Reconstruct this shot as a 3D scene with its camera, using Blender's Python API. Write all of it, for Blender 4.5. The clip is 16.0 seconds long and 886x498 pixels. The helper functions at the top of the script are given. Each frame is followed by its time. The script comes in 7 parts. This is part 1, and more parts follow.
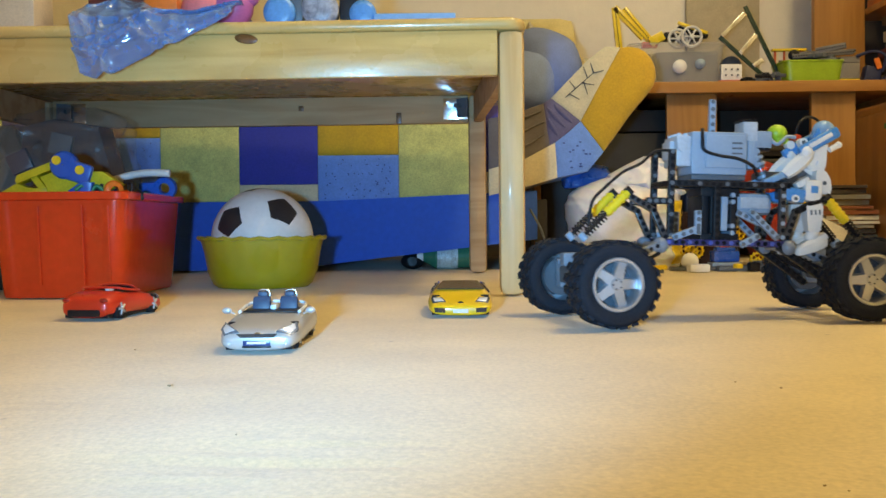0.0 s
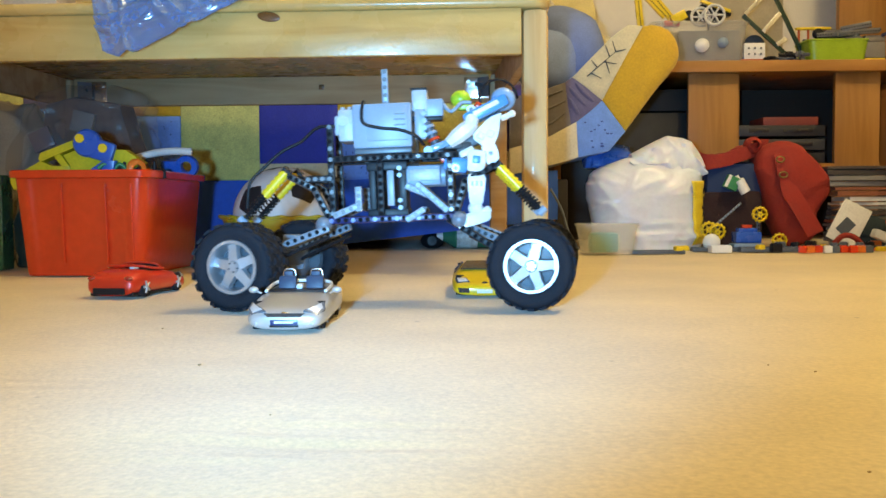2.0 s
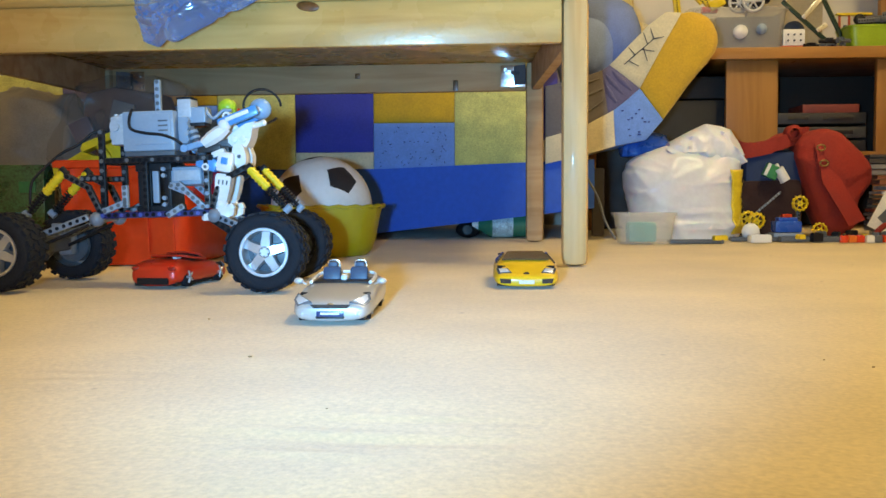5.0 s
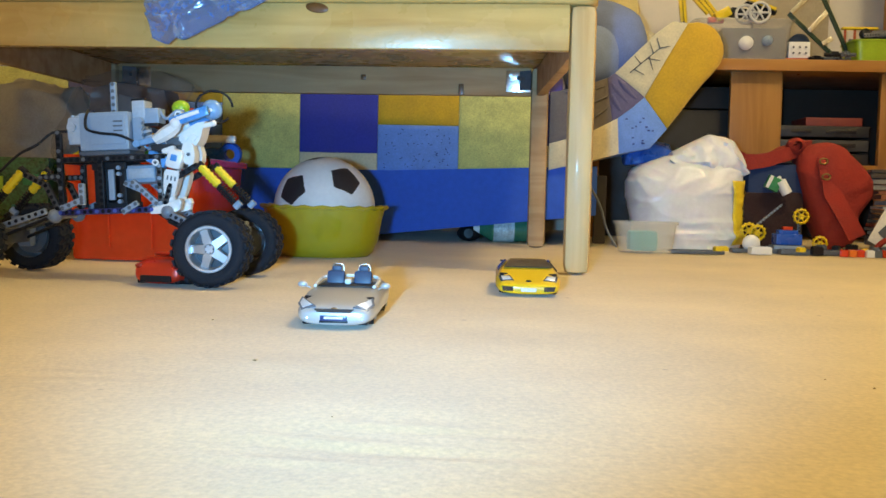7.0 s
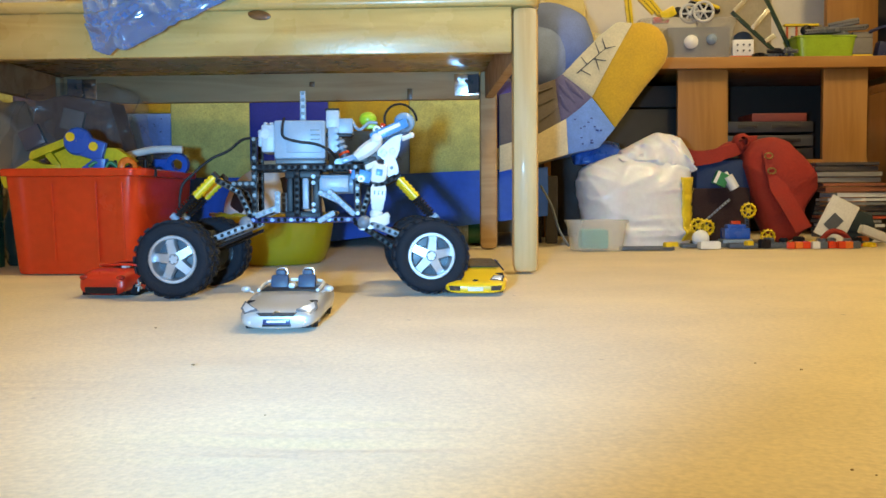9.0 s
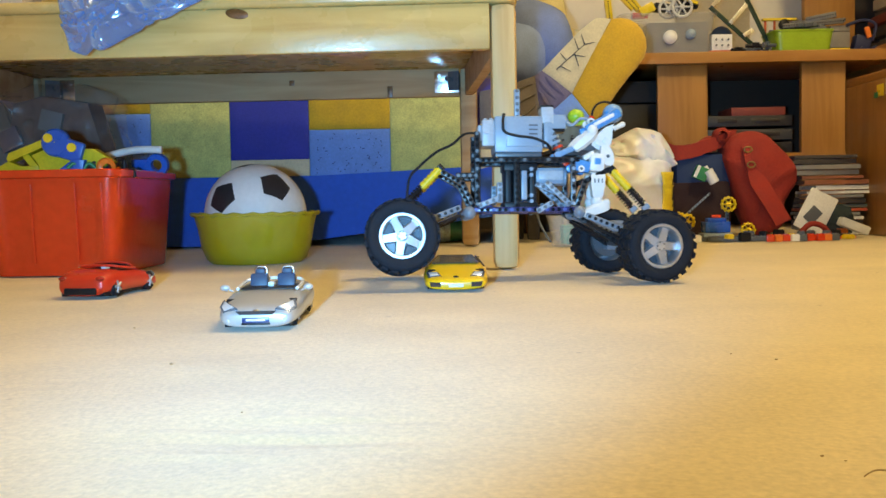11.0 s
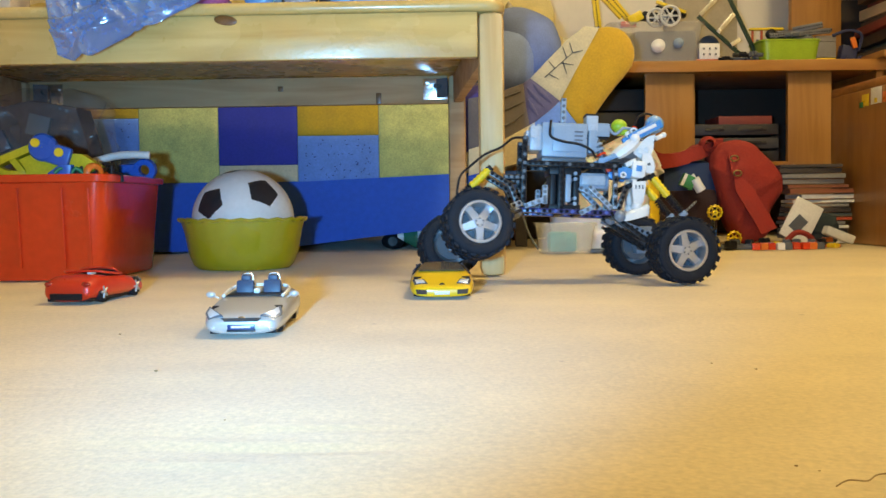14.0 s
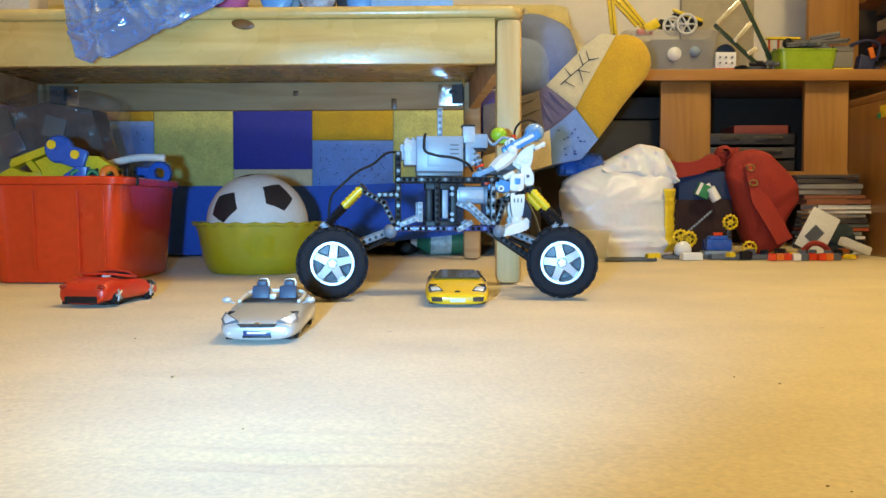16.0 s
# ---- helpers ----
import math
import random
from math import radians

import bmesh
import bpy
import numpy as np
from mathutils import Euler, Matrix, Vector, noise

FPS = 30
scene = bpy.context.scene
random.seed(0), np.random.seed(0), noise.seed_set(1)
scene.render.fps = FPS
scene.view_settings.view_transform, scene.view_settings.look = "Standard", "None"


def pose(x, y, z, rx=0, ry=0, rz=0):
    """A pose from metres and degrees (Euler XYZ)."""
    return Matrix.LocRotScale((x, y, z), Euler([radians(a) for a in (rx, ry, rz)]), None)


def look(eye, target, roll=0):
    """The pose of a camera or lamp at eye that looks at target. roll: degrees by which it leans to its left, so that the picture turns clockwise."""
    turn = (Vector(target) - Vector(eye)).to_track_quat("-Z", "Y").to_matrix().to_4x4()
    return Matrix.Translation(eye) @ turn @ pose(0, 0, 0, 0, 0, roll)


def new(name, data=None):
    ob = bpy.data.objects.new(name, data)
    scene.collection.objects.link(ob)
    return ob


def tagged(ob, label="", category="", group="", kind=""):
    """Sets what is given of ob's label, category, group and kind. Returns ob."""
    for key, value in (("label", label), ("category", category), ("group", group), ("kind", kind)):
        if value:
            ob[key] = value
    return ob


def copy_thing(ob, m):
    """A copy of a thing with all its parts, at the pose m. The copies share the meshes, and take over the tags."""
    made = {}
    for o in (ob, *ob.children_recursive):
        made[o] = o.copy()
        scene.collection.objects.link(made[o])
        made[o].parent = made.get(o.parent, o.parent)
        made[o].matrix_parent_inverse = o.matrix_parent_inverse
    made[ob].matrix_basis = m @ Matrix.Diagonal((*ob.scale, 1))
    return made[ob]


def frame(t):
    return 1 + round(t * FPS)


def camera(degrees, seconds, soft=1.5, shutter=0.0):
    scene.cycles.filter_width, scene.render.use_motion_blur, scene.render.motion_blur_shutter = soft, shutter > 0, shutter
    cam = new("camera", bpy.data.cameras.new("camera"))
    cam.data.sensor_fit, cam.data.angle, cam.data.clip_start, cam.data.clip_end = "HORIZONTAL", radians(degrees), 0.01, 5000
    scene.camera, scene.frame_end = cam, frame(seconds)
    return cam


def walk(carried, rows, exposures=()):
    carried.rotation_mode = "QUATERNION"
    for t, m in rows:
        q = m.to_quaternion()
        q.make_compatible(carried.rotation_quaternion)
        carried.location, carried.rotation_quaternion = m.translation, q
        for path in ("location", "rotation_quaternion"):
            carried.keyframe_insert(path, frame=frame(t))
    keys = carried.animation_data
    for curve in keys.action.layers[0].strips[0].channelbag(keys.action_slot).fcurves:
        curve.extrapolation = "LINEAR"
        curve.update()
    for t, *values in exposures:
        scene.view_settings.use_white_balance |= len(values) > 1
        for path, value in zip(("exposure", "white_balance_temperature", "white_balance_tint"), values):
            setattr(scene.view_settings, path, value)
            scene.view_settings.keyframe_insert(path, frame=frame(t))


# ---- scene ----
# camera: t, x, y, z, yaw, pitch, roll
PATH = [
    (0.0, 0.0090, 0.0032, 0.1121, 0.566, -1.395, 0.523),
    (0.5, 0.0076, 0.0038, 0.1104, 0.344, -2.010, 1.002),
    (1.0, 0.0042, 0.0051, 0.1118, 0.743, -2.420, 0.382),
    (1.5, 0.0011, 0.0045, 0.1124, 1.268, -2.544, 0.326),
    (2.0, -0.0018, 0.0072, 0.1131, 1.496, -2.629, 0.275),
    (2.5, -0.0056, 0.0092, 0.1143, 1.993, -2.546, 0.366),
    (3.0, -0.0150, 0.0124, 0.1141, 3.349, -2.864, 0.655),
    (3.5, -0.0173, 0.0137, 0.1138, 3.376, -3.070, 0.530),
    (6.0, -0.0129, 0.0050, 0.1179, 2.806, -3.419, -0.260),
    (6.5, -0.0048, 0.0029, 0.1191, 0.940, -3.295, -0.290),
    (7.0, -0.0220, 0.0065, 0.1231, 3.266, -3.331, -1.305),
    (7.5, -0.0143, 0.0076, 0.1218, 2.384, -2.545, 0.139),
    (8.0, -0.0082, 0.0052, 0.1195, 1.305, -2.792, 0.159),
    (10.5, 0.0018, -0.0028, 0.1162, 0.260, -2.988, 0.916),
    (11.0, 0.0031, -0.0022, 0.1155, -0.037, -3.051, 1.083),
    (11.5, 0.0039, -0.0040, 0.1153, -0.120, -3.093, 0.985),
    (12.0, 0.0068, -0.0099, 0.1172, -0.466, -3.092, 0.912),
    (12.5, 0.0093, -0.0138, 0.1197, -0.969, -2.728, 0.841),
    (13.0, 0.0075, -0.0117, 0.1198, -0.674, -2.663, 0.702),
    (13.5, 0.0064, -0.0085, 0.1190, -0.587, -2.744, 0.710),
    (14.0, 0.0067, -0.0072, 0.1181, -0.664, -2.733, 0.728),
    (14.5, 0.0056, -0.0055, 0.1182, -0.529, -2.753, 0.598),
    (15.0, 0.0026, -0.0023, 0.1187, -0.125, -2.647, 0.481),
    (15.5, 0.0015, -0.0013, 0.1196, 0.149, -2.557, 0.299),
    (16.0, 0.0000, -0.0000, 0.1201, -0.004, -2.409, 0.032),
]
cam = camera(49.3, 16.0, soft=1.5, shutter=0.3)
walk(cam, [(t, pose(x, y, z, 90 + p, r, w)) for t, x, y, z, w, p, r in PATH], [(0.0, -0.20), (0.8, -0.02), (3.0, -0.07), (6.0, -0.12), (8.0, -0.09), (10.5, -0.05), (16.0, -0.02)])

# ---- light ----
world = bpy.data.worlds.new("room_air")
world.use_nodes = True
world.node_tree.nodes["Background"].inputs[0].default_value = (1.0, 0.84, 0.66, 1)
world.node_tree.nodes["Background"].inputs[1].default_value = 0.1
scene.world = world


def lamp(name, kind, energy, color, m, **kw):
    data = bpy.data.lights.new(name, kind)
    data.energy, data.color = energy, color
    if kind == "AREA":
        data.shape, data.size = "DISK", kw["size"]
    else:
        data.shadow_soft_size = kw["size"]
    if kind == "SPOT":
        data.spot_size, data.spot_blend = radians(kw["angle"]), 1.0
    ob = new(name, data)
    ob.matrix_world = m
    return ob


lamp("ceiling_light", "POINT", 84, (1.0, 0.785, 0.395), pose(1.00, 1.12, 2.2), size=0.16)
lamp("hand_torch", "SPOT", 124, (0.22, 0.57, 1.0), look((-0.105, -0.10, 0.124), (-0.075, 1.2, 0.345)), size=0.02, angle=62)

# ---- materials ----
MATS = {}


def mat(name, color, rough=0.5, metal=0.0, var=0.12, scale=30.0, bump=0.0, bscale=None, coat=0.0, trans=0.0, alpha=1.0, sheen=0.0, stretch=(1, 1, 1), fine=None):
    if name in MATS:
        return MATS[name]
    m = bpy.data.materials.new(name)
    m.use_nodes = True
    nt = m.node_tree
    b = nt.nodes["Principled BSDF"]
    b.inputs["Roughness"].default_value = rough
    b.inputs["Metallic"].default_value = metal
    b.inputs["Coat Weight"].default_value = coat
    b.inputs["Coat Roughness"].default_value = 0.08
    b.inputs["Transmission Weight"].default_value = trans
    b.inputs["Alpha"].default_value = alpha
    b.inputs["Sheen Weight"].default_value = sheen
    tc = nt.nodes.new("ShaderNodeTexCoord")
    mp = nt.nodes.new("ShaderNodeMapping")
    mp.inputs["Scale"].default_value = stretch
    nt.links.new(tc.outputs["Object"], mp.inputs[0])
    n1 = nt.nodes.new("ShaderNodeTexNoise")
    n1.inputs["Scale"].default_value = scale
    n1.inputs["Detail"].default_value = 5
    n2 = nt.nodes.new("ShaderNodeTexNoise")
    n2.inputs["Scale"].default_value = fine or scale * 9
    n2.inputs["Detail"].default_value = 3
    for n in (n1, n2):
        nt.links.new(mp.outputs[0], n.inputs["Vector"])
    mx = nt.nodes.new("ShaderNodeMath")
    mx.operation = "ADD"
    nt.links.new(n1.outputs[0], mx.inputs[0])
    nt.links.new(n2.outputs[0], mx.inputs[1])
    rp = nt.nodes.new("ShaderNodeMapRange")
    rp.inputs[1].default_value, rp.inputs[2].default_value = 0.7, 1.3
    rp.inputs[3].default_value, rp.inputs[4].default_value = 1 - var, 1 + var
    nt.links.new(mx.outputs[0], rp.inputs[0])
    mul = nt.nodes.new("ShaderNodeVectorMath")
    mul.operation = "SCALE"
    mul.inputs[0].default_value = color
    nt.links.new(rp.outputs[0], mul.inputs["Scale"])
    nt.links.new(mul.outputs[0], b.inputs["Base Color"])
    rr = nt.nodes.new("ShaderNodeMapRange")
    rr.inputs[1].default_value, rr.inputs[2].default_value = 0.3, 0.7
    rr.inputs[3].default_value, rr.inputs[4].default_value = max(0.02, rough - 0.08), min(1, rough + 0.08)
    nt.links.new(n1.outputs[0], rr.inputs[0])
    nt.links.new(rr.outputs[0], b.inputs["Roughness"])
    if bump:
        bp = nt.nodes.new("ShaderNodeBump")
        bp.inputs["Strength"].default_value = bump
        bp.inputs["Distance"].default_value = 0.004
        n3 = nt.nodes.new("ShaderNodeTexNoise")
        n3.inputs["Scale"].default_value = bscale or scale * 6
        n3.inputs["Detail"].default_value = 4
        nt.links.new(mp.outputs[0], n3.inputs["Vector"])
        nt.links.new(n3.outputs[0], bp.inputs["Height"])
        nt.links.new(bp.outputs[0], b.inputs["Normal"])
    MATS[name] = m
    return m


def wood(name, light, dark, axis=0, rough=0.35, scale=1.0, knots=True):
    """Boards with long grain along one axis, growth rings and a few dark knots."""
    if name in MATS:
        return MATS[name]
    m = mat(name, light, rough, var=0.08, scale=14, bump=0.08, bscale=160, coat=0.25)
    nt = m.node_tree
    b = nt.nodes["Principled BSDF"]
    tc = nt.nodes.new("ShaderNodeTexCoord")
    mp = nt.nodes.new("ShaderNodeMapping")
    st = [9.0 * scale] * 3
    st[axis] = 0.8 * scale
    mp.inputs["Scale"].default_value = st
    nt.links.new(tc.outputs["Object"], mp.inputs[0])
    w = nt.nodes.new("ShaderNodeTexNoise")
    w.inputs["Scale"].default_value = 3.0
    w.inputs["Detail"].default_value = 6
    w.inputs["Distortion"].default_value = 0.8
    nt.links.new(mp.outputs[0], w.inputs["Vector"])
    cr = nt.nodes.new("ShaderNodeValToRGB")
    cr.color_ramp.elements[0].position, cr.color_ramp.elements[1].position = 0.34, 0.62
    cr.color_ramp.elements[0].color = (*dark, 1)
    cr.color_ramp.elements[1].color = (*light, 1)
    nt.links.new(w.outputs[0], cr.inputs[0])
    last = cr.outputs[0]
    if knots:
        v = nt.nodes.new("ShaderNodeTexVoronoi")
        v.inputs["Scale"].default_value = 1.0
        mk = nt.nodes.new("ShaderNodeMapping")
        sk = [7.0 * scale] * 3
        sk[axis] = 3.2 * scale
        mk.inputs["Scale"].default_value = sk
        nt.links.new(tc.outputs["Object"], mk.inputs[0])
        nt.links.new(mk.outputs[0], v.inputs["Vector"])
        kr = nt.nodes.new("ShaderNodeValToRGB")
        kr.color_ramp.elements[0].position, kr.color_ramp.elements[1].position = 0.05, 0.12
        kr.color_ramp.elements[0].color = (1, 1, 1, 1)
        kr.color_ramp.elements[1].color = (0, 0, 0, 1)
        nt.links.new(v.outputs["Distance"], kr.inputs[0])
        mix = nt.nodes.new("ShaderNodeMix")
        mix.data_type = "RGBA"
        nt.links.new(kr.outputs[0], mix.inputs["Factor"])
        nt.links.new(last, mix.inputs["A"])
        mix.inputs["B"].default_value = (dark[0] * 0.35, dark[1] * 0.28, dark[2] * 0.25, 1)
        last = mix.outputs["Result"]
    nt.links.new(last, b.inputs["Base Color"])
    return m


CARPET = mat("carpet", (0.68, 0.56, 0.325), 0.95, var=0.16, scale=5, fine=280, bump=0.16, bscale=300, sheen=0.3)


def specks(m):
    """Scattered crumbs and lint on the carpet, and faint pale streaks painted as light on its ripples."""
    nt = m.node_tree
    b = nt.nodes["Principled BSDF"]
    base = b.inputs["Base Color"].links[0].from_socket
    tc = nt.nodes.new("ShaderNodeTexCoord")
    v = nt.nodes.new("ShaderNodeTexVoronoi")
    v.inputs["Scale"].default_value = 13
    nt.links.new(tc.outputs["Object"], v.inputs["Vector"])
    cr = nt.nodes.new("ShaderNodeValToRGB")
    cr.color_ramp.elements[0].position, cr.color_ramp.elements[1].position = 0.02, 0.045
    cr.color_ramp.elements[0].color, cr.color_ramp.elements[1].color = (0.75, 0.75, 0.75, 1), (0, 0, 0, 1)
    nt.links.new(v.outputs["Distance"], cr.inputs[0])
    mix = nt.nodes.new("ShaderNodeMix")
    mix.data_type = "RGBA"
    nt.links.new(cr.outputs[0], mix.inputs["Factor"])
    nt.links.new(base, mix.inputs["A"])
    mix.inputs["B"].default_value = (0.26, 0.19, 0.10, 1)
    mp = nt.nodes.new("ShaderNodeMapping")
    mp.inputs["Scale"].default_value = (2.2, 9.0, 1.0)
    mp.inputs["Rotation"].default_value = (0, 0, 0.18)
    nt.links.new(tc.outputs["Object"], mp.inputs[0])
    n = nt.nodes.new("ShaderNodeTexNoise")
    n.inputs["Scale"].default_value = 1.0
    n.inputs["Detail"].default_value = 4
    nt.links.new(mp.outputs[0], n.inputs["Vector"])
    sr = nt.nodes.new("ShaderNodeValToRGB")
    sr.color_ramp.elements[0].position, sr.color_ramp.elements[1].position = 0.54, 0.74
    sr.color_ramp.elements[0].color, sr.color_ramp.elements[1].color = (0, 0, 0, 1), (0.30, 0.30, 0.30, 1)
    nt.links.new(n.outputs[0], sr.inputs[0])
    lit_streaks = nt.nodes.new("ShaderNodeMix")
    lit_streaks.data_type = "RGBA"
    nt.links.new(sr.outputs[0], lit_streaks.inputs["Factor"])
    nt.links.new(mix.outputs["Result"], lit_streaks.inputs["A"])
    lit_streaks.inputs["B"].default_value = (0.80, 0.68, 0.40, 1)
    nt.links.new(lit_streaks.outputs["Result"], b.inputs["Base Color"])


specks(CARPET)
PINE = wood("varnished_pine", (0.68, 0.50, 0.19), (0.54, 0.34, 0.10), 0, 0.28)
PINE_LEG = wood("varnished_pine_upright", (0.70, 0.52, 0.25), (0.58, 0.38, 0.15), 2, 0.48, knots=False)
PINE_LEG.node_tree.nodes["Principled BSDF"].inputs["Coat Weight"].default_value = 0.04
# darker pine without coat, for the back legs and the back and side aprons
PINE_DARK = wood("dark_pine", (0.52, 0.36, 0.20), (0.40, 0.25, 0.12), 0, 0.78)
PINE_DARK.node_tree.nodes["Principled BSDF"].inputs["Coat Weight"].default_value = 0.0
BEECH = wood("beech_veneer", (0.43, 0.20, 0.045), (0.34, 0.145, 0.03), 0, 0.35, knots=False)
BEECH_UP = wood("beech_veneer_upright", (0.41, 0.195, 0.045), (0.32, 0.14, 0.03), 2, 0.4, knots=False)
WALL = mat("wall_paint", (0.80, 0.74, 0.62), 0.9, var=0.04, scale=3, bump=0.15, bscale=120)
CEIL = mat("ceiling_paint", (0.82, 0.80, 0.75), 0.9, var=0.03, scale=3)
BLACK = mat("black_plastic", (0.014, 0.014, 0.017), 0.42)
HOLE = mat("hole_shade", (0.006, 0.006, 0.008), 0.9)
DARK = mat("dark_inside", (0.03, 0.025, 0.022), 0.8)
RUBBER = mat("tyre_rubber", (0.015, 0.018, 0.026), 0.78, var=0.25, scale=60, bump=0.2)
for dull in (BLACK, HOLE, RUBBER):
    dull.node_tree.nodes["Principled BSDF"].inputs["Specular IOR Level"].default_value = 0.22
SILVER = mat("silver_rim", (0.50, 0.52, 0.56), 0.36, 0.65, var=0.06)
LGREY = mat("light_grey_plastic", (0.27, 0.35, 0.46), 0.35, var=0.05)
DGREY = mat("dark_grey_plastic", (0.10, 0.115, 0.135), 0.35, var=0.08)
BRICKBLUE = mat("blue_plastic", (0.02, 0.10, 0.50), 0.3, var=0.06)
YELLOW = mat("yellow_plastic", (0.80, 0.58, 0.02), 0.3, var=0.06)
WHITE = mat("white_plastic", (0.80, 0.80, 0.79), 0.35, var=0.04)
REDP = mat("red_plastic", (0.70, 0.050, 0.012), 0.20, var=0.08, scale=8, coat=0.4)
ORANGE = mat("orange_plastic", (0.75, 0.18, 0.02), 0.35)
LIME = mat("lime_plastic", (0.40, 0.58, 0.03), 0.35)
GREEN = mat("green_plastic", (0.03, 0.22, 0.08), 0.4)
TAN = mat("tan_plastic", (0.50, 0.36, 0.16), 0.45)
PINK = mat("pink_plastic", (0.75, 0.20, 0.22), 0.4)
CHROME = mat("bright_metal", (0.75, 0.76, 0.78), 0.22, 1.0, var=0.1)
GLASSY = mat("dark_window", (0.03, 0.03, 0.035), 0.06, coat=1.0)
PAPER = mat("paper_white", (0.78, 0.76, 0.70), 0.7)


# ---- mesh helpers ----
def V(*a):
    return Vector(a)


def put(name, bm, mats, parent=None, label="", smooth=True, m=None, split=0.6):
    me = bpy.data.meshes.new(name)
    if smooth:
        for f in bm.faces:
            f.smooth = True
        for e in bm.edges:
            if len(e.link_faces) == 2 and e.calc_face_angle(0) > split:
                e.smooth = False
    bm.normal_update()
    bm.to_mesh(me)
    bm.free()
    for x in mats if isinstance(mats, (list, tuple)) else [mats]:
        me.materials.append(x)
    ob = new(name, me)
    if parent:
        ob.parent = parent
    if m is not None:
        ob.matrix_local = m
    if label:
        tagged(ob, label)
    return ob


def thing(name, label, category, m=None, group="", kind=""):
    ob = new(name)
    ob.empty_display_size = 0.02
    if m is not None:
        ob.matrix_world = m
    return tagged(ob, label, category, group, kind)


def box(bm, c, s, m=None, mi=0, bev=0.0, taper=None):
    r = bmesh.ops.create_cube(bm, size=1.0)
    vs = r["verts"]
    for v in vs:
        k = (taper if taper and v.co.z > 0 else 1.0)
        v.co = V(v.co.x * s[0] * k, v.co.y * s[1] * k, v.co.z * s[2])
    T = Matrix.Translation(c) @ (m or Matrix())
    bmesh.ops.transform(bm, matrix=T, verts=vs)
    fs = list({f for v in vs for f in v.link_faces})
    for f in fs:
        f.material_index = mi
    if bev:
        es = list({e for v in vs for e in v.link_edges})
        r = bmesh.ops.bevel(bm, geom=es, offset=bev, segments=2, affect="EDGES", profile=0.6)
        for f in r["faces"]:
            f.material_index = mi
    return vs


def rod(bm, a, b, r, r2=None, n=12, mi=0):
    a, b = Vector(a), Vector(b)
    d = b - a
    q = d.to_track_quat("Z", "Y").to_matrix().to_4x4()
    res = bmesh.ops.create_cone(bm, cap_ends=True, segments=n, radius1=r, radius2=r if r2 is None else r2, depth=d.length)
    bmesh.ops.transform(bm, matrix=Matrix.Translation((a + b) / 2) @ q, verts=res["verts"])
    for f in {f for v in res["verts"] for f in v.link_faces}:
        f.material_index = mi


def orb(bm, c, r, s=(1, 1, 1), mi=0, m=None, u=14, v=10):
    res = bmesh.ops.create_uvsphere(bm, u_segments=u, v_segments=v, radius=r)
    bmesh.ops.transform(bm, matrix=Matrix.Translation(c) @ (m or Matrix()) @ Matrix.Diagonal((*s, 1)), verts=res["verts"])
    for f in {f for x in res["verts"] for f in x.link_faces}:
        f.material_index = mi


def loft(bm, rings, caps=True, mi=0, closed=True):
    """Skins a list of equal rings of points."""
    vr = [[bm.verts.new(p) for p in ring] for ring in rings]
    n = len(vr[0])
    for a, b in zip(vr, vr[1:]):
        for i in range(n if closed else n - 1):
            j = (i + 1) % n
            f = bm.faces.new((a[i], a[j], b[j], b[i]))
            f.material_index = mi
    if caps and closed:
        bm.faces.new(vr[0][::-1]).material_index = mi
        bm.faces.new(vr[-1]).material_index = mi
    return vr


def lathe(bm, prof, n=32, axis="z", c=(0, 0, 0), mi=0, caps=False):
    rings = []
    for r, h in prof:
        ring = []
        for k in range(n):
            a = 2 * math.pi * k / n
            x, y = r * math.cos(a), r * math.sin(a)
            p = V(x, y, h) if axis == "z" else V(x, h, -y)
            ring.append(p + Vector(c))
        rings.append(ring)
    loft(bm, rings, caps, mi)


def tube(bm, pts, r, n=8, mi=0):
    pts = [Vector(p) for p in pts]
    rings = []
    up = V(0.3, 0.9, 0.31)
    for i, p in enumerate(pts):
        d = (pts[min(i + 1, len(pts) - 1)] - pts[max(i - 1, 0)]).normalized()
        a = d.cross(up).normalized()
        b = d.cross(a)
        rings.append([p + (a * math.cos(t) + b * math.sin(t)) * r for t in [2 * math.pi * k / n for k in range(n)]])
    loft(bm, rings, True, mi)


def spline(pts, n=8):
    """Points along a smooth curve through pts."""
    P = [Vector(pts[0])] + [Vector(p) for p in pts] + [Vector(pts[-1])]
    out = []
    for i in range(1, len(P) - 2):
        for k in range(n):
            t = k / n
            a, b, c, d = P[i - 1], P[i], P[i + 1], P[i + 2]
            out.append(0.5 * ((2 * b) + (c - a) * t + (2 * a - 5 * b + 4 * c - d) * t * t + (3 * b - a - 3 * c + d) * t ** 3))
    out.append(P[-2])
    return out


def prism(bm, poly, y0, y1, mi=0, puff=0.0, bev=0.004):
    """A polygon in x and z, extruded from y0 (front) to y1, its front edge rounded and padded."""
    cx = sum(p[0] for p in poly) / len(poly)
    cz = sum(p[1] for p in poly) / len(poly)

    def ring(k, y):
        return [V(cx + (p[0] - cx) * k, y, cz + (p[1] - cz) * k) for p in poly]
    size = max(math.hypot(p[0] - cx, p[1] - cz) for p in poly)
    ks = 1 - bev / size
    rings = [ring(1, y1), ring(1, y0 + bev), ring(1 - (1 - ks) * 0.3, y0 + bev * 0.3), ring(ks, y0)]
    if puff:
        rings += [ring(0.75, y0 - puff * 0.55), ring(0.4, y0 - puff * 0.9), ring(0.05, y0 - puff)]
    loft(bm, rings, True, mi)
    bmesh.ops.recalc_face_normals(bm, faces=bm.faces[:])


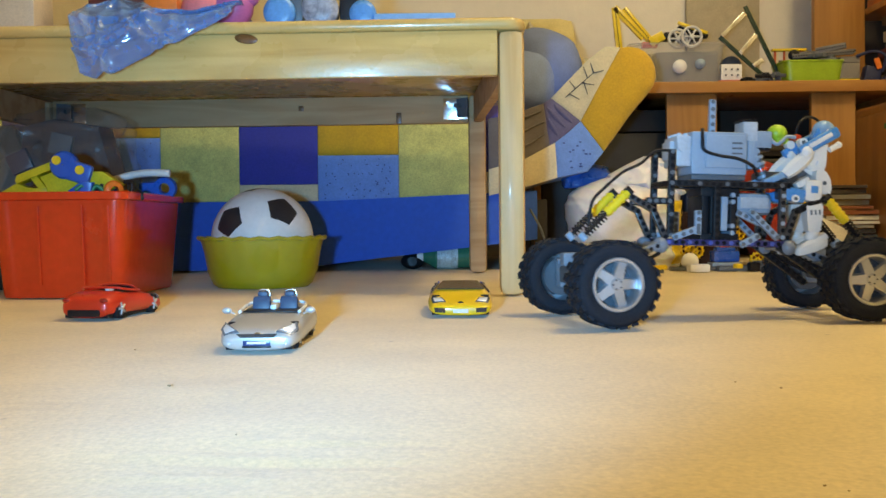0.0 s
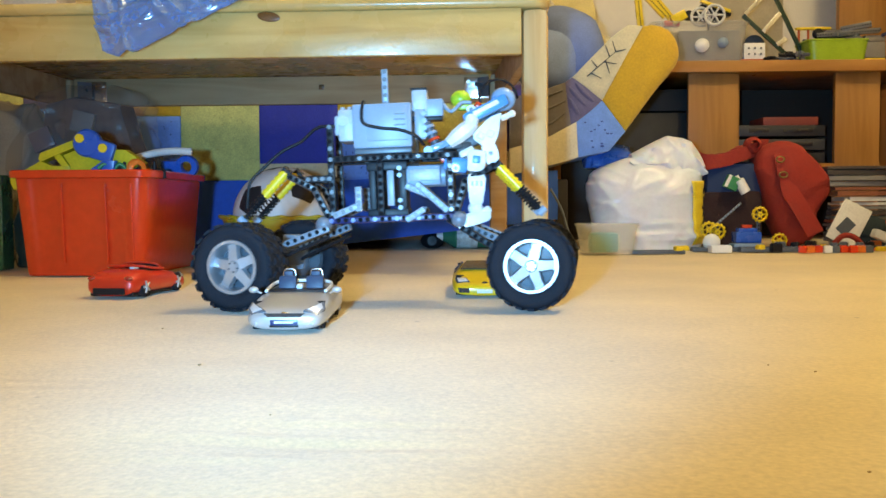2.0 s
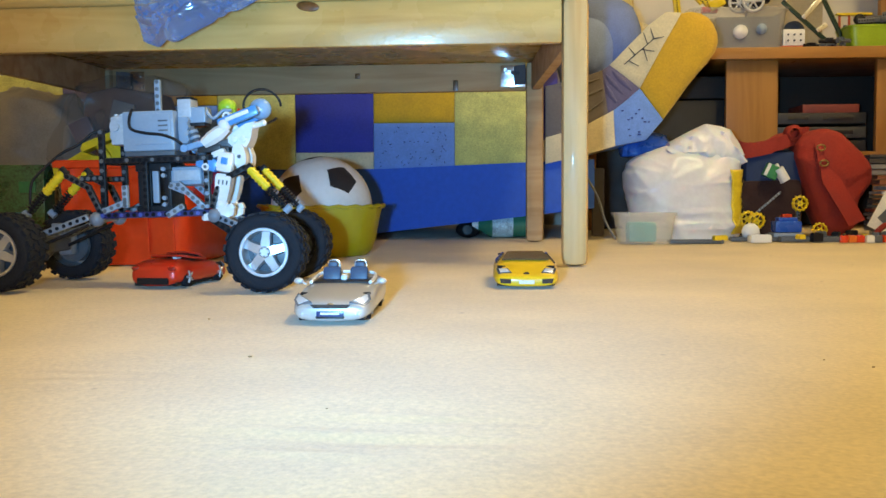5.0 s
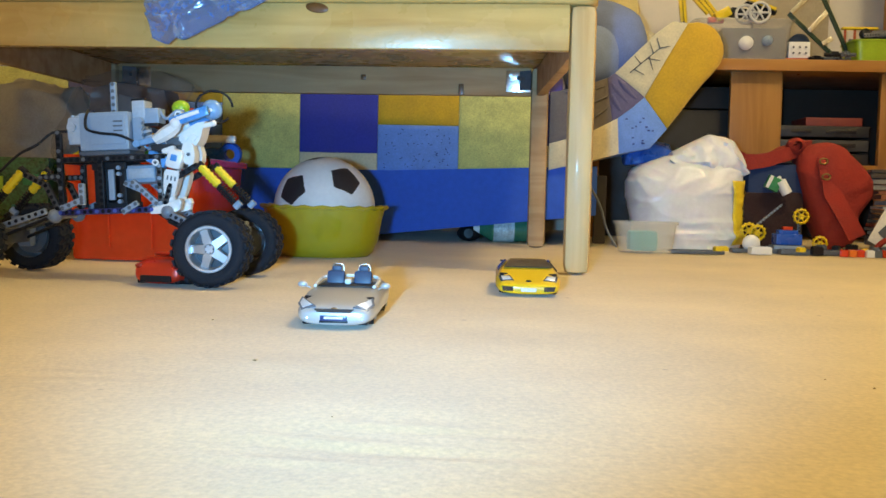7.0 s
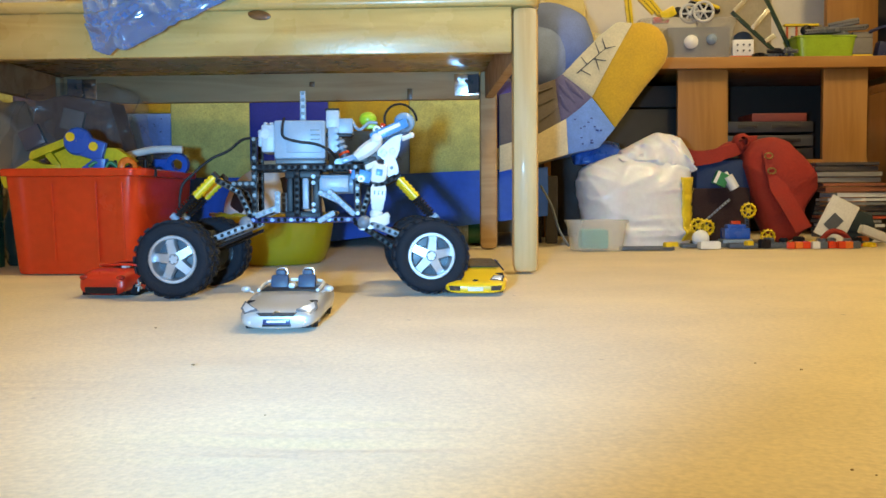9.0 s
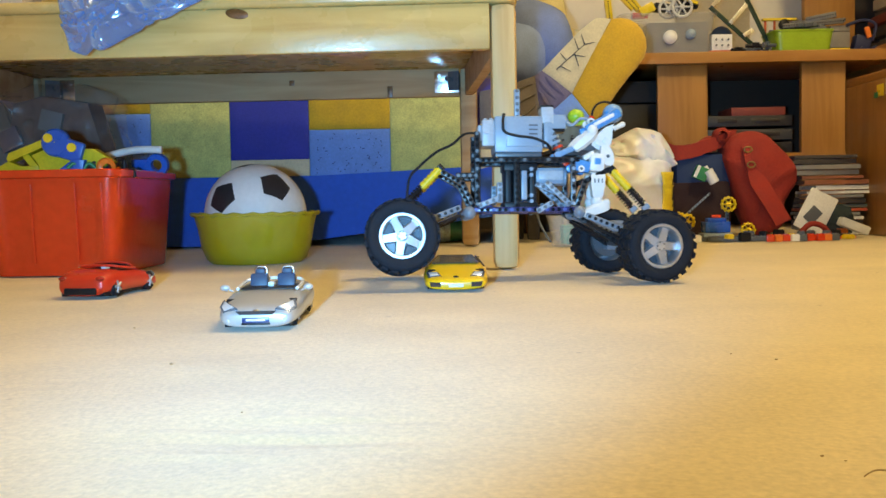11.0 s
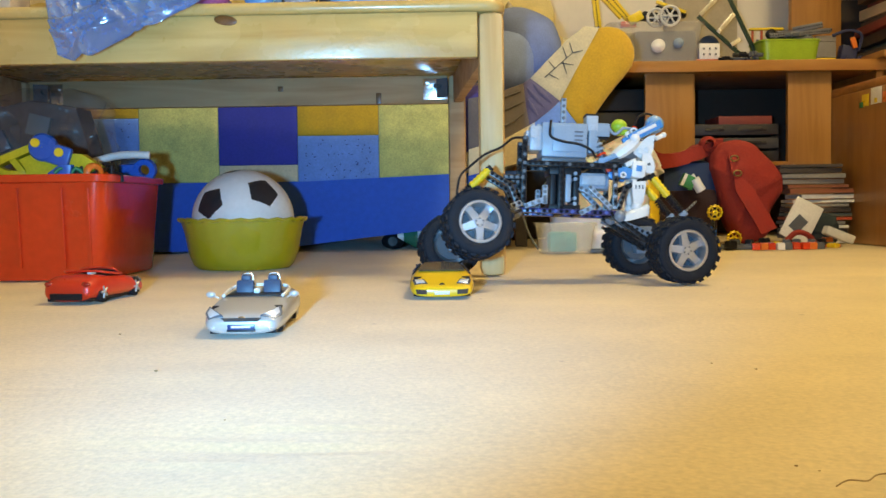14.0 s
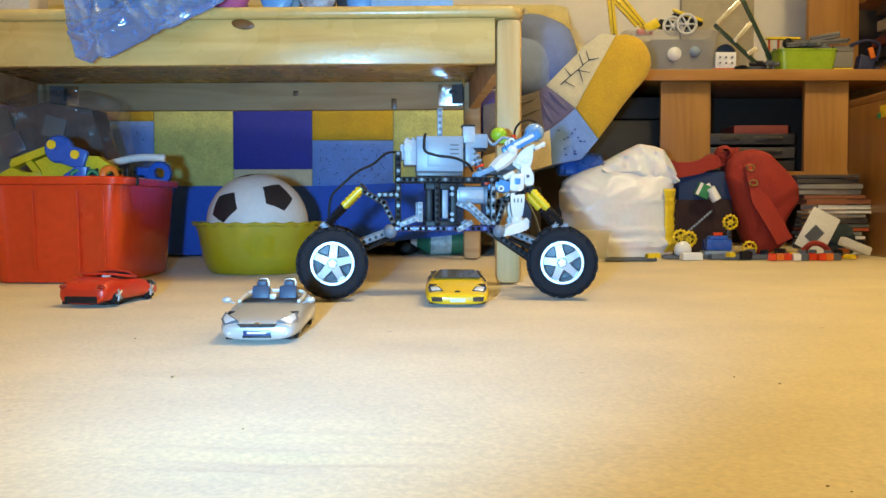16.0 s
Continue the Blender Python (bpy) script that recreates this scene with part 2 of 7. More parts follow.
def crumple(bm, amp, scale, seed=0):
    for v in bm.verts:
        p = v.co * scale + V(seed * 3.1, seed * 1.7, seed)
        v.co += Vector(noise.noise_vector(p)) * amp + Vector(noise.noise_vector(p * 2.7)) * amp * 0.45


# ---- room ----
def plane_slab(name, c, s, material, label, cat):
    bm = bmesh.new()
    box(bm, c, s)
    return tagged(put(name, bm, material, smooth=False), label, cat, kind="structure")


def carpet_floor():
    """One sheet, finer before the toys, where the pile lies in low ripples."""
    def steps(lo, hi, a, b, coarse, fine):
        out, v = [], lo
        while v < hi - 1e-6:
            out.append(v)
            v += fine if a <= v < b else coarse
        return out + [hi]
    xs = steps(-2.4, 2.4, -0.5, 0.4, 0.05, 0.012)
    ys = steps(-1.6, 3.5, 0.25, 0.75, 0.05, 0.004)

    def height(x, y):
        h = 0.0016 * (noise.noise(V(x * 8.7, y * 11.8, 2)) - 0.5) - 0.001
        near = math.exp(-((x + 0.075) / 0.085) ** 2 - ((y - 0.475) / 0.055) ** 2) + 0.6 * math.exp(-((x + 0.30) / 0.07) ** 2 - ((y - 0.62) / 0.035) ** 2)
        return h + 0.0022 * near * (noise.noise(V(x * 7, y * 75 + x * 6, 5)) - 0.25)
    verts = [(x, y, height(x, y)) for y in ys for x in xs]
    n = len(xs)
    faces = [(j * n + i, j * n + i + 1, (j + 1) * n + i + 1, (j + 1) * n + i) for j in range(len(ys) - 1) for i in range(n - 1)]
    me = bpy.data.meshes.new("floor")
    me.from_pydata(verts, [], faces)
    me.materials.append(CARPET)
    me.polygons.foreach_set("use_smooth", [True] * len(faces))
    return tagged(new("floor", me), "beige short pile carpet floor with pale ripple streaks", "floor", kind="structure")


carpet_floor()
plane_slab("subfloor", (0, 0.95, -0.06), (5.0, 5.3, 0.1), DARK, "plain slab under the carpet", "floor")
plane_slab("wall_north", (0, 3.56, 1.2), (5.0, 0.12, 2.5), WALL, "cream painted plaster wall behind sofa", "wall")
plane_slab("wall_south", (0, -1.66, 1.2), (5.0, 0.12, 2.5), WALL, "cream painted plaster wall", "wall")
plane_slab("wall_west", (-2.46, 0.95, 1.2), (0.12, 5.1, 2.5), WALL, "cream painted plaster wall", "wall")
plane_slab("wall_east", (2.46, 0.95, 1.2), (0.12, 5.1, 2.5), WALL, "cream painted plaster wall", "wall")
plane_slab("ceiling", (0, 0.95, 2.5), (5.0, 5.3, 0.1), CEIL, "white painted flat ceiling", "ceiling")


# ---- pine table ----
def pine_table():
    t = thing("pine_table", "varnished knotty pine low table with square apron", "table", pose(0.104, 1.545, 0, 0, 0, -2.0))
    L, Dp, H = 1.10, 0.745, 0.438

    def bar(name, c, s, material, label="", bev=0.004, rz=0):
        bm = bmesh.new()
        box(bm, (0, 0, 0), s, bev=bev)
        return put(name, bm, material, t, label, m=pose(*c, 0, 0, rz))
    bm = bmesh.new()
    slab = []
    for inset, z in ((0.005, -0.0095), (0.0, -0.0055), (0.0, 0.003), (0.002, 0.0075), (0.006, 0.0095)):
        hx, hy, r = (L + 0.045) / 2 - inset, (Dp + 0.05) / 2 - inset, 0.030 - inset
        ring = []
        for q, (sx, sy) in enumerate(((1, 1), (-1, 1), (-1, -1), (1, -1))):
            for k in range(7):
                u = math.pi / 2 * (q + k / 6)
                ring.append(V(sx * (hx - r) + r * math.cos(u), sy * (hy - r) + r * math.sin(u), z))
        slab.append(ring)
    loft(bm, slab)
    put("tabletop", bm, PINE, t, m=pose(-L / 2, Dp / 2, H - 0.0095))
    for name, x, y in (("leg", 0, 0), ("leg", -0.061, Dp), ("leg", -L, 0), ("leg", -L, Dp)):
        bm = bmesh.new()
        box(bm, (0, 0, 0), (0.041, 0.041, H - 0.0195), bev=0.013)
        put(name, bm, PINE_LEG if y == 0 else PINE_DARK, t, m=pose(x, y, (H - 0.0195) / 2))
    bar("apron_front", (-L / 2, -0.012, H - 0.0195 - 0.036), (L - 0.042, 0.02, 0.072), PINE)
    bar("apron_back", (-L / 2 - 0.03, Dp, H - 0.0195 - 0.033), (L - 0.103, 0.02, 0.066), PINE_DARK)
    bar("apron_side", (-0.030, Dp / 2, H - 0.0195 - 0.033), (0.02, Dp - 0.046, 0.066), PINE_DARK, rz=4.7)
    bar("apron_side", (-L, Dp / 2, H - 0.0195 - 0.033), (0.02, Dp - 0.042, 0.066), PINE_DARK)
    for x, z, w in ((-0.419, -0.008, 0.019),):
        bm = bmesh.new()
        orb(bm, (0, 0, 0), 1.0, (w, 0.0016, w * 0.42), u=20, v=10)
        put("knot", bm, mat("dark_knot", (0.17, 0.075, 0.02), 0.35, var=0.4, scale=60), t, m=pose(x, -0.0218, H - 0.0195 + z, 0, 8, 0))
    for x, z, h in ((-0.245, 0.366, 0.026), (-0.477, 0.392, 0.012)):
        bm = bmesh.new()
        box(bm, (0, 0, 0), (0.012, 0.004, h), bev=0.001)
        put("dowel_mark", bm, MATS["dark_knot"], t, m=pose(x, Dp - 0.0115, z))
    for sx, x in ((1, -0.111), (-1, -L + 0.075)):
        bm = bmesh.new()
        box(bm, (0, 0, 0), (0.058, 0.0025, 0.05), bev=0.001)
        for dx, dz in ((-0.018, 0.014), (-0.018, -0.014)):
            rod(bm, (dx * sx, -0.001, dz), (dx * sx, -0.004, dz), 0.004, n=10)
        br = put("corner_bracket", bm, CHROME, t, "zinc plated corner bracket with screws", m=pose(x, Dp - 0.0125, H - 0.052))
        bm = bmesh.new()
        box(bm, (0.016 * sx, -0.02, 0), (0.034, 0.003, 0.044), Matrix.Rotation(-0.75 * sx, 4, "Z"))
        rod(bm, (0.012 * sx, -0.018, 0.004), (0.0, -0.034, 0.004), 0.005, n=10)
        put("bolt_plate", bm, DGREY, br)
    return t


pine_table()
# ---- things ----


# ---- crawler truck ----
R, WB, HT = 0.048, 0.315, 0.090


def wheel_pair():
    """One wheel: a rim with its tyre, axle along y, outer face towards -y."""
    bm = bmesh.new()
    lathe(bm, [(0.0295, 0.019), (0.0295, -0.019), (0.0285, -0.0205), (0.0255, -0.0205), (0.0245, -0.017), (0.0235, -0.006), (0.0235, 0.015)], 40, "y")
    lathe(bm, [(0.0235, 0.004), (0.008, 0.002), (0.008, 0.012), (0.0235, 0.012)], 32, "y", mi=1)
    lathe(bm, [(0.0001, -0.0165), (0.0055, -0.0165), (0.0072, -0.0145), (0.0072, 0.004)], 18, "y")
    for k in range(5):
        a = 2 * math.pi * k / 5
        m = Matrix.Rotation(a, 4, "Y")
        ring = []
        for x, w, y in ((0.003, 0.0066, -0.0155), (0.010, 0.0072, -0.0145), (0.018, 0.0062, -0.0135), (0.0245, 0.0066, -0.0125)):
            ring.append([m @ V(x, y + 0.006, -w), m @ V(x, y, -w * 0.75), m @ V(x, y, w * 0.75), m @ V(x, y + 0.006, w)])
        loft(bm, ring)
        m2 = Matrix.Rotation(a + math.pi / 5, 4, "Y")
        rod(bm, m2 @ V(0.005, -0.0172, 0), m2 @ V(0.005, -0.014, 0), 0.0011, n=8, mi=1)
    rim = put("wheel", bm, [SILVER, DGREY], None, "silver five spoke wheel with chunky black tyre")
    bm = bmesh.new()
    lathe(bm, [(0.0293, 0.0200), (0.0335, 0.0222), (0.0400, 0.0225), (0.0438, 0.0205), (0.0452, 0.0160), (0.0455, 0.0), (0.0452, -0.0160), (0.0438, -0.0205),
               (0.0400, -0.0225), (0.0335, -0.0222), (0.0293, -0.0200)], 56, "y")
    put("tyre", bm, RUBBER, rim, "black ribbed balloon tyre")
    bm = bmesh.new()
    box(bm, (0, 0, 0), (0.0028, 0.0104, 0.0076), None)
    lug = None
    for row in range(4):
        y = (-0.0165, -0.0055, 0.0055, 0.0165)[row]
        for k in range(22):
            m = Matrix.Rotation(2 * math.pi * (k + 0.5 * (row % 2)) / 22, 4, "Y") @ Matrix.Translation((0.0457, y, 0)) @ Matrix.Rotation((0.3, -0.3, 0.3, -0.3)[row], 4, "X")
            if lug is None:
                lug = put("tread_lug", bm, RUBBER, rim, smooth=False, m=m)
            else:
                ob = new("tread_lug", lug.data)
                ob.parent = rim
                ob.matrix_local = m
    return rim


def put_beam(name, a, b, mats, parent, label="", w=0.0076, t=0.0076, pins=0):
    bm = bmesh.new()
    a, b = Vector(a), Vector(b)
    d = b - a
    n = max(2, round(d.length / 0.008))
    box(bm, (0, 0, 0), (d.length + 0.006, t, w), bev=0.0018)
    for k in range(n + 1):
        x = -d.length / 2 + d.length * k / n
        pin = pins and k % pins == 0
        for s in (-1, 1):
            rod(bm, (x, s * (t / 2 - 0.002), 0), (x, s * (t / 2 + (0.0012 if pin else 0.0002)), 0), 0.0026, n=10, mi=2 if pin else 1)
    q = d.normalized()
    y = V(0, 0, 1).cross(q)
    y = (y if y.length > 0.05 else V(0, 1, 0)).normalized()
    if abs(q.z) > 0.2:
        y = V(0, 1, 0) - q * q.y
        y.normalize()
    z = q.cross(y)
    M = Matrix((q, y, z)).transposed().to_4x4()
    M.translation = (a + b) / 2
    return put(name, bm, mats, parent, label, m=M)


def shock(parent, a, b, name="shock_absorber"):
    """Yellow sleeve with ribs at the top, black spring and rod below."""
    a, b = Vector(a), Vector(b)
    d = b - a
    L = d.length
    bm = bmesh.new()
    rod(bm, (0, 0, L * 0.02), (0, 0, L * 0.50), 0.0051, n=14, mi=0)
    for k in range(5):
        z = L * (0.06 + 0.09 * k)
        rod(bm, (0, 0, z), (0, 0, z + 0.003), 0.0061, n=14, mi=0)
    rod(bm, (0, 0, 0), (0, 0, L), 0.0024, n=8, mi=1)
    pts = [V(0.0052 * math.cos(t), 0.0052 * math.sin(t), L * 0.5 + L * 0.42 * t / 44) for t in [44 * k / 70 for k in range(71)]]
    tube(bm, pts, 0.0011, 5, mi=1)
    rod(bm, (0, -0.005, 0), (0, 0.005, 0), 0.0045, n=12, mi=1)
    rod(bm, (0, -0.005, L), (0, 0.005, L), 0.0045, n=12, mi=2)
    q = d.to_track_quat("Z", "Y").to_matrix().to_4x4()
    return put(name, bm, [YELLOW, BLACK, LGREY], parent, "yellow shock absorber with black coil spring", m=Matrix.Translation(a) @ q)


def toy_rider(parent):
    """The jointed white and blue toy rider, one mesh."""
    bm = bmesh.new()
    W, B, D, L, O = 0, 1, 2, 3, 4

    def turn(deg):
        return Matrix.Rotation(radians(deg), 4, "Y")

    def socket(x, y, z, r, side):
        rod(bm, (x, y, z), (x, y + side * 0.0095, z), r, n=12, mi=W)
        rod(bm, (x, y + side * 0.009, z), (x, y + side * 0.0102, z), r * 0.5, n=8, mi=D)
    for y, side in ((-0.030, -1), (0.012, 1)):
        # knee block with its blue square socket, shin with slots, ankle and long foot
        box(bm, (0.1213, y, 0.1560), (0.0215, 0.018, 0.026), turn(4), W, 0.006)
        box(bm, (0.1213, y + side * 0.0085, 0.1575), (0.0085, 0.003, 0.0085), turn(4), B, 0.001)
        loft(bm, [[V(0.1218 + dx * k, y + dy * k, z) for dx, dy in ((-0.010, -0.0085), (0.010, -0.0085), (0.010, 0.0085), (-0.010, 0.0085))]
                  for z, k in ((0.1075, 0.55), (0.110, 0.72), (0.124, 0.92), (0.137, 1.0), (0.1415, 0.85))])
        for dx in (-0.005, 0.0, 0.005):
            box(bm, (0.1222 + dx, y + side * 0.0083, 0.1310), (0.0016, 0.002, 0.0055), None, D)
        orb(bm, (0.1212, y, 0.1035), 0.0085, (1.05, 0.85, 0.9), W)
        loft(bm, [[V(x, y + dy * w, z + dz * h) for dy, dz in ((-1, -1), (1, -1), (1, 0.4), (0.6, 1), (-0.6, 1), (-1, 0.4))]
                  for x, z, w, h in ((0.0995, 0.0855, 0.005, 0.003), (0.103, 0.0865, 0.0085, 0.0055), (0.113, 0.0905, 0.0085, 0.0075), (0.124, 0.0945, 0.008, 0.0085), (0.134, 0.0965, 0.0065, 0.007), (0.1385, 0.0965, 0.004, 0.004))])
        box(bm, (0.133, y, 0.1010), (0.012, 0.012, 0.009), turn(-35), W, 0.003)
        # thigh in blue, running forward to the seat
        box(bm, (0.0985, y, 0.1520), (0.027, 0.015, 0.0165), turn(12), B, 0.004)
        socket(0.0985, y, 0.1475, 0.0045, side)
        box(bm, (0.1105, y * 0.95, 0.1660), (0.018, 0.012, 0.008), turn(-28), W, 0.003)
        # hip plate and back plate
        loft(bm, [[V(x + dx * w, y * 0.72 + dy, z) for dx, dy in ((-1, -0.009), (1, -0.009), (1, 0.009), (-1, 0.009))]
                  for x, z, w in ((0.1395, 0.1520, 0.0045), (0.1375, 0.1590, 0.0085), (0.1360, 0.1680, 0.0090), (0.1340, 0.1775, 0.0065), (0.1330, 0.1800, 0.0040))])
        socket(0.1370, y * 0.72, 0.1650, 0.0050, side)
        # upper arm in blue with a rib, white forearm, pale blue hand
        d = V(0.156 - 0.1067, 0, 0.2262 - 0.2002)
        box(bm, (0.1305, y * 1.05, 0.2130), (d.length * 0.96, 0.010, 0.0135), d.to_track_quat("X", "Z").to_matrix().to_4x4(), B, 0.004)
        box(bm, (0.1305, y * 1.25, 0.2145), (d.length * 0.55, 0.003, 0.0050), d.to_track_quat("X", "Z").to_matrix().to_4x4(), W, 0.001)
        orb(bm, (0.1150, y * 1.1, 0.2010), 0.0080, (1, 0.9, 1), W)
        loft(bm, [[p + V(c * r * 0.72, s2 * r * 0.8, c * r * -0.72) for c, s2 in ((1, 0), (0.5, 0.87), (-0.5, 0.87), (-1, 0), (-0.5, -0.87), (0.5, -0.87))]
                  for p, r in ((V(0.1180, y * 1.1, 0.1990), 0.0065), (V(0.1085, y * 1.08, 0.1905), 0.0090), (V(0.0990, y * 1.05, 0.1825), 0.0085), (V(0.0900, y * 1.0, 0.1750), 0.0060))])
        box(bm, (0.0780, y * 0.95, 0.1715), (0.0270, 0.008, 0.0085), turn(-23), L, 0.003)
        rod(bm, (0.0675, y * 0.95 - 0.005, 0.1670), (0.0675, y * 0.95 + 0.005, 0.1670), 0.0048, n=12, mi=L)
        socket(0.1145, y * 0.6, 0.2132, 0.0052, side)
    # chest, neck and head
    loft(bm, [[V(x + dx * w, -0.004 + dy, z + dx * 0.002) for dx, dy in ((-1, -0.015), (1, -0.015), (1, 0.015), (-1, 0.015))]
              for x, z, w in ((0.1345, 0.1760, 0.0070), (0.1310, 0.1830, 0.0135), (0.1315, 0.1900, 0.0145), (0.1350, 0.1965, 0.0110), (0.1390, 0.2040, 0.0080), (0.1430, 0.2090, 0.0055))])
    for x, z in ((0.1255, 0.1850), (0.1365, 0.1875)):
        box(bm, (x, -0.0200, z), (0.008, 0.004, 0.008), turn(25), W, 0.002)
    box(bm, (0.1120, -0.004, 0.1780), (0.024, 0.026, 0.012), turn(-20), D, 0.003)
    orb(bm, (0.1500, -0.004, 0.2275), 0.0135, (1.05, 0.75, 1.0), L, u=18, v=12)
    orb(bm, (0.1505, -0.0135, 0.2265), 0.0030, (1, 0.5, 1), W, u=8, v=6)
    box(bm, (0.1400, -0.004, 0.2240), (0.0090, 0.016, 0.0150), turn(32), B, 0.003)
    rod(bm, (0.1480, -0.022, 0.2040), (0.1590, -0.020, 0.2095), 0.0034, n=8, mi=W)
    orb(bm, (0.1600, -0.020, 0.2100), 0.0042, (1, 1, 1), W, u=8, v=6)
    box(bm, (0.1215, 0.006, 0.2215), (0.0075, 0.010, 0.0075), turn(20), O, 0.002)
    bmesh.ops.recalc_face_normals(bm, faces=bm.faces[:])
    return put("toy_rider", bm, [WHITE, mat("rider_blue", (0.07, 0.28, 0.66), 0.3), DGREY, mat("smoky_blue", (0.20, 0.38, 0.62), 0.15, coat=0.6), REDP], parent, "white and blue jointed toy rider figure")


def crawler_truck():
    t = thing("toy_crawler_truck", "black and grey technic brick crawler truck with rider on carpet", "toy truck")
    BK, BB, GR, DG = [BLACK, HOLE, DGREY], [mat("dark_blue_beam", (0.018, 0.024, 0.12), 0.3), HOLE, mat("blue_pin", (0.06, 0.10, 0.40), 0.3)], [LGREY, DGREY, DGREY], [mat("charcoal_plastic", (0.045, 0.043, 0.045), 0.35), HOLE, LGREY]
    for y in (-0.034, 0.034):
        put_beam("lower_beam", (-0.046, y, 0.092), (0.092, y, 0.092), BB, t, "dark blue lower beam", pins=3)
        put_beam("upper_beam", (-0.044, y, 0.160), (0.094, y, 0.160), BK, t, pins=4)
        put_beam("corner_post", (-0.044, y, 0.100), (-0.044, y, 0.196), BK, t, pins=3)
        put_beam("rear_post", (0.088, y, 0.100), (0.088, y, 0.156), DG, t, pins=2)
        put_beam("mid_post", (0.010, y, 0.098), (0.010, y, 0.156), BK, t)
        put_beam("brace", (0.052, y, 0.128), (0.082, y, 0.100), GR, t)
        put_beam("front_tower", (-0.050, y, 0.098), (-0.064, y, 0.128), DG, t)
        put_beam("front_tower_top", (-0.064, y, 0.128), (-0.096, y, 0.146), DG, t)
        put_beam("tower_stay", (-0.070, y, 0.139), (-0.046, y, 0.139), BK, t, pins=1)
        put_beam("rear_tower", (0.094, y, 0.100), (0.104, y, 0.130), DG, t)
        put_beam("rear_tower_top", (0.104, y, 0.130), (0.136, y, 0.146), BK, t)
        shock(t, (-0.094, y * 1.02, 0.149), (-0.146, y * 1.02, 0.096))
        shock(t, (0.141, y * 1.02, 0.146), (0.188, y * 1.02, 0.094))
        put_beam("rear_link", (0.086, y, 0.088), (0.148, y * 1.1, 0.046), BK, t)
        put_beam("small_lever", (0.040, y * 1.15, 0.091), (0.056, y * 1.15, 0.100), GR, t)
        put_beam("link_bracket", (-0.040, y * 1.2, 0.098), (-0.014, y * 1.2, 0.108), GR, t)
        put_beam("link_post", (-0.014, y * 1.2, 0.104), (-0.014, y * 1.2, 0.126), GR, t)
    for x, z in ((-0.044, 0.092), (0.090, 0.092), (-0.044, 0.160), (0.050, 0.160), (0.092, 0.160), (0.012, 0.092), (0.040, 0.092)):
        put_beam("cross_beam", (x, -0.030, z - 0.0005), (x, 0.030, z - 0.0005), BK, t)
    for x in (-0.055, 0.096):
        bm = bmesh.new()
        orb(bm, (0, -0.034, 0), 0.0095)
        orb(bm, (0, 0.034, 0), 0.0095)
        rod(bm, (0, -0.034, 0), (0, 0.034, 0), 0.004)
        put("ball_joint", bm, mat("steel_grey_plastic", (0.20, 0.235, 0.29), 0.35), t, m=pose(x, 0, 0.088))
    # gear housing with its columns
    bm = bmesh.new()
    box(bm, (0.017, 0, 0.098), (0.046, 0.054, 0.010), None, 0, 0.0015)
    gh = put("gear_housing", bm, BLACK, t)
    bm = bmesh.new()
    box(bm, (0.017, 0, 0.151), (0.046, 0.054, 0.010), None, 0, 0.0015)
    put("cover", bm, BLACK, gh)
    for x, w in ((0.000, 0.008), (0.034, 0.009), (0.010, 0.007)):
        bm = bmesh.new()
        box(bm, (x, 0, 0.126), (w, 0.050, 0.058), None, 0, 0.0015)
        put("column", bm, BLACK, gh)
    for y in (-0.028, 0.028):
        bm = bmesh.new()
        box(bm, (0.021, y, 0.126), (0.008, 0.006, 0.040), None, 0, 0.0015)
        put("rack", bm, LGREY, gh)
    for z in (0.104, 0.112, 0.140, 0.148):
        bm = bmesh.new()
        rod(bm, (0.031, -0.031, z), (0.031, 0.031, z), 0.0028, n=8)
        put("axle_pin", bm, LGREY, gh)
    bm = bmesh.new()
    box(bm, (0.054, -0.004, 0.139), (0.046, 0.036, 0.023), None, 0, 0.003)
    rod(bm, (0.032, -0.004, 0.139), (0.082, -0.004, 0.139), 0.0130, n=16, mi=0)
    box(bm, (0.059, -0.023, 0.1395), (0.034, 0.003, 0.013), None, 1, 0.001)
    put("drive_motor", bm, [LGREY, mat("pale_grey_plastic", (0.42, 0.47, 0.54), 0.35)], t, "grey electric motor block")
    put_beam("motor_stay", (0.040, -0.026, 0.127), (0.062, -0.026, 0.117), GR, t)
    # battery box
    bm = bmesh.new()
    box(bm, (0.014, 0, 0.196), (0.066, 0.058, 0.050), None, 0, 0.003)
    box(bm, (0.020, -0.0295, 0.198), (0.046, 0.003, 0.038), None, 0, 0.001)
    for k in range(4):
        box(bm, (0.034, -0.0312, 0.190 + 0.006 * k), (0.012, 0.001, 0.002), None, 1)
    box(bm, (0.014, 0, 0.168), (0.064, 0.054, 0.006), None, 1, 0.001)
    bb = put("battery_box", bm, [LGREY, DGREY], t, "light grey battery box")
    bm = bmesh.new()
    box(bm, (-0.027, 0, 0.198), (0.018, 0.050, 0.036), None, 0, 0.003)
    box(bm, (-0.038, 0, 0.199), (0.006, 0.032, 0.022), None, 0, 0.002)
    for y in (-0.018, -0.006, 0.006, 0.018):
        rod(bm, (-0.031, y, 0.215), (-0.031, y, 0.219), 0.0025, n=8)
        rod(bm, (-0.023, y, 0.215), (-0.023, y, 0.219), 0.0025, n=8)
    rod(bm, (-0.030, -0.025, 0.203), (-0.030, -0.028, 0.203), 0.006, n=12)
    put("battery_cap", bm, mat("pale_grey_plastic", (0.55, 0.6, 0.66)), bb)
    bm = bmesh.new()
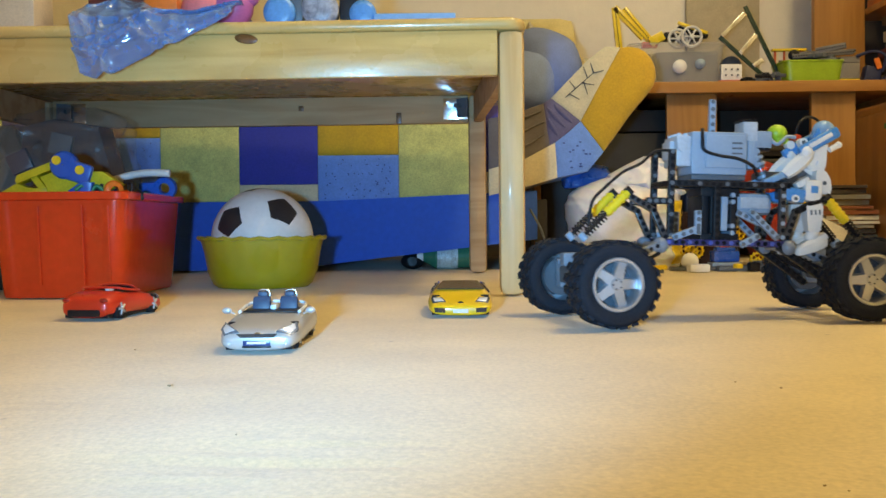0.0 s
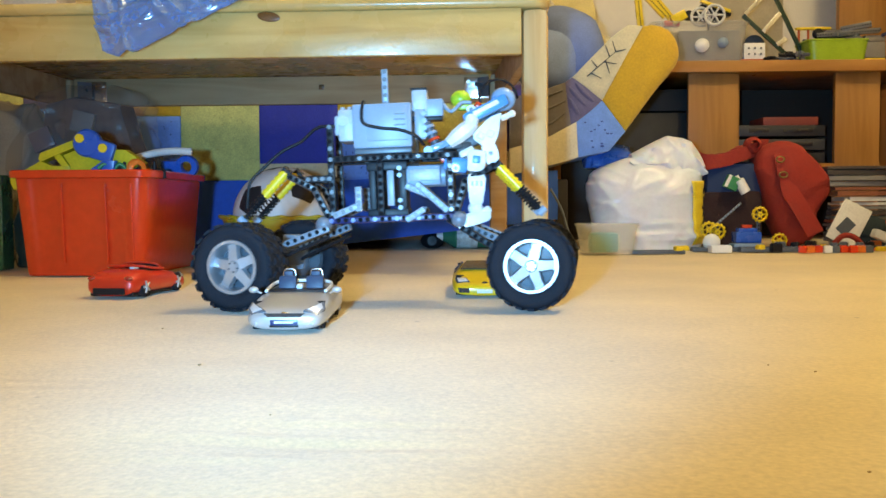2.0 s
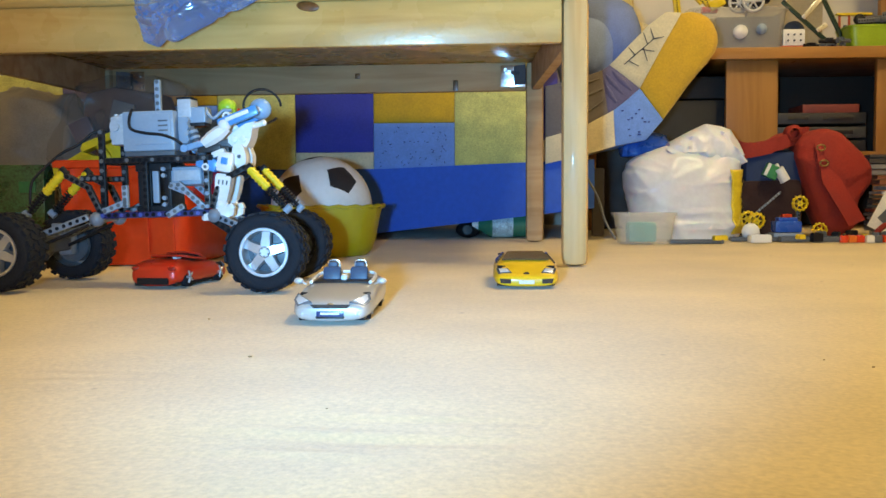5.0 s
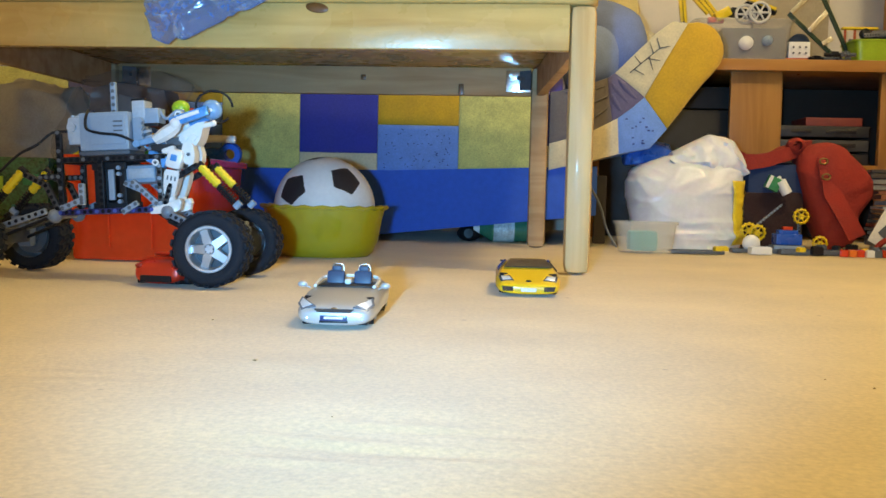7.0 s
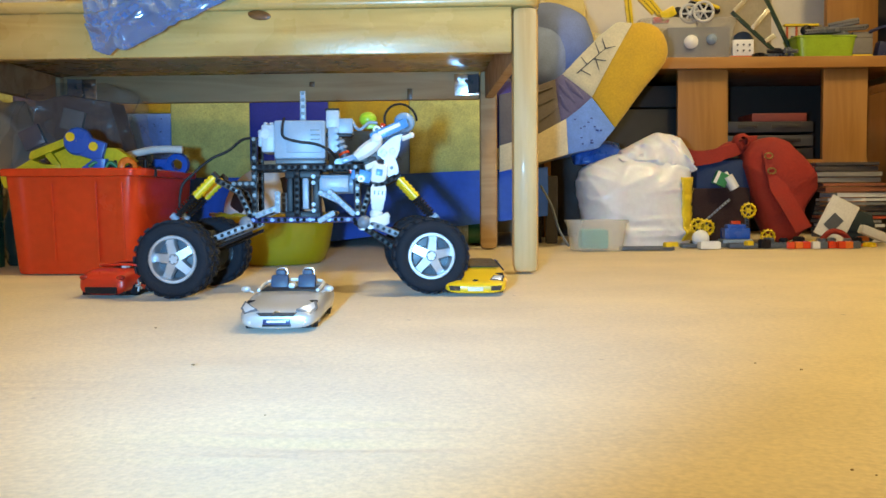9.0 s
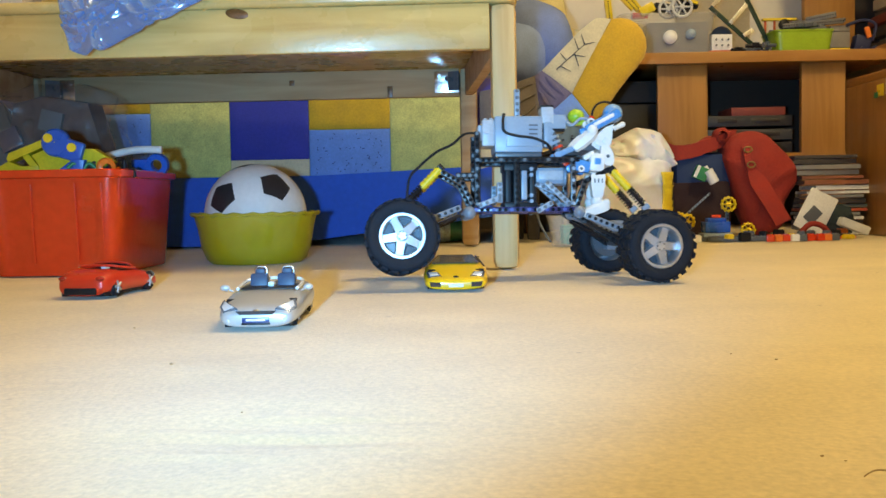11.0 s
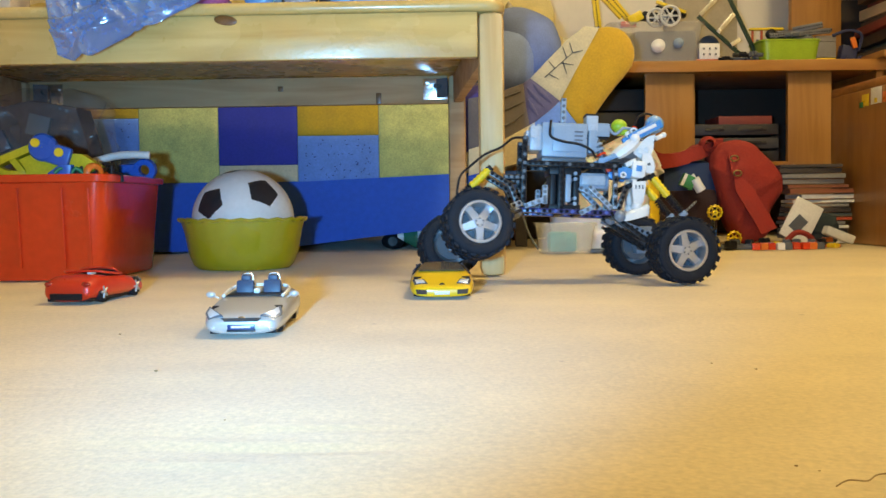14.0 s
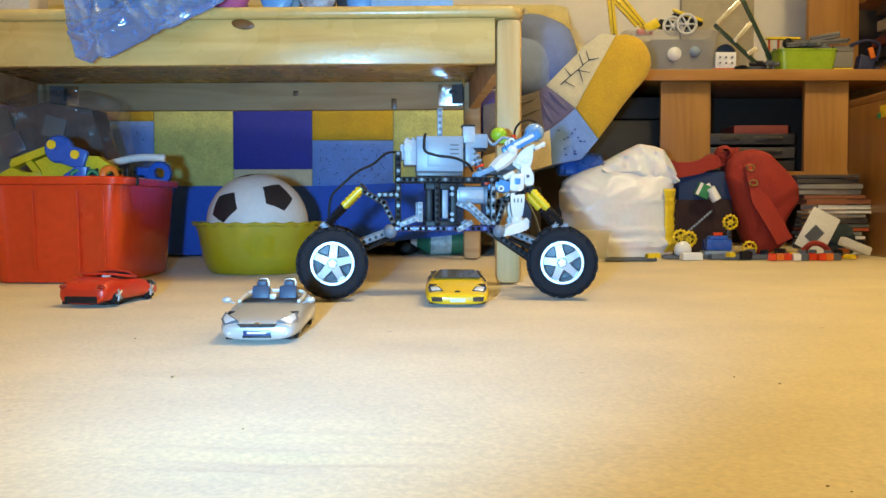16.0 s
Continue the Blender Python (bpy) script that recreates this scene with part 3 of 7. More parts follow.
    tube(bm, spline([(-0.006, -0.026, 0.224), (-0.008, -0.0325, 0.212), (-0.006, -0.0335, 0.199), (0.012, -0.0335, 0.193), (0.034, -0.0335, 0.190), (0.052, -0.0325, 0.182), (0.060, -0.026, 0.172)]), 0.0020, 6)
    put("power_cable", bm, BLACK, bb)
    bm = bmesh.new()
    box(bm, (0.056, -0.006, 0.196), (0.012, 0.034, 0.034), None, 0, 0.002)
    for z in (0.184, 0.192, 0.200, 0.208):
        rod(bm, (0.061, -0.024, z), (0.061, 0.01, z), 0.003, n=8)
    put("switch_block", bm, LGREY, t)
    put_beam("antenna_beam", (0.016, 0.006, 0.224), (0.016, 0.006, 0.260), GR, t)
    # receiver on the tail
    bm = bmesh.new()
    box(bm, (0.0560, 0, 0.2235), (0.0175, 0.030, 0.0240), None, 0, 0.002)
    box(bm, (0.0680, 0, 0.2150), (0.0290, 0.028, 0.0200), None, 2, 0.002)
    box(bm, (0.0640, 0, 0.2035), (0.0340, 0.026, 0.0050), None, 1, 0.001)
    box(bm, (0.0555, 0, 0.2365), (0.0185, 0.029, 0.0030), None, 1, 0.001)
    rc = put("receiver", bm, [mat("pale_grey_plastic", (0.42, 0.47, 0.54), 0.35), BLACK, LGREY], t, "grey remote control receiver")
    bm = bmesh.new()
    tube(bm, spline([(0.081, -0.004, 0.2225), (0.086, -0.006, 0.2140), (0.0915, -0.008, 0.2105), (0.098, -0.008, 0.2150), (0.104, -0.006, 0.2200), (0.1145, -0.006, 0.2195)]), 0.0022, 7)
    put("hose", bm, LGREY, rc)
    bm = bmesh.new()
    rod(bm, (0.0625, -0.012, 0.199), (0.0790, -0.014, 0.158), 0.0055, n=12, mi=0)
    for k in range(4):
        p = V(0.0625, -0.012, 0.199).lerp(V(0.0790, -0.014, 0.158), 0.12 + 0.17 * k)
        rod(bm, p, p + V(0.0012, -0.0004, -0.003), 0.0075, n=12, mi=1 if k != 2 else 2)
    put("steering_column", bm, [DGREY, LGREY, REDP], t)
    bm = bmesh.new()
    box(bm, (0.080, -0.016, 0.158), (0.007, 0.012, 0.010), Matrix.Rotation(-0.4, 4, "Y"), 0, 0.001)
    put("red_connector", bm, REDP, t)
    bm = bmesh.new()
    orb(bm, (0.1020, 0.018, 0.2265), 0.0115, (1.05, 0.9, 0.9))
    box(bm, (0.1060, 0.018, 0.2180), (0.016, 0.016, 0.010), None, 0, 0.003)
    put("lime_dome", bm, LIME, t, "lime green plastic dome")
    bm = bmesh.new()
    ring = [(0.146 + 0.022 * math.cos(a), 0.024 + 0.010 * math.cos(a), 0.226 + 0.022 * math.sin(a)) for a in [2 * math.pi * k / 26 for k in range(24)]]
    tube(bm, ring, 0.0017, 6)
    put("hose_loop", bm, BLACK, t)
    bm = bmesh.new()
    tube(bm, spline([(-0.041, -0.014, 0.199), (-0.060, -0.020, 0.197), (-0.078, -0.026, 0.182), (-0.100, -0.030, 0.171), (-0.122, -0.034, 0.152), (-0.136, -0.036, 0.136), (-0.140, -0.036, 0.108)]), 0.0018, 6)
    put("front_cable", bm, BLACK, t)
    bm = bmesh.new()
    box(bm, (0.088, 0, 0.172), (0.030, 0.046, 0.010), None, 0, 0.002)
    box(bm, (0.104, 0, 0.160), (0.018, 0.040, 0.030), None, 0, 0.003)
    put("rider_seat", bm, MATS["charcoal_plastic"], t)
    rider = toy_rider(t)
    for ob in t.children:
        ob.matrix_basis = Matrix.Translation((-0.021, 0, 0)) @ ob.matrix_basis
    # axles
    axles = []
    for s, name in ((-1, "front_axle"), (1, "rear_axle")):
        bm = bmesh.new()
        box(bm, (0, 0, 0.004), (0.026, 0.100, 0.020), None, 0, 0.003)
        rod(bm, (0, -HT + 0.014, 0), (0, HT - 0.014, 0), 0.0065, n=12, mi=0)
        for y in (-0.066, 0.066):
            box(bm, (0, y, 0.002), (0.018, 0.018, 0.030), None, 1, 0.003)
            box(bm, (0, y * 0.72, 0.022), (0.020, 0.016, 0.016), None, 1, 0.002)
            rod(bm, (-0.010, y, 0.018), (0.010, y, 0.018), 0.0045, n=10, mi=1)
        lathe(bm, [(0.004, -0.012), (0.016, -0.009), (0.016, 0.009), (0.004, 0.012)], 16, "y", (0.004 * s, 0, 0))
        for y in (-0.044, 0.044):
            a, b = V(-s * 0.006, y, 0.012), V(-s * (0.080 if s < 0 else 0.074), y * 0.75, 0.040)
            d = b - a
            q = d.to_track_quat("X", "Z").to_matrix().to_4x4()
            box(bm, (a + b) / 2, (d.length, 0.0075, 0.0085), q, 1, 0.0018)
            rod(bm, a + V(0, 0, -0.014), b + V(0, 0, -0.010), 0.0022, n=8, mi=2)
            for k in range(9):
                p = a.lerp(b, (k + 0.5) / 9)
                rod(bm, p + V(0, -0.0042, 0), p + V(0, 0.0042, 0), 0.0025, n=8, mi=2)
        axles.append(put(name, bm, [DGREY, mat("steel_grey_plastic", (0.20, 0.235, 0.29), 0.35), BLACK], t, "grey live axle with link arms", m=pose(s * WB / 2, 0, R)))
    first = wheel_pair()
    first.parent = t
    wheels = []
    for k, (x, y) in enumerate(((-WB / 2, -HT), (-WB / 2, HT), (WB / 2, -HT), (WB / 2, HT))):
        w = first if k == 0 else copy_thing(first, pose(0, 0, 0))
        w.parent = t
        w.matrix_basis = pose(x, y, R)
        wheels.append(w)
    return t, axles, wheels, rider


TRUCK, AXLES, WHEELS, RIDER = crawler_truck()


# ---- model cars ----
def model_car(name, label, paint, L, W, H, m, open_top, plain=False):
    """A die-cast car, nose towards -y."""
    t = thing(name, label, "toy car", m, group="model cars on the carpet")
    PM = mat(paint[0], paint[1], 0.34, paint[2], var=0.02, coat=0.5)
    zs = 0.0015
    # stations: y share, half width share, belt height, hood or deck height, roof width share, roof height
    if open_top:
        st = [(0.0, 0.74, 0.30, 0.34), (0.02, 0.86, 0.36, 0.44), (0.07, 0.95, 0.40, 0.52), (0.18, 0.99, 0.46, 0.60), (0.32, 1.0, 0.55, 0.70), (0.40, 1.0, 0.58, 0.72),
              (0.62, 1.0, 0.60, 0.72), (0.72, 1.0, 0.62, 0.80), (0.85, 0.97, 0.60, 0.78), (0.95, 0.90, 0.55, 0.70), (1.0, 0.78, 0.42, 0.52)]
    else:
        st = [(0.0, 0.78, 0.26, 0.30), (0.02, 0.88, 0.32, 0.38), (0.07, 0.96, 0.36, 0.45), (0.18, 1.0, 0.48, 0.62), (0.27, 1.0, 0.54, 0.74), (0.40, 1.0, 0.57, 0.95),
              (0.52, 1.0, 0.58, 1.0), (0.68, 1.0, 0.60, 0.96), (0.82, 1.0, 0.60, 0.80), (0.94, 0.95, 0.56, 0.70), (1.0, 0.86, 0.45, 0.60)]
    bm = bmesh.new()
    rings = []
    for s, w, zb, zt in st:
        hw, y = W / 2 * w * 1.05, L * s
        tw = hw * (0.80 if zt < 0.85 else 0.62)
        rings.append([V(-hw * 0.94, y, zs), V(-hw, y, H * zb * 0.6 + zs * 0.5), V(-hw * 0.985, y, H * zb), V(-tw, y, H * zt * 0.985), V(-tw * 0.5, y, H * zt), V(0, y, H * zt * 1.005), V(tw * 0.5, y, H * zt),
                      V(tw, y, H * zt * 0.985), V(hw * 0.985, y, H * zb), V(hw, y, H * zb * 0.6 + zs * 0.5), V(hw * 0.94, y, zs)])
    loft(bm, rings)
    bmesh.ops.recalc_face_normals(bm, faces=bm.faces[:])
    body = put("body", bm, PM, t, split=0.9)
    sub = body.modifiers.new("round", "SUBSURF")
    sub.levels = sub.render_levels = 2
    # dark sill and grille
    bm = bmesh.new()
    box(bm, (0, L * 0.5, 0.0045), (W * 0.84, L * 0.90, 0.005), bev=0.001)
    put("underbody", bm, BLACK, t)
    if open_top:
        bm = bmesh.new()
        prism(bm, [(-W * 0.26, H * 0.41), (W * 0.26, H * 0.41), (W * 0.21, H * 0.33), (-W * 0.21, H * 0.33)], L * 0.008 - 0.0015, L * 0.04, bev=0.0006)
        put("grille", bm, GLASSY, t)
    else:
        for s in (-1, 1):
            bm = bmesh.new()
            prism(bm, [(s * W * 0.42, H * 0.30), (s * W * 0.24, H * 0.28), (s * W * 0.24, H * 0.14), (s * W * 0.40, H * 0.15)][::s], -0.0012, L * 0.06, bev=0.0006)
            put("grille", bm, GLASSY, t)
    for s in (-1, 1):
        bm = bmesh.new()
        tri = [(-0.0085, -0.006), (0.0035, -0.007), (0.0085, 0.004), (0.006, 0.013), (0.001, 0.006)] if open_top else [(-0.0075, -0.005), (0.007, -0.0055), (0.0095, 0.006), (-0.003, 0.005)]
        tri = [(s * x, y) for x, y in tri]
        M = (Matrix.Translation((s * W * 0.365, L * 0.062, H * 0.462)) @ Matrix.Rotation(radians(30), 4, "X") @ Matrix.Rotation(radians(20 * s), 4, "Y")) if open_top else (
            Matrix.Translation((s * W * 0.335, L * 0.095, H * 0.478)) @ Matrix.Rotation(radians(28), 4, "X") @ Matrix.Rotation(radians(5 * s), 4, "Y"))
        loft(bm, [[M @ V(x * k, y * k, z) for x, y in tri] for k, z in ((1.12, -0.004), (1.12, 0.0012), (1.0, 0.0016))])
        bmesh.ops.recalc_face_normals(bm, faces=bm.faces[:])
        hs = put("headlight", bm, mat("lamp_surround", (0.05, 0.06, 0.08), 0.2) if not open_top else mat("lamp_surround_grey", (0.20, 0.22, 0.26), 0.2, 0.4), t, "headlight with dark surround")
        bm = bmesh.new()
        loft(bm, [[M @ V(x * k, y * k, z) for x, y in tri] for k, z in ((0.80, 0.0012), (0.80, 0.0020), (0.66, 0.0024))])
        bmesh.ops.recalc_face_normals(bm, faces=bm.faces[:])
        put("lens", bm, mat("lamp_lens", (0.72, 0.75, 0.80), 0.12, 0.3, coat=1.0), hs, "clear headlight lens")
        bm = bmesh.new()
        if open_top:
            orb(bm, (s * W * 0.35, L * 0.016, H * 0.20), 0.0028, (1, 0.8, 1))
        else:
            box(bm, (s * W * 0.33, L * 0.040, H * 0.335), (0.005, 0.006, 0.0016), bev=0.0004)
        put("fog_light", bm, mat("lamp_lens", (0.8, 0.8, 0.8)), t)
        if open_top and not plain:
          bm = bmesh.new()
          rod(bm, (s * W * 0.46, L * 0.38, H * 0.70), (s * W * 0.54, L * 0.37, H * 0.76), 0.0009, n=6)
          orb(bm, (s * W * 0.56, L * 0.37, H * 0.78), 0.004, (1.2, 0.6, 0.8))
          put("mirror", bm, PM, t)
        for yy in (0.20, 0.79):
            bm = bmesh.new()
            c = (s * (W / 2 - (0.0056 if plain else 0.0085)), L * yy, 0.0125)
            lathe2 = [(0.0085, -0.0055), (0.0125, -0.005), (0.0125, 0.005), (0.0085, 0.0055)]
            rings = []
            for r, hgt in lathe2:
                rings.append([V(c[0] + hgt, c[1] + r * math.cos(a), c[2] + r * math.sin(a)) for a in [2 * math.pi * k / 22 for k in range(22)]])
            loft(bm, rings, True)
            w = put("wheel", bm, RUBBER, t)
            bm = bmesh.new()
            rod(bm, (c[0] + s * 0.0050, c[1], c[2]), (c[0] + s * 0.0058, c[1], c[2]), 0.0085, n=18, mi=1)
            for k in range(5):
                a = 2 * math.pi * k / 5
                rod(bm, (c[0] + s * 0.0066, c[1], c[2]), (c[0] + s * 0.0062, c[1] + 0.008 * math.cos(a), c[2] + 0.008 * math.sin(a)), 0.0015, n=6)
            put("rim", bm, [SILVER, BLACK], w, "silver spoked rim")
    # plate with a bar in place of its characters
    bm = bmesh.new()
    box(bm, (0, -0.0014, H * (0.215 if open_top else 0.185)), (W * (0.34 if open_top else 0.24), 0.0018, H * 0.11), bev=0.0004, mi=0)
    if open_top:
        box(bm, (0, -0.0026, H * 0.225), (W * 0.24, 0.0008, H * 0.05), mi=1)
        box(bm, (0, -0.0012, H * 0.14), (W * 0.36, 0.0018, H * 0.05), bev=0.0004, mi=2)
    put("number_plate", bm, [mat("plate_dark", (0.03, 0.05, 0.16), 0.3) if open_top else PAPER, PAPER, BLACK], t)
    bm = bmesh.new()
    orb(bm, (0, L * (0.012 if open_top else 0.05), H * (0.385 if open_top else 0.415)), 0.0028, (1.4, 0.5, 0.8))
    put("badge", bm, CHROME if open_top else BLACK, t)
    if open_top:
        bm = bmesh.new()
        box(bm, (0, L * 0.535, H * 0.735), (W * 0.74, L * 0.27, H * 0.03), bev=0.001)
        put("cockpit", bm, BLACK, t, "dark open cockpit")
        bm = bmesh.new()
        pts = [(-W * 0.40, L * 0.39, H * 0.74), (-W * 0.415, L * 0.52, H * 0.775), (-W * 0.40, L * 0.66, H * 0.83), (-W * 0.30, L * 0.70, H * 0.87), (0, L * 0.715, H * 0.88), (W * 0.30, L * 0.70, H * 0.87), (W * 0.40, L * 0.66, H * 0.83), (W * 0.415, L * 0.52, H * 0.775), (W * 0.40, L * 0.39, H * 0.74)]
        tube(bm, spline(pts, 6), 0.0017, 8)
        put("cockpit_rim", bm, PM if plain else mat("pale_trim", (0.72, 0.76, 0.80), 0.3), t)
        if plain:
            bm = bmesh.new()
            pts = [(-W * 0.38, L * 0.40, H * 0.74), (-W * 0.33, L * 0.46, H * 0.88), (0, L * 0.45, H * 0.92), (W * 0.33, L * 0.46, H * 0.88), (W * 0.38, L * 0.40, H * 0.74)]
            tube(bm, spline(pts, 5), 0.0015, 6)
            wf = put("windscreen_frame", bm, PM, t)
            bm = bmesh.new()
            q = [V(-W * 0.37, L * 0.405, H * 0.74), V(W * 0.37, L * 0.405, H * 0.74), V(W * 0.31, L * 0.452, H * 0.89), V(-W * 0.31, L * 0.452, H * 0.89)]
            loft(bm, [q, [p + V(0, 0.0012, 0) for p in q]])
            bmesh.ops.recalc_face_normals(bm, faces=bm.faces[:])
            put("glass", bm, GLASSY, wf, smooth=False)
            bm = bmesh.new()
            box(bm, (0, L * 0.992, H * 0.20), (W * 0.62, L * 0.03, H * 0.20), bev=0.002)
            put("rear_diffuser", bm, BLACK, t)
            for s in (-1, 1):
                bm = bmesh.new()
                orb(bm, (s * W * 0.36, L * 0.968, H * 0.56), 0.0045, (1.3, 0.8, 0.7))
                put("tail_light", bm, mat("tail_lens", (0.35, 0.01, 0.01), 0.15, coat=1.0), t)
                bm = bmesh.new()
                box(bm, (s * W * 0.488, L * 0.50, H * 0.36), (0.003, L * 0.30, H * 0.10), bev=0.001)
                put("side_stripe", bm, BLACK, t)
        for s in (-1, 1) if not plain else ():
            bm = bmesh.new()
            box(bm, (s * W * 0.19, L * 0.60, H * 0.86), (W * 0.25, L * 0.05, H * 0.34), Matrix.Rotation(-0.25, 4, "X"), 0, 0.003)
            seat = put("seat", bm, mat("dark_blue_seat", (0.03, 0.05, 0.10), 0.5), t, "dark blue bucket seat")
            bm = bmesh.new()
            box(bm, (s * W * 0.19, L * 0.635, H * 1.06), (W * 0.14, L * 0.04, H * 0.17), None, 0, 0.0025)
            put("headrest", bm, mat("dark_blue_seat", (0, 0, 0)), seat)
            bm = bmesh.new()
            tube(bm, spline([(s * W * 0.19 - W * 0.08, L * 0.67, H * 0.85), (s * W * 0.19 - W * 0.075, L * 0.67, H * 1.12), (s * W * 0.19, L * 0.67, H * 1.17), (s * W * 0.19 + W * 0.075, L * 0.67, H * 1.12), (s * W * 0.19 + W * 0.08, L * 0.67, H * 0.85)], 5), 0.0012, 6)
            put("roll_hoop", bm, CHROME, t)
        bm = bmesh.new()
        box(bm, (0, L * 0.56, H * 0.80), (W * 0.09, L * 0.10, H * 0.12), bev=0.002)
        put("console", bm, mat("pale_trim", (0, 0, 0)), t)
    else:
        bm = bmesh.new()
        q = [V(-W * 0.385, L * 0.275, H * 0.765), V(W * 0.385, L * 0.275, H * 0.765), V(W * 0.285, L * 0.415, H * 0.965), V(-W * 0.285, L * 0.415, H * 0.965)]
        off = V(0, -0.003, 0.0022)
        loft(bm, [[p for p in q], [p + off for p in q]])
        bmesh.ops.recalc_face_normals(bm, faces=bm.faces[:])
        put("windscreen", bm, mat("smoked_screen", (0.085, 0.075, 0.062), 0.14, coat=0.8), t, "dark tinted windscreen", smooth=False)
        bm = bmesh.new()
        box(bm, (0, L * 0.955, H * 0.76), (W * 0.90, 0.012, 0.002), Matrix.Rotation(-0.15, 4, "X"), 0, 0.0008)
        for s in (-1, 1):
            box(bm, (s * W * 0.30, L * 0.955, H * 0.70), (0.003, 0.009, H * 0.12), None, 0, 0.0006)
        put("rear_wing", bm, BLACK, t, "black rear wing")
        for s in (-1, 1):
            bm = bmesh.new()
            q = [V(s * W * 0.47, L * 0.33, H * 0.64), V(s * W * 0.345, L * 0.43, H * 0.92), V(s * W * 0.345, L * 0.60, H * 0.92), V(s * W * 0.47, L * 0.66, H * 0.66)]
            loft(bm, [q, [p + V(s * 0.0016, 0, 0.001) for p in q]])
            bmesh.ops.recalc_face_normals(bm, faces=bm.faces[:])
            put("side_window", bm, GLASSY, t, smooth=False)
    return t


model_car("silver_model_car", "silver die-cast open roadster model car on carpet", ("silver_paint", (0.50, 0.49, 0.48), 0.30), 0.172, 0.071, 0.042, pose(-0.166, 0.858, 0, 0, 0, 1), True)
model_car("yellow_model_car", "yellow die-cast sports coupe model car on carpet", ("yellow_paint", (0.80, 0.52, 0.01), 0.0), 0.185, 0.078, 0.040, pose(0.018, 1.180, 0, 0, 0, 0), False)
model_car("red_model_car", "red die-cast open sports model car beside crate", ("red_paint", (0.62, 0.03, 0.01), 0.1), 0.148, 0.068, 0.043, pose(-0.420, 1.322, 0, 0, 0, 171), True, True)


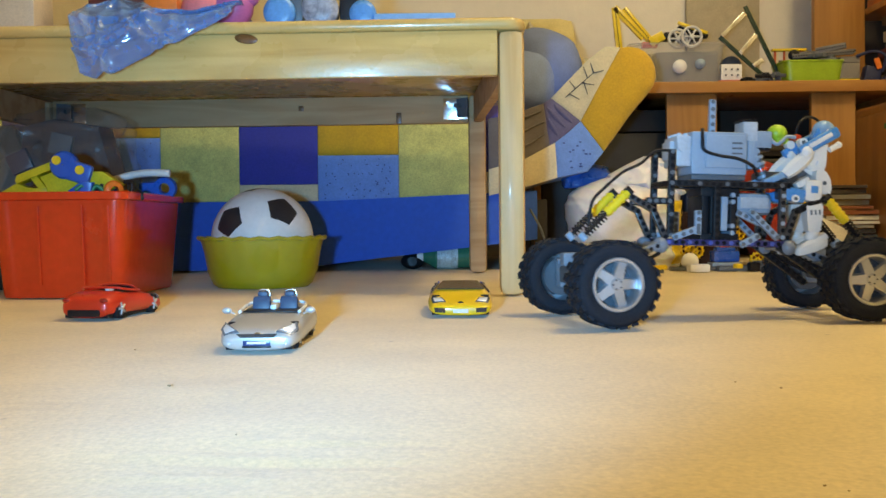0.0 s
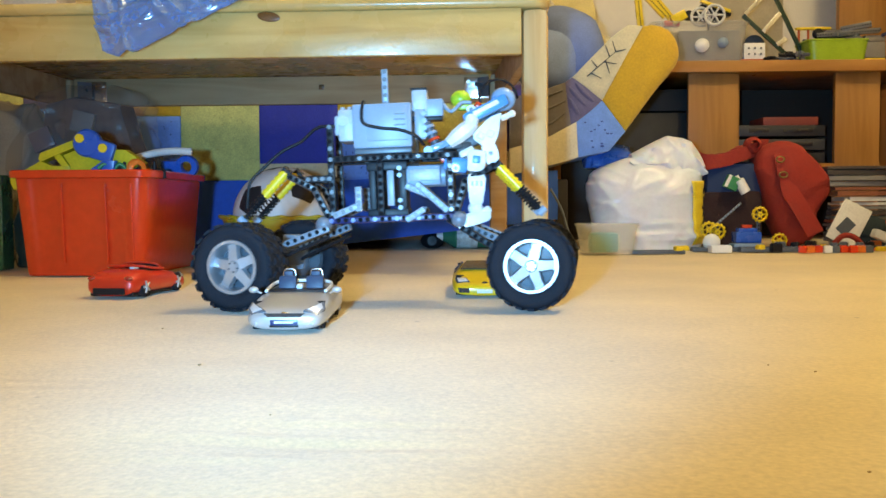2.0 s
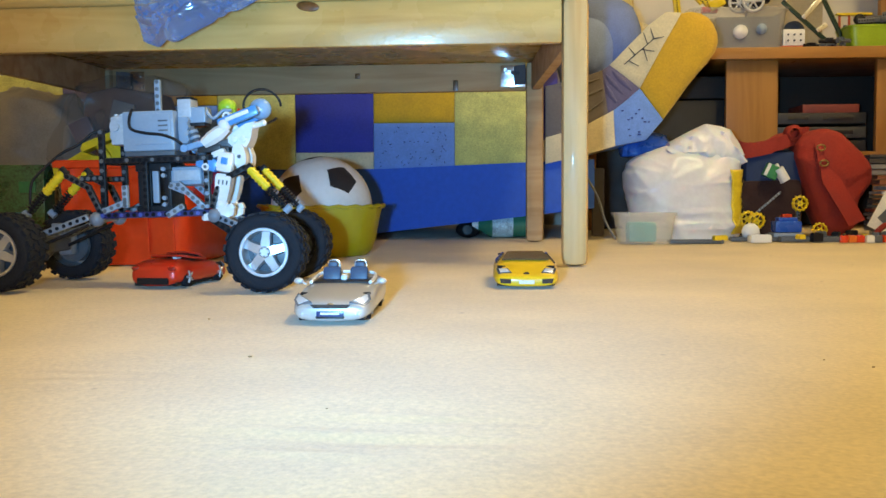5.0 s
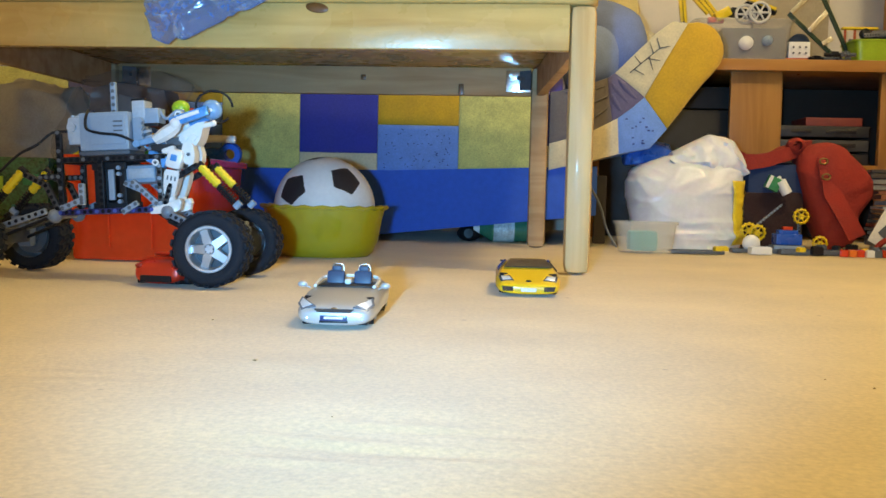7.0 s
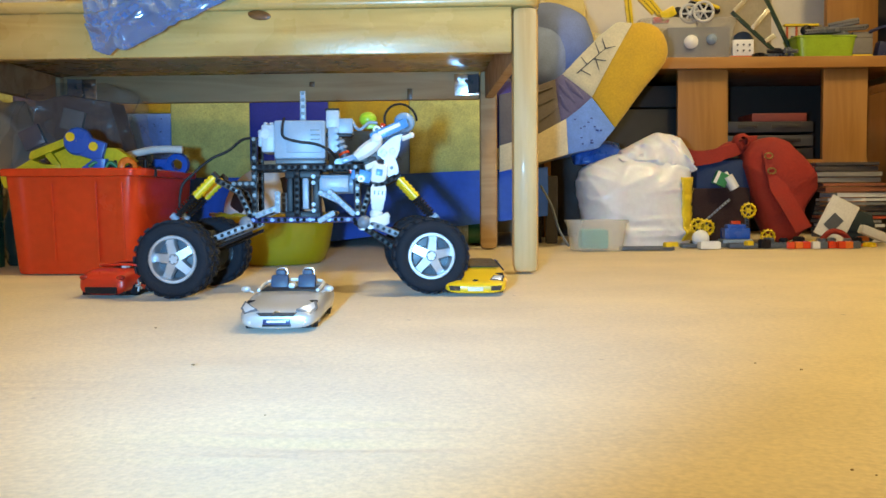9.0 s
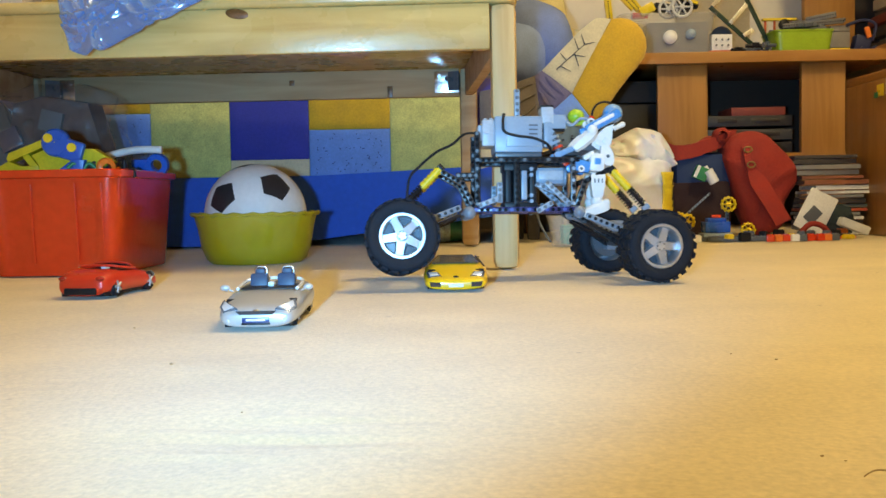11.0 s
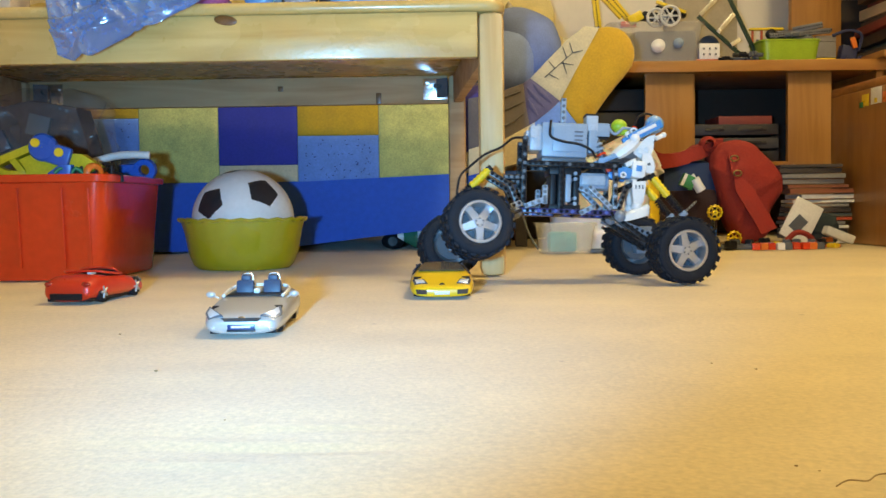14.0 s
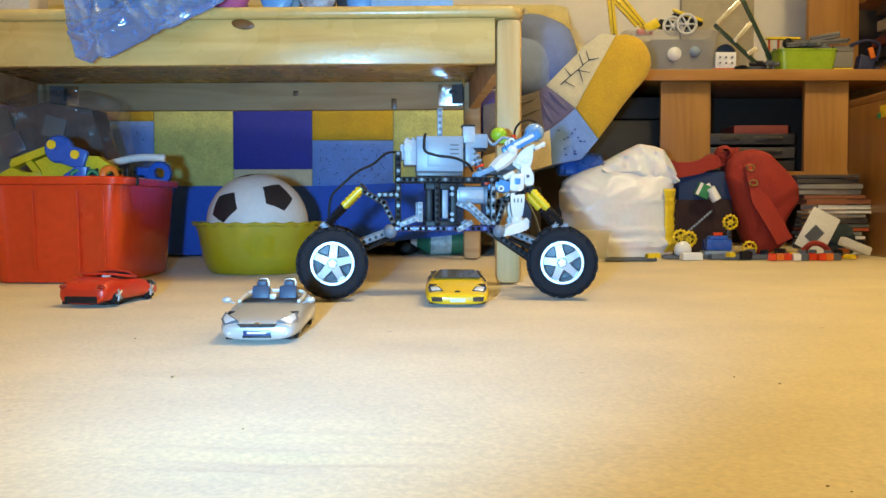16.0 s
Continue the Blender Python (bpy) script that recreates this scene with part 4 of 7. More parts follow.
# ---- motion of the truck ----
def motions():
    # t; body x, y, z, heading, pitch, roll; front axle x, y, lift of its near wheel, heading; rear axle x, y, heading; lean of the rider
    way = [
        (0, 0.318, 1.1566, -0.0033, 4.8, 1.8, -0.2, 0.1602, 1.1253, 0, 12, 0.4706, 1.1827, 2, -2.6),
        (0.5, 0.2283, 1.1293, 0.0044, 1.7, 2.5, 0.1, 0.0733, 1.1125, 0, 0, 0.3739, 1.1455, 8, 0.8),
        (1, 0.1014, 1.1069, 0.0005, -0.4, 2.6, 0.6, -0.0462, 1.0965, 0, 2, 0.2508, 1.1295, 9, -4.1),
        (1.5, 0.0069, 1.1335, 0.0068, -0.7, 2.5, -1.2, -0.1512, 1.1236, 0.0283, 7, 0.1707, 1.1484, 2.5, 0.8),
        (2, -0.0834, 1.1144, 0.0059, -0.6, -2, -0.1, -0.2255, 1.1246, 0, -14, 0.077, 1.1274, -7, 3.2),
        (2.5, -0.1828, 1.1354, 0.0023, -2.1, -3.8, -0.1, -0.3345, 1.1394, 0, -8, -0.03, 1.1366, -2, 5.1),
        (3, -0.234, 1.1327, 0.0022, -0.9, -0, -0.5, -0.3878, 1.1387, 0, -13, -0.0863, 1.1333, -2, 6.2),
        (3.5, -0.2818, 1.1479, 0.0035, -0.8, 0.9, -0.1, -0.4408, 1.1542, 0, -9, -0.1266, 1.1498, -5, 5.7),
        (4.3, -0.3746, 1.1903, 0.0012, -0.9, -0.3, -0, -0.5361, 1.1914, 0, -6.1, -0.2226, 1.1906, -1.8, 7.3),
        (5.2, -0.4524, 1.2342, -0.0014, -0.9, -1.8, 0.1, -0.6168, 1.2295, 0, -2.9, -0.3041, 1.2325, 1.8, 9),
        (6, -0.4702, 1.2526, -0.0037, -1, -3, 0.2, -0.6371, 1.2427, 0, 0, -0.3251, 1.2493, 5, 10.6),
        (6.5, -0.4218, 1.2546, -0.0009, 1.3, -0.7, -0.5, -0.5711, 1.2488, 0, -2, -0.2766, 1.2592, 8, 9.3),
        (7, -0.5175, 1.2709, -0.0021, -0.5, -3.4, 0.1, -0.6854, 1.2659, 0, -2, -0.3734, 1.2681, 1, 12),
        (7.5, -0.5119, 1.2726, -0.0003, 3, -1.2, -0.4, -0.6696, 1.2665, 0, -2, -0.3576, 1.2775, 4, 11.2),
        (8, -0.4022, 1.2614, 0.0003, 3.4, 0, -0.7, -0.5373, 1.2433, 0, -4, -0.2531, 1.2767, 8, 7.2),
        (8.8, -0.2362, 1.2751, -0, 4.3, 0, -0.9, -0.3757, 1.2509, 0, -1.1, -0.0841, 1.2911, 7.5, 4.9),
        (9.8, -0.085, 1.3035, -0.0004, 5.5, 0.1, -1.1, -0.2299, 1.2717, 0, 2.5, 0.0708, 1.3203, 6.9, 2),
        (10.5, 0.0249, 1.3199, -0.0007, 6.3, 0.1, -1.3, -0.1239, 1.2827, 0, 5, 0.1833, 1.3373, 6.5, 0),
        (11, 0.1128, 1.3485, 0.0033, 2.6, 0.8, -2.8, -0.055, 1.3028, 0.0193, 4, 0.2609, 1.3412, 12, 0),
        (11.5, 0.1979, 1.3545, 0.0078, 3.7, 2.8, -8.3, 0.03, 1.3122, 0.0429, 12, 0.3378, 1.3538, 11, 0),
        (12, 0.316, 1.3642, -0.0017, 7.6, 0.4, -2, 0.1504, 1.349, 0, 8, 0.467, 1.401, 9, 0),
        (12.5, 0.4203, 1.3835, -0.0038, 8.9, 0.3, -2.5, 0.2665, 1.362, 0, 12, 0.5768, 1.434, 12, 0),
        (13, 0.3872, 1.3852, -0.0038, 7.5, 0.5, -1.5, 0.2323, 1.3564, 0, 10, 0.539, 1.4236, 9.5, 0),
        (13.5, 0.2692, 1.3698, -0.0025, 6.2, 0.8, -1, 0.1121, 1.3517, 0, 5, 0.4094, 1.3983, 9, 0),
        (14, 0.1971, 1.4058, 0.0091, 0.8, 2.8, -4.3, 0.0499, 1.3683, 0.0416, 11, 0.3423, 1.4317, 10, 0),
        (14.2, 0.1474, 1.381, 0.0081, 3.2, 4.6, -1, 0.0016, 1.3547, 0.0423, 12, 0.3133, 1.408, 10, 0),
        (14.5, 0.087, 1.3493, -0.001, 7.1, 0.1, -2.7, -0.0725, 1.3155, 0, 4, 0.2344, 1.3605, 7, 0),
        (15, 0.0011, 1.376, 0.0017, 3.9, -0.1, 0.1, -0.1584, 1.3628, 0, 6, 0.1666, 1.3792, -5, 0),
        (15.5, 0.0008, 1.3774, 0.0011, 3.3, -0.3, 0.1, -0.1577, 1.3678, 0, 6, 0.1679, 1.3842, -6, 0),
        (16, 0.001, 1.376, 0, 3.4, -0, 0, -0.1559, 1.3667, 0, 6, 0.1694, 1.3853, -6, 0),
    ]

    def at(t):
        k = min(max(i for i in range(len(way)) if way[i][0] <= t + 1e-6), len(way) - 2)
        a, b = way[k], way[k + 1]
        p, n = way[max(k - 1, 0)], way[min(k + 2, len(way) - 1)]
        u = (t - a[0]) / (b[0] - a[0])
        h = u * u * (3 - 2 * u)
        out = []
        for c in range(1, len(a)):
            s1 = (b[c] - p[c]) / (b[0] - p[0]) * (b[0] - a[0])
            s2 = (n[c] - a[c]) / (n[0] - a[0]) * (b[0] - a[0])
            out.append(a[c] * (1 - h) + b[c] * h + s1 * u * (1 - u) ** 2 - s2 * u * u * (1 - u))
        return out
    hold = Matrix.Translation((0.148, 0, 0.222))
    rows, lean_rows, wrows, arows, spin, last = [], [], [[], [], [], []], [[], []], [0.0, 0.0], [None, None]
    for k in range(161):
        t = k / 10
        x, y, z, yaw, pitch, roll, fx, fy, lift, fyaw, bx, by, byaw, sway = at(t)
        body = pose(x, y, z, roll, pitch, yaw)
        back = body.inverted()
        rows.append((t, body))
        lean_rows.append((t, Matrix.Translation((-0.021, 0, -0.007 * min(1, max(0, sway / 4)))) @ hold @ Matrix.Rotation(radians(sway), 4, "Y") @ hold.inverted()))
        lift = max(lift, 0.0)
        for e, (ax, ay, near, head) in enumerate(((fx, fy, lift, fyaw), (bx, by, 0.0, byaw))):
            far = 0.12 * near
            lean = -math.degrees(math.atan2(near - far, 2 * HT))
            axle = pose(ax, ay, R + (near + far) / 2, lean, 0, head)
            arows[e].append((t, back @ axle))
            if last[e]:
                spin[e] += (Vector((ax, ay)) - last[e]).dot(Vector((math.cos(radians(head)), math.sin(radians(head))))) / R
            last[e] = Vector((ax, ay))
            for q, side in ((0, -1), (1, 1)):
                i = 2 * e + q
                turn = Matrix.Rotation(spin[e] + 0.3 * i, 4, "Y") @ Matrix.Rotation(math.pi * q, 4, "Z")
                wrows[i].append((t, back @ axle @ Matrix.Translation((0, side * HT, 0)) @ turn))
    walk(TRUCK, rows)
    for ob, r in zip(WHEELS + AXLES + [RIDER], wrows + arows + [lean_rows]):
        walk(ob, r)


# ---- sofa ----
def sofa():
    t = thing("sofa", "patchwork quilted sofa bed with blue base and raised arm", "sofa")
    yf = 2.42
    F = lambda n, c, b=0.35, v=0.12, s=22: mat(n, c, 0.92, var=v, scale=s, bump=b, bscale=420, sheen=0.2)
    OLIVE, NAVY, GOLD = F("olive_cotton", (0.60, 0.58, 0.19), v=0.22, s=30), F("navy_cotton", (0.035, 0.045, 0.34)), F("gold_cotton", (0.58, 0.35, 0.022))
    PERI, SAND, PLUM = F("periwinkle_cotton", (0.16, 0.30, 0.72)), F("sand_cotton", (0.62, 0.55, 0.38)), F("plum_grey_cotton", (0.13, 0.115, 0.21))
    GREYC = F("grey_cotton", (0.15, 0.135, 0.14))
    CREAM, BASE = F("cream_cotton", (0.62, 0.55, 0.36)), F("royal_blue_cotton", (0.03, 0.115, 0.60), 0.25, 0.08, 9)
    # seat block behind the patches and its blue base
    bm = bmesh.new()
    box(bm, (-0.62, yf + 0.43, 0.30), (1.52, 0.80, 0.26), bev=0.03)
    put("seat", bm, PLUM, t)
    bm = bmesh.new()
    n = 40
    rings = []
    for i in range(n + 1):
        x = -1.38 + 1.60 * i / n
        zt = 0.176 + 0.016 * (x + 0.3) / 0.4 if x > -0.3 else 0.176
        zb = 0.004 if x < -0.42 else 0.004 + 0.056 * (x + 0.42) / 0.50
        wv = 0.004 * noise.noise(V(x * 6, 1, 0))
        rings.append([V(x, yf - 0.004 + wv, zb), V(x, yf - 0.014 + wv, (zb + zt) / 2), V(x, yf - 0.006 + wv, zt), V(x, yf + 0.78, zt), V(x, yf + 0.78, zb)])
    loft(bm, rings)
    bmesh.ops.recalc_face_normals(bm, faces=bm.faces[:])
    put("base_skirt", bm, BASE, t, "royal blue cotton base cover")
    cols = [(-1.32, -1.12, [(0.17, 0.42, OLIVE)]), (-1.12, -0.92, [(0.17, 0.30, GOLD), (0.30, 0.42, PLUM)]), (-0.92, -0.722, [(0.17, 0.338, PERI), (0.338, 0.42, GOLD)]),
            (-0.722, -0.524, [(0.176, 0.42, OLIVE)]), (-0.524, -0.327, [(0.176, 0.218, SAND), (0.218, 0.42, NAVY)]),
            (-0.327, -0.124, [(0.172, 0.290, PERI), (0.290, 0.42, GOLD)]), (-0.124, 0.056, [(0.180, 0.42, OLIVE)]), (0.056, 0.13, [(0.188, 0.245, SAND), (0.245, 0.41, mat("violet_cotton", (0.07, 0.06, 0.30), 0.92, bump=0.3, bscale=420))])]
    for x0, x1, cells in cols:
        for z0, z1, m in cells:
            bm = bmesh.new()
            w, h = x1 - x0, z1 - z0
            poly = [(x0, z0), (x0 + w * 0.5, z0), (x1, z0), (x1, z0 + h * 0.5), (x1, z1), (x0 + w * 0.5, z1), (x0, z1), (x0, z0 + h * 0.5)]
            prism(bm, poly, yf, yf + 0.03, puff=0.004, bev=0.004)
            pt = put("quilt_patch", bm, m, t)
            if m in (PERI, OLIVE):
                rnd = random.Random(int(x0 * 1000) + 7)
                bm = bmesh.new()
                for k in range(56 if m is PERI else 26):
                    px, pz = x0 + w * rnd.uniform(0.08, 0.92), z0 + h * rnd.uniform(0.08, 0.92)
                    a, l = rnd.uniform(0, 6.28), rnd.uniform(0.0024, 0.006)
                    e = min(abs(px - x0), abs(x1 - px), abs(pz - z0), abs(z1 - pz))
                    k2 = 0.0065 if e > 0.02 else 0.0045
                    box(bm, (px, yf - k2 + 0.0015, pz), (l, 0.002, 0.0018), Matrix.Rotation(a, 4, "Y"))
                tagged(put("print", bm, F("navy_print", (0.03, 0.05, 0.25)) if m is PERI else F("olive_print", (0.50, 0.45, 0.11)), pt), kind="stuff")
    # raised arm, in padded patches
    ya = 2.40
    for poly, m in (
        ([(0.328, 0.367), (0.378, 0.460), (0.427, 0.547), (0.450, 0.550), (0.472, 0.546), (0.490, 0.536), (0.504, 0.519), (0.513, 0.497), (0.515, 0.475), (0.508, 0.451), (0.490, 0.427), (0.468, 0.402), (0.445, 0.373), (0.415, 0.331), (0.385, 0.291)], GOLD),
        ([(0.255, 0.424), (0.300, 0.470), (0.350, 0.520), (0.390, 0.550), (0.427, 0.547), (0.378, 0.460), (0.328, 0.367), (0.290, 0.398)], CREAM),
        ([(0.10, 0.375), (0.18, 0.392), (0.237, 0.412), (0.244, 0.355), (0.252, 0.308), (0.19, 0.275), (0.10, 0.250)], GREYC),
        ([(0.237, 0.412), (0.255, 0.424), (0.290, 0.398), (0.328, 0.367), (0.298, 0.340), (0.265, 0.315), (0.252, 0.308), (0.244, 0.355)], PLUM),
        ([(0.265, 0.315), (0.298, 0.340), (0.328, 0.367), (0.385, 0.291), (0.345, 0.243), (0.270, 0.228)], PERI),
        ([(0.10, 0.250), (0.19, 0.275), (0.265, 0.315), (0.270, 0.228), (0.20, 0.208), (0.10, 0.185)], SAND),
    ):
        bm = bmesh.new()
        prism(bm, poly, ya, ya + 0.42, puff=0.016 if m is GOLD else 0.004, bev=0.006 if m is GOLD else 0.0014)
        pt = put("arm_patch", bm, m, t)
        if m in (PLUM, GREYC):
            folds = [((0.246, 0.400), (0.262, 0.380), (0.288, 0.352)), ((0.262, 0.410), (0.280, 0.388), (0.308, 0.362)), ((0.247, 0.372), (0.258, 0.352), (0.272, 0.332))] if m is PLUM else [((0.135, 0.375), (0.175, 0.372), (0.232, 0.392)), ((0.14, 0.335), (0.185, 0.342), (0.238, 0.366)), ((0.15, 0.295), (0.20, 0.310), (0.240, 0.338))]
            for f in folds:
                pts = spline([(x, ya - 0.0035, z) for x, z in f], 8)
                bm = bmesh.new()
                rings = []
                for k, p in enumerate(pts):
                    w = 0.0065 * math.sin(math.pi * (k + 0.6) / (len(pts) + 0.2)) + 0.0006
                    rings.append([p + V(-0.7 * w, 0.002, -w), p + V(-0.2 * w, -0.45 * w, -0.3 * w), p + V(0.25 * w, -0.75 * w, 0.35 * w), p + V(0.7 * w, 0.002, w)])
                loft(bm, rings)
                bmesh.ops.recalc_face_normals(bm, faces=bm.faces[:])
                put("fold", bm, m, pt, split=1.4)
        if m is CREAM:
            bm = bmesh.new()
            yy = ya - 0.005
            for a, b in (((0.29, 0.425), (0.36, 0.485)), ((0.315, 0.447), (0.300, 0.465)), ((0.33, 0.46), (0.362, 0.455)), ((0.345, 0.472), (0.335, 0.500)), ((0.335, 0.464), (0.345, 0.432)), ((0.36, 0.485), (0.352, 0.510)), ((0.36, 0.485), (0.385, 0.490)), ((0.30, 0.433), (0.325, 0.420))):
                rod(bm, (a[0], yy, a[1]), (b[0], yy, b[1]), 0.0013, 0.0008, n=6)
            tagged(put("branch_print", bm, F("dark_print", (0.05, 0.05, 0.06)), pt), kind="stuff")
        if m is PERI:
            rnd = random.Random(3)
            bm = bmesh.new()
            for k in range(14):
                box(bm, (rnd.uniform(0.285, 0.350), ya - 0.0035, rnd.uniform(0.250, 0.325)), (0.005, 0.004, 0.003))
            tagged(put("print", bm, MATS["navy_print"], pt), kind="stuff")
    bm = bmesh.new()
    box(bm, (0.232, yf + 0.02, 0.09), (0.03, 0.02, 0.17), bev=0.004)
    box(bm, (0.20, yf + 0.35, 0.10), (0.02, 0.6, 0.19), bev=0.004)
    put("end_frame", bm, DARK, t)
    # sloping back cushion
    bm = bmesh.new()
    box(bm, (-0.45, 3.20, 0.58), (1.75, 0.16, 0.42), Matrix.Rotation(-0.3, 4, "X"), bev=0.06)
    put("back_cushion", bm, F("pale_yellow_cotton", (0.62, 0.52, 0.22)), t)
    return t


def pillows():
    for c, s, rz, m, lb in (((0.245, 2.70, 0.52), (0.11, 0.20, 0.125), 10, mat("grey_blue_cotton", (0.17, 0.23, 0.48), 0.9, bump=0.3, bscale=300), "grey blue round sofa cushion"),
                            ((0.215, 2.58, 0.475), (0.075, 0.12, 0.09), -10, mat("pale_blue_cotton", (0.22, 0.30, 0.58), 0.9, bump=0.3, bscale=300), "pale blue small sofa cushion")):
        bm = bmesh.new()
        orb(bm, (0, 0, 0), 1.0, u=28, v=18)
        for v in bm.verts:
            v.co = V(*[math.copysign(abs(a) ** 0.8, a) for a in v.co])
            v.co = V(v.co.x * s[0], v.co.y * s[1], v.co.z * s[2])
        crumple(bm, 0.008, 9, rz)
        tagged(put("cushion", bm, m, m=pose(*c, 0, 0, rz)), lb, "cushion")
    bm = bmesh.new()
    rings = []
    for i in range(25):
        u = i / 24
        x, z = 0.24 + 0.22 * u, 0.70 - 0.15 * u - 0.02 * math.sin(u * 5)
        rings.append([V(x, 2.86 + 0.02 * math.sin(u * 9), z - 0.10), V(x, 2.84, z), V(x + 0.01, 3.1, z + 0.04), V(x, 3.12, z - 0.10)])
    loft(bm, rings)
    crumple(bm, 0.012, 14, 4)
    bmesh.ops.recalc_face_normals(bm, faces=bm.faces[:])
    tagged(put("blanket", bm, mat("floral_yellow_cotton", (0.70, 0.60, 0.34), 0.9, var=0.3, scale=25, bump=0.4, bscale=200)), "pale yellow floral bed blanket", "blanket")


sofa()
pillows()


# ---- red crate and toys in it ----
def red_crate():
    t = thing("storage_crate", "red glossy plastic storage crate full of toys", "crate", pose(-0.628, 1.71, 0, 0, 0, -1))
    bm = bmesh.new()

    def ring(hx, hy, z, flute=0.0):
        out = []
        for k in range(96):
            a = 2 * math.pi * k / 96
            c, s = math.cos(a), math.sin(a)
            e = 0.16
            x, y = math.copysign(abs(c) ** e, c) * hx, math.copysign(abs(s) ** e, s) * hy
            if flute and abs(y) > hy * 0.97:
                q = abs(abs(x) / hx - 0.62)
                y -= math.copysign(flute * max(0, 1 - q / 0.16), y)
            out.append(V(x, y, z))
        return out
    z = 0.172
    loft(bm, [ring(0.095, 0.142, 0.006, 0.004), ring(0.098, 0.146, 0.0, 0.004), ring(0.100, 0.148, 0.006, 0.006), ring(0.112, 0.160, z - 0.014, 0.006), ring(0.113, 0.161, z - 0.0135), ring(0.119, 0.167, z - 0.012), ring(0.120, 0.168, z - 0.002), ring(0.118, 0.166, z),
              ring(0.111, 0.159, z), ring(0.110, 0.158, z - 0.004, 0.006), ring(0.097, 0.145, 0.010, 0.004)], True)
    bmesh.ops.recalc_face_normals(bm, faces=bm.faces[:])
    put("crate_shell", bm, REDP, t)
    for x in (-0.03, 0.045, 0.09):
        bm = bmesh.new()
        box(bm, (0, 0, 0), (0.004, 0.003, 0.13), bev=0.001)
        put("rib", bm, REDP, t, m=pose(x * 0.95, -0.1552, 0.085, 4.7, 0, 0))


def crate_toys():
    g = "toys in the crate"
    # yellow toy blaster: a long body with cut-outs and a blue grip disc
    t = thing("toy_blaster", "yellow plastic toy with blue grip lying in crate", "toy", pose(-0.647, 1.60, 0.178, 0, -11, 0), g)
    for nm, poly, y0, y1 in (
        ("rail", [(-0.060, 0.026), (-0.055, 0.034), (0.035, 0.050), (0.035, 0.038), (-0.058, 0.020)], -0.014, 0.012),
        ("body", [(-0.115, -0.004), (-0.113, 0.012), (-0.098, 0.014), (-0.094, 0.010), (-0.058, 0.022), (-0.040, 0.010), (-0.012, 0.004), (-0.012, -0.018), (-0.030, -0.016), (-0.045, -0.004), (-0.066, -0.004), (-0.078, -0.016), (-0.112, -0.016)], -0.012, 0.010),
        ("stock", [(-0.020, 0.024), (0.020, 0.032), (0.040, 0.022), (0.085, 0.012), (0.110, -0.014), (0.060, -0.030), (0.010, -0.022), (-0.014, -0.018), (-0.012, 0.006)], -0.010, 0.012),
        ("strut", [(-0.036, 0.026), (-0.024, 0.028), (-0.012, 0.004), (-0.022, 0.000)], -0.011, 0.010)):
        bm = bmesh.new()
        prism(bm, poly, y0, y1, bev=0.002)
        put(nm, bm, mat("toy_yellow", (0.62, 0.54, 0.02), 0.35), t)
    bm = bmesh.new()
    lathe(bm, [(0.001, -0.026), (0.020, -0.026), (0.023, -0.022), (0.023, -0.012), (0.001, -0.012)], 24, "y", (0.028, 0, 0.034))
    box(bm, (0.048, -0.019, 0.018), (0.045, 0.013, 0.034), Matrix.Rotation(0.5, 4, "Y"), 0, 0.006)
    put("grip", bm, BRICKBLUE, t, "blue round grip")
    for x, z in ((0.020, 0.043), (0.054, 0.020)):
        bm = bmesh.new()
        rod(bm, (x, -0.026, z), (x, -0.0285, z), 0.0075, n=14)
        put("knob", bm, YELLOW, t)
    bm = bmesh.new()
    tube(bm, spline([(0, 0, 0), (0.030, 0.004, 0.010), (0.062, 0.0, 0.015), (0.100, 0, 0.016)]), 0.007, 12)
    tagged(put("white_tube", bm, WHITE, m=pose(-0.606, 1.76, 0.201, 0, 3, 0)), "white plastic toy tube in crate", "toy", g)
    bm = bmesh.new()
    rings = [(0.010, -0.008), (0.020, -0.008), (0.022, 0.0), (0.020, 0.008), (0.010, 0.008), (0.010, -0.008)]
    lathe(bm, rings, 24, "y")
    box(bm, (-0.030, 0, 0.0), (0.034, 0.014, 0.022), None, 0, 0.004)
    tagged(put("blue_ring_handle", bm, BRICKBLUE, m=pose(-0.520, 1.78, 0.186, 10, 0, 0)), "blue plastic ring handle in crate", "toy", g)
    rnd = random.Random(5)
    for k in range(26):
        bm = bmesh.new()
        kind = k % 4
        if kind == 0:
            box(bm, (0, 0, 0), (0.05, 0.022, 0.018), None, 0, 0.004)
            for dx in (-0.016, 0, 0.016):
                rod(bm, (dx, 0, 0.008), (dx, 0, 0.013), 0.006, n=10)
        elif kind == 1:
            lathe(bm, [(0.006, -0.009), (0.020, -0.009), (0.024, 0), (0.020, 0.009), (0.006, 0.009)], 18, "y")
        elif kind == 2:
            rod(bm, (-0.03, 0, 0), (0.03, 0, 0), 0.008, 0.005, n=10)
            orb(bm, (0.03, 0, 0), 0.011)
        else:
            orb(bm, (0, 0, 0), 0.022, (1.2, 0.8, 0.6))
            box(bm, (0, 0, 0.008), (0.03, 0.012, 0.012), None, 0, 0.003)
        x, y = rnd.uniform(-0.70, -0.545), rnd.uniform(1.61, 1.82)
        c = rnd.choice([ORANGE, GREEN, BLACK, DGREY, REDP, BRICKBLUE, YELLOW, TAN])
        tagged(put("crate_toy", bm, c, m=pose(x, y, 0.150 + rnd.uniform(-0.01, 0.018), rnd.uniform(0, 180), rnd.uniform(-40, 40), rnd.uniform(0, 180))), "small mixed plastic toy piece in crate", "toy", g)
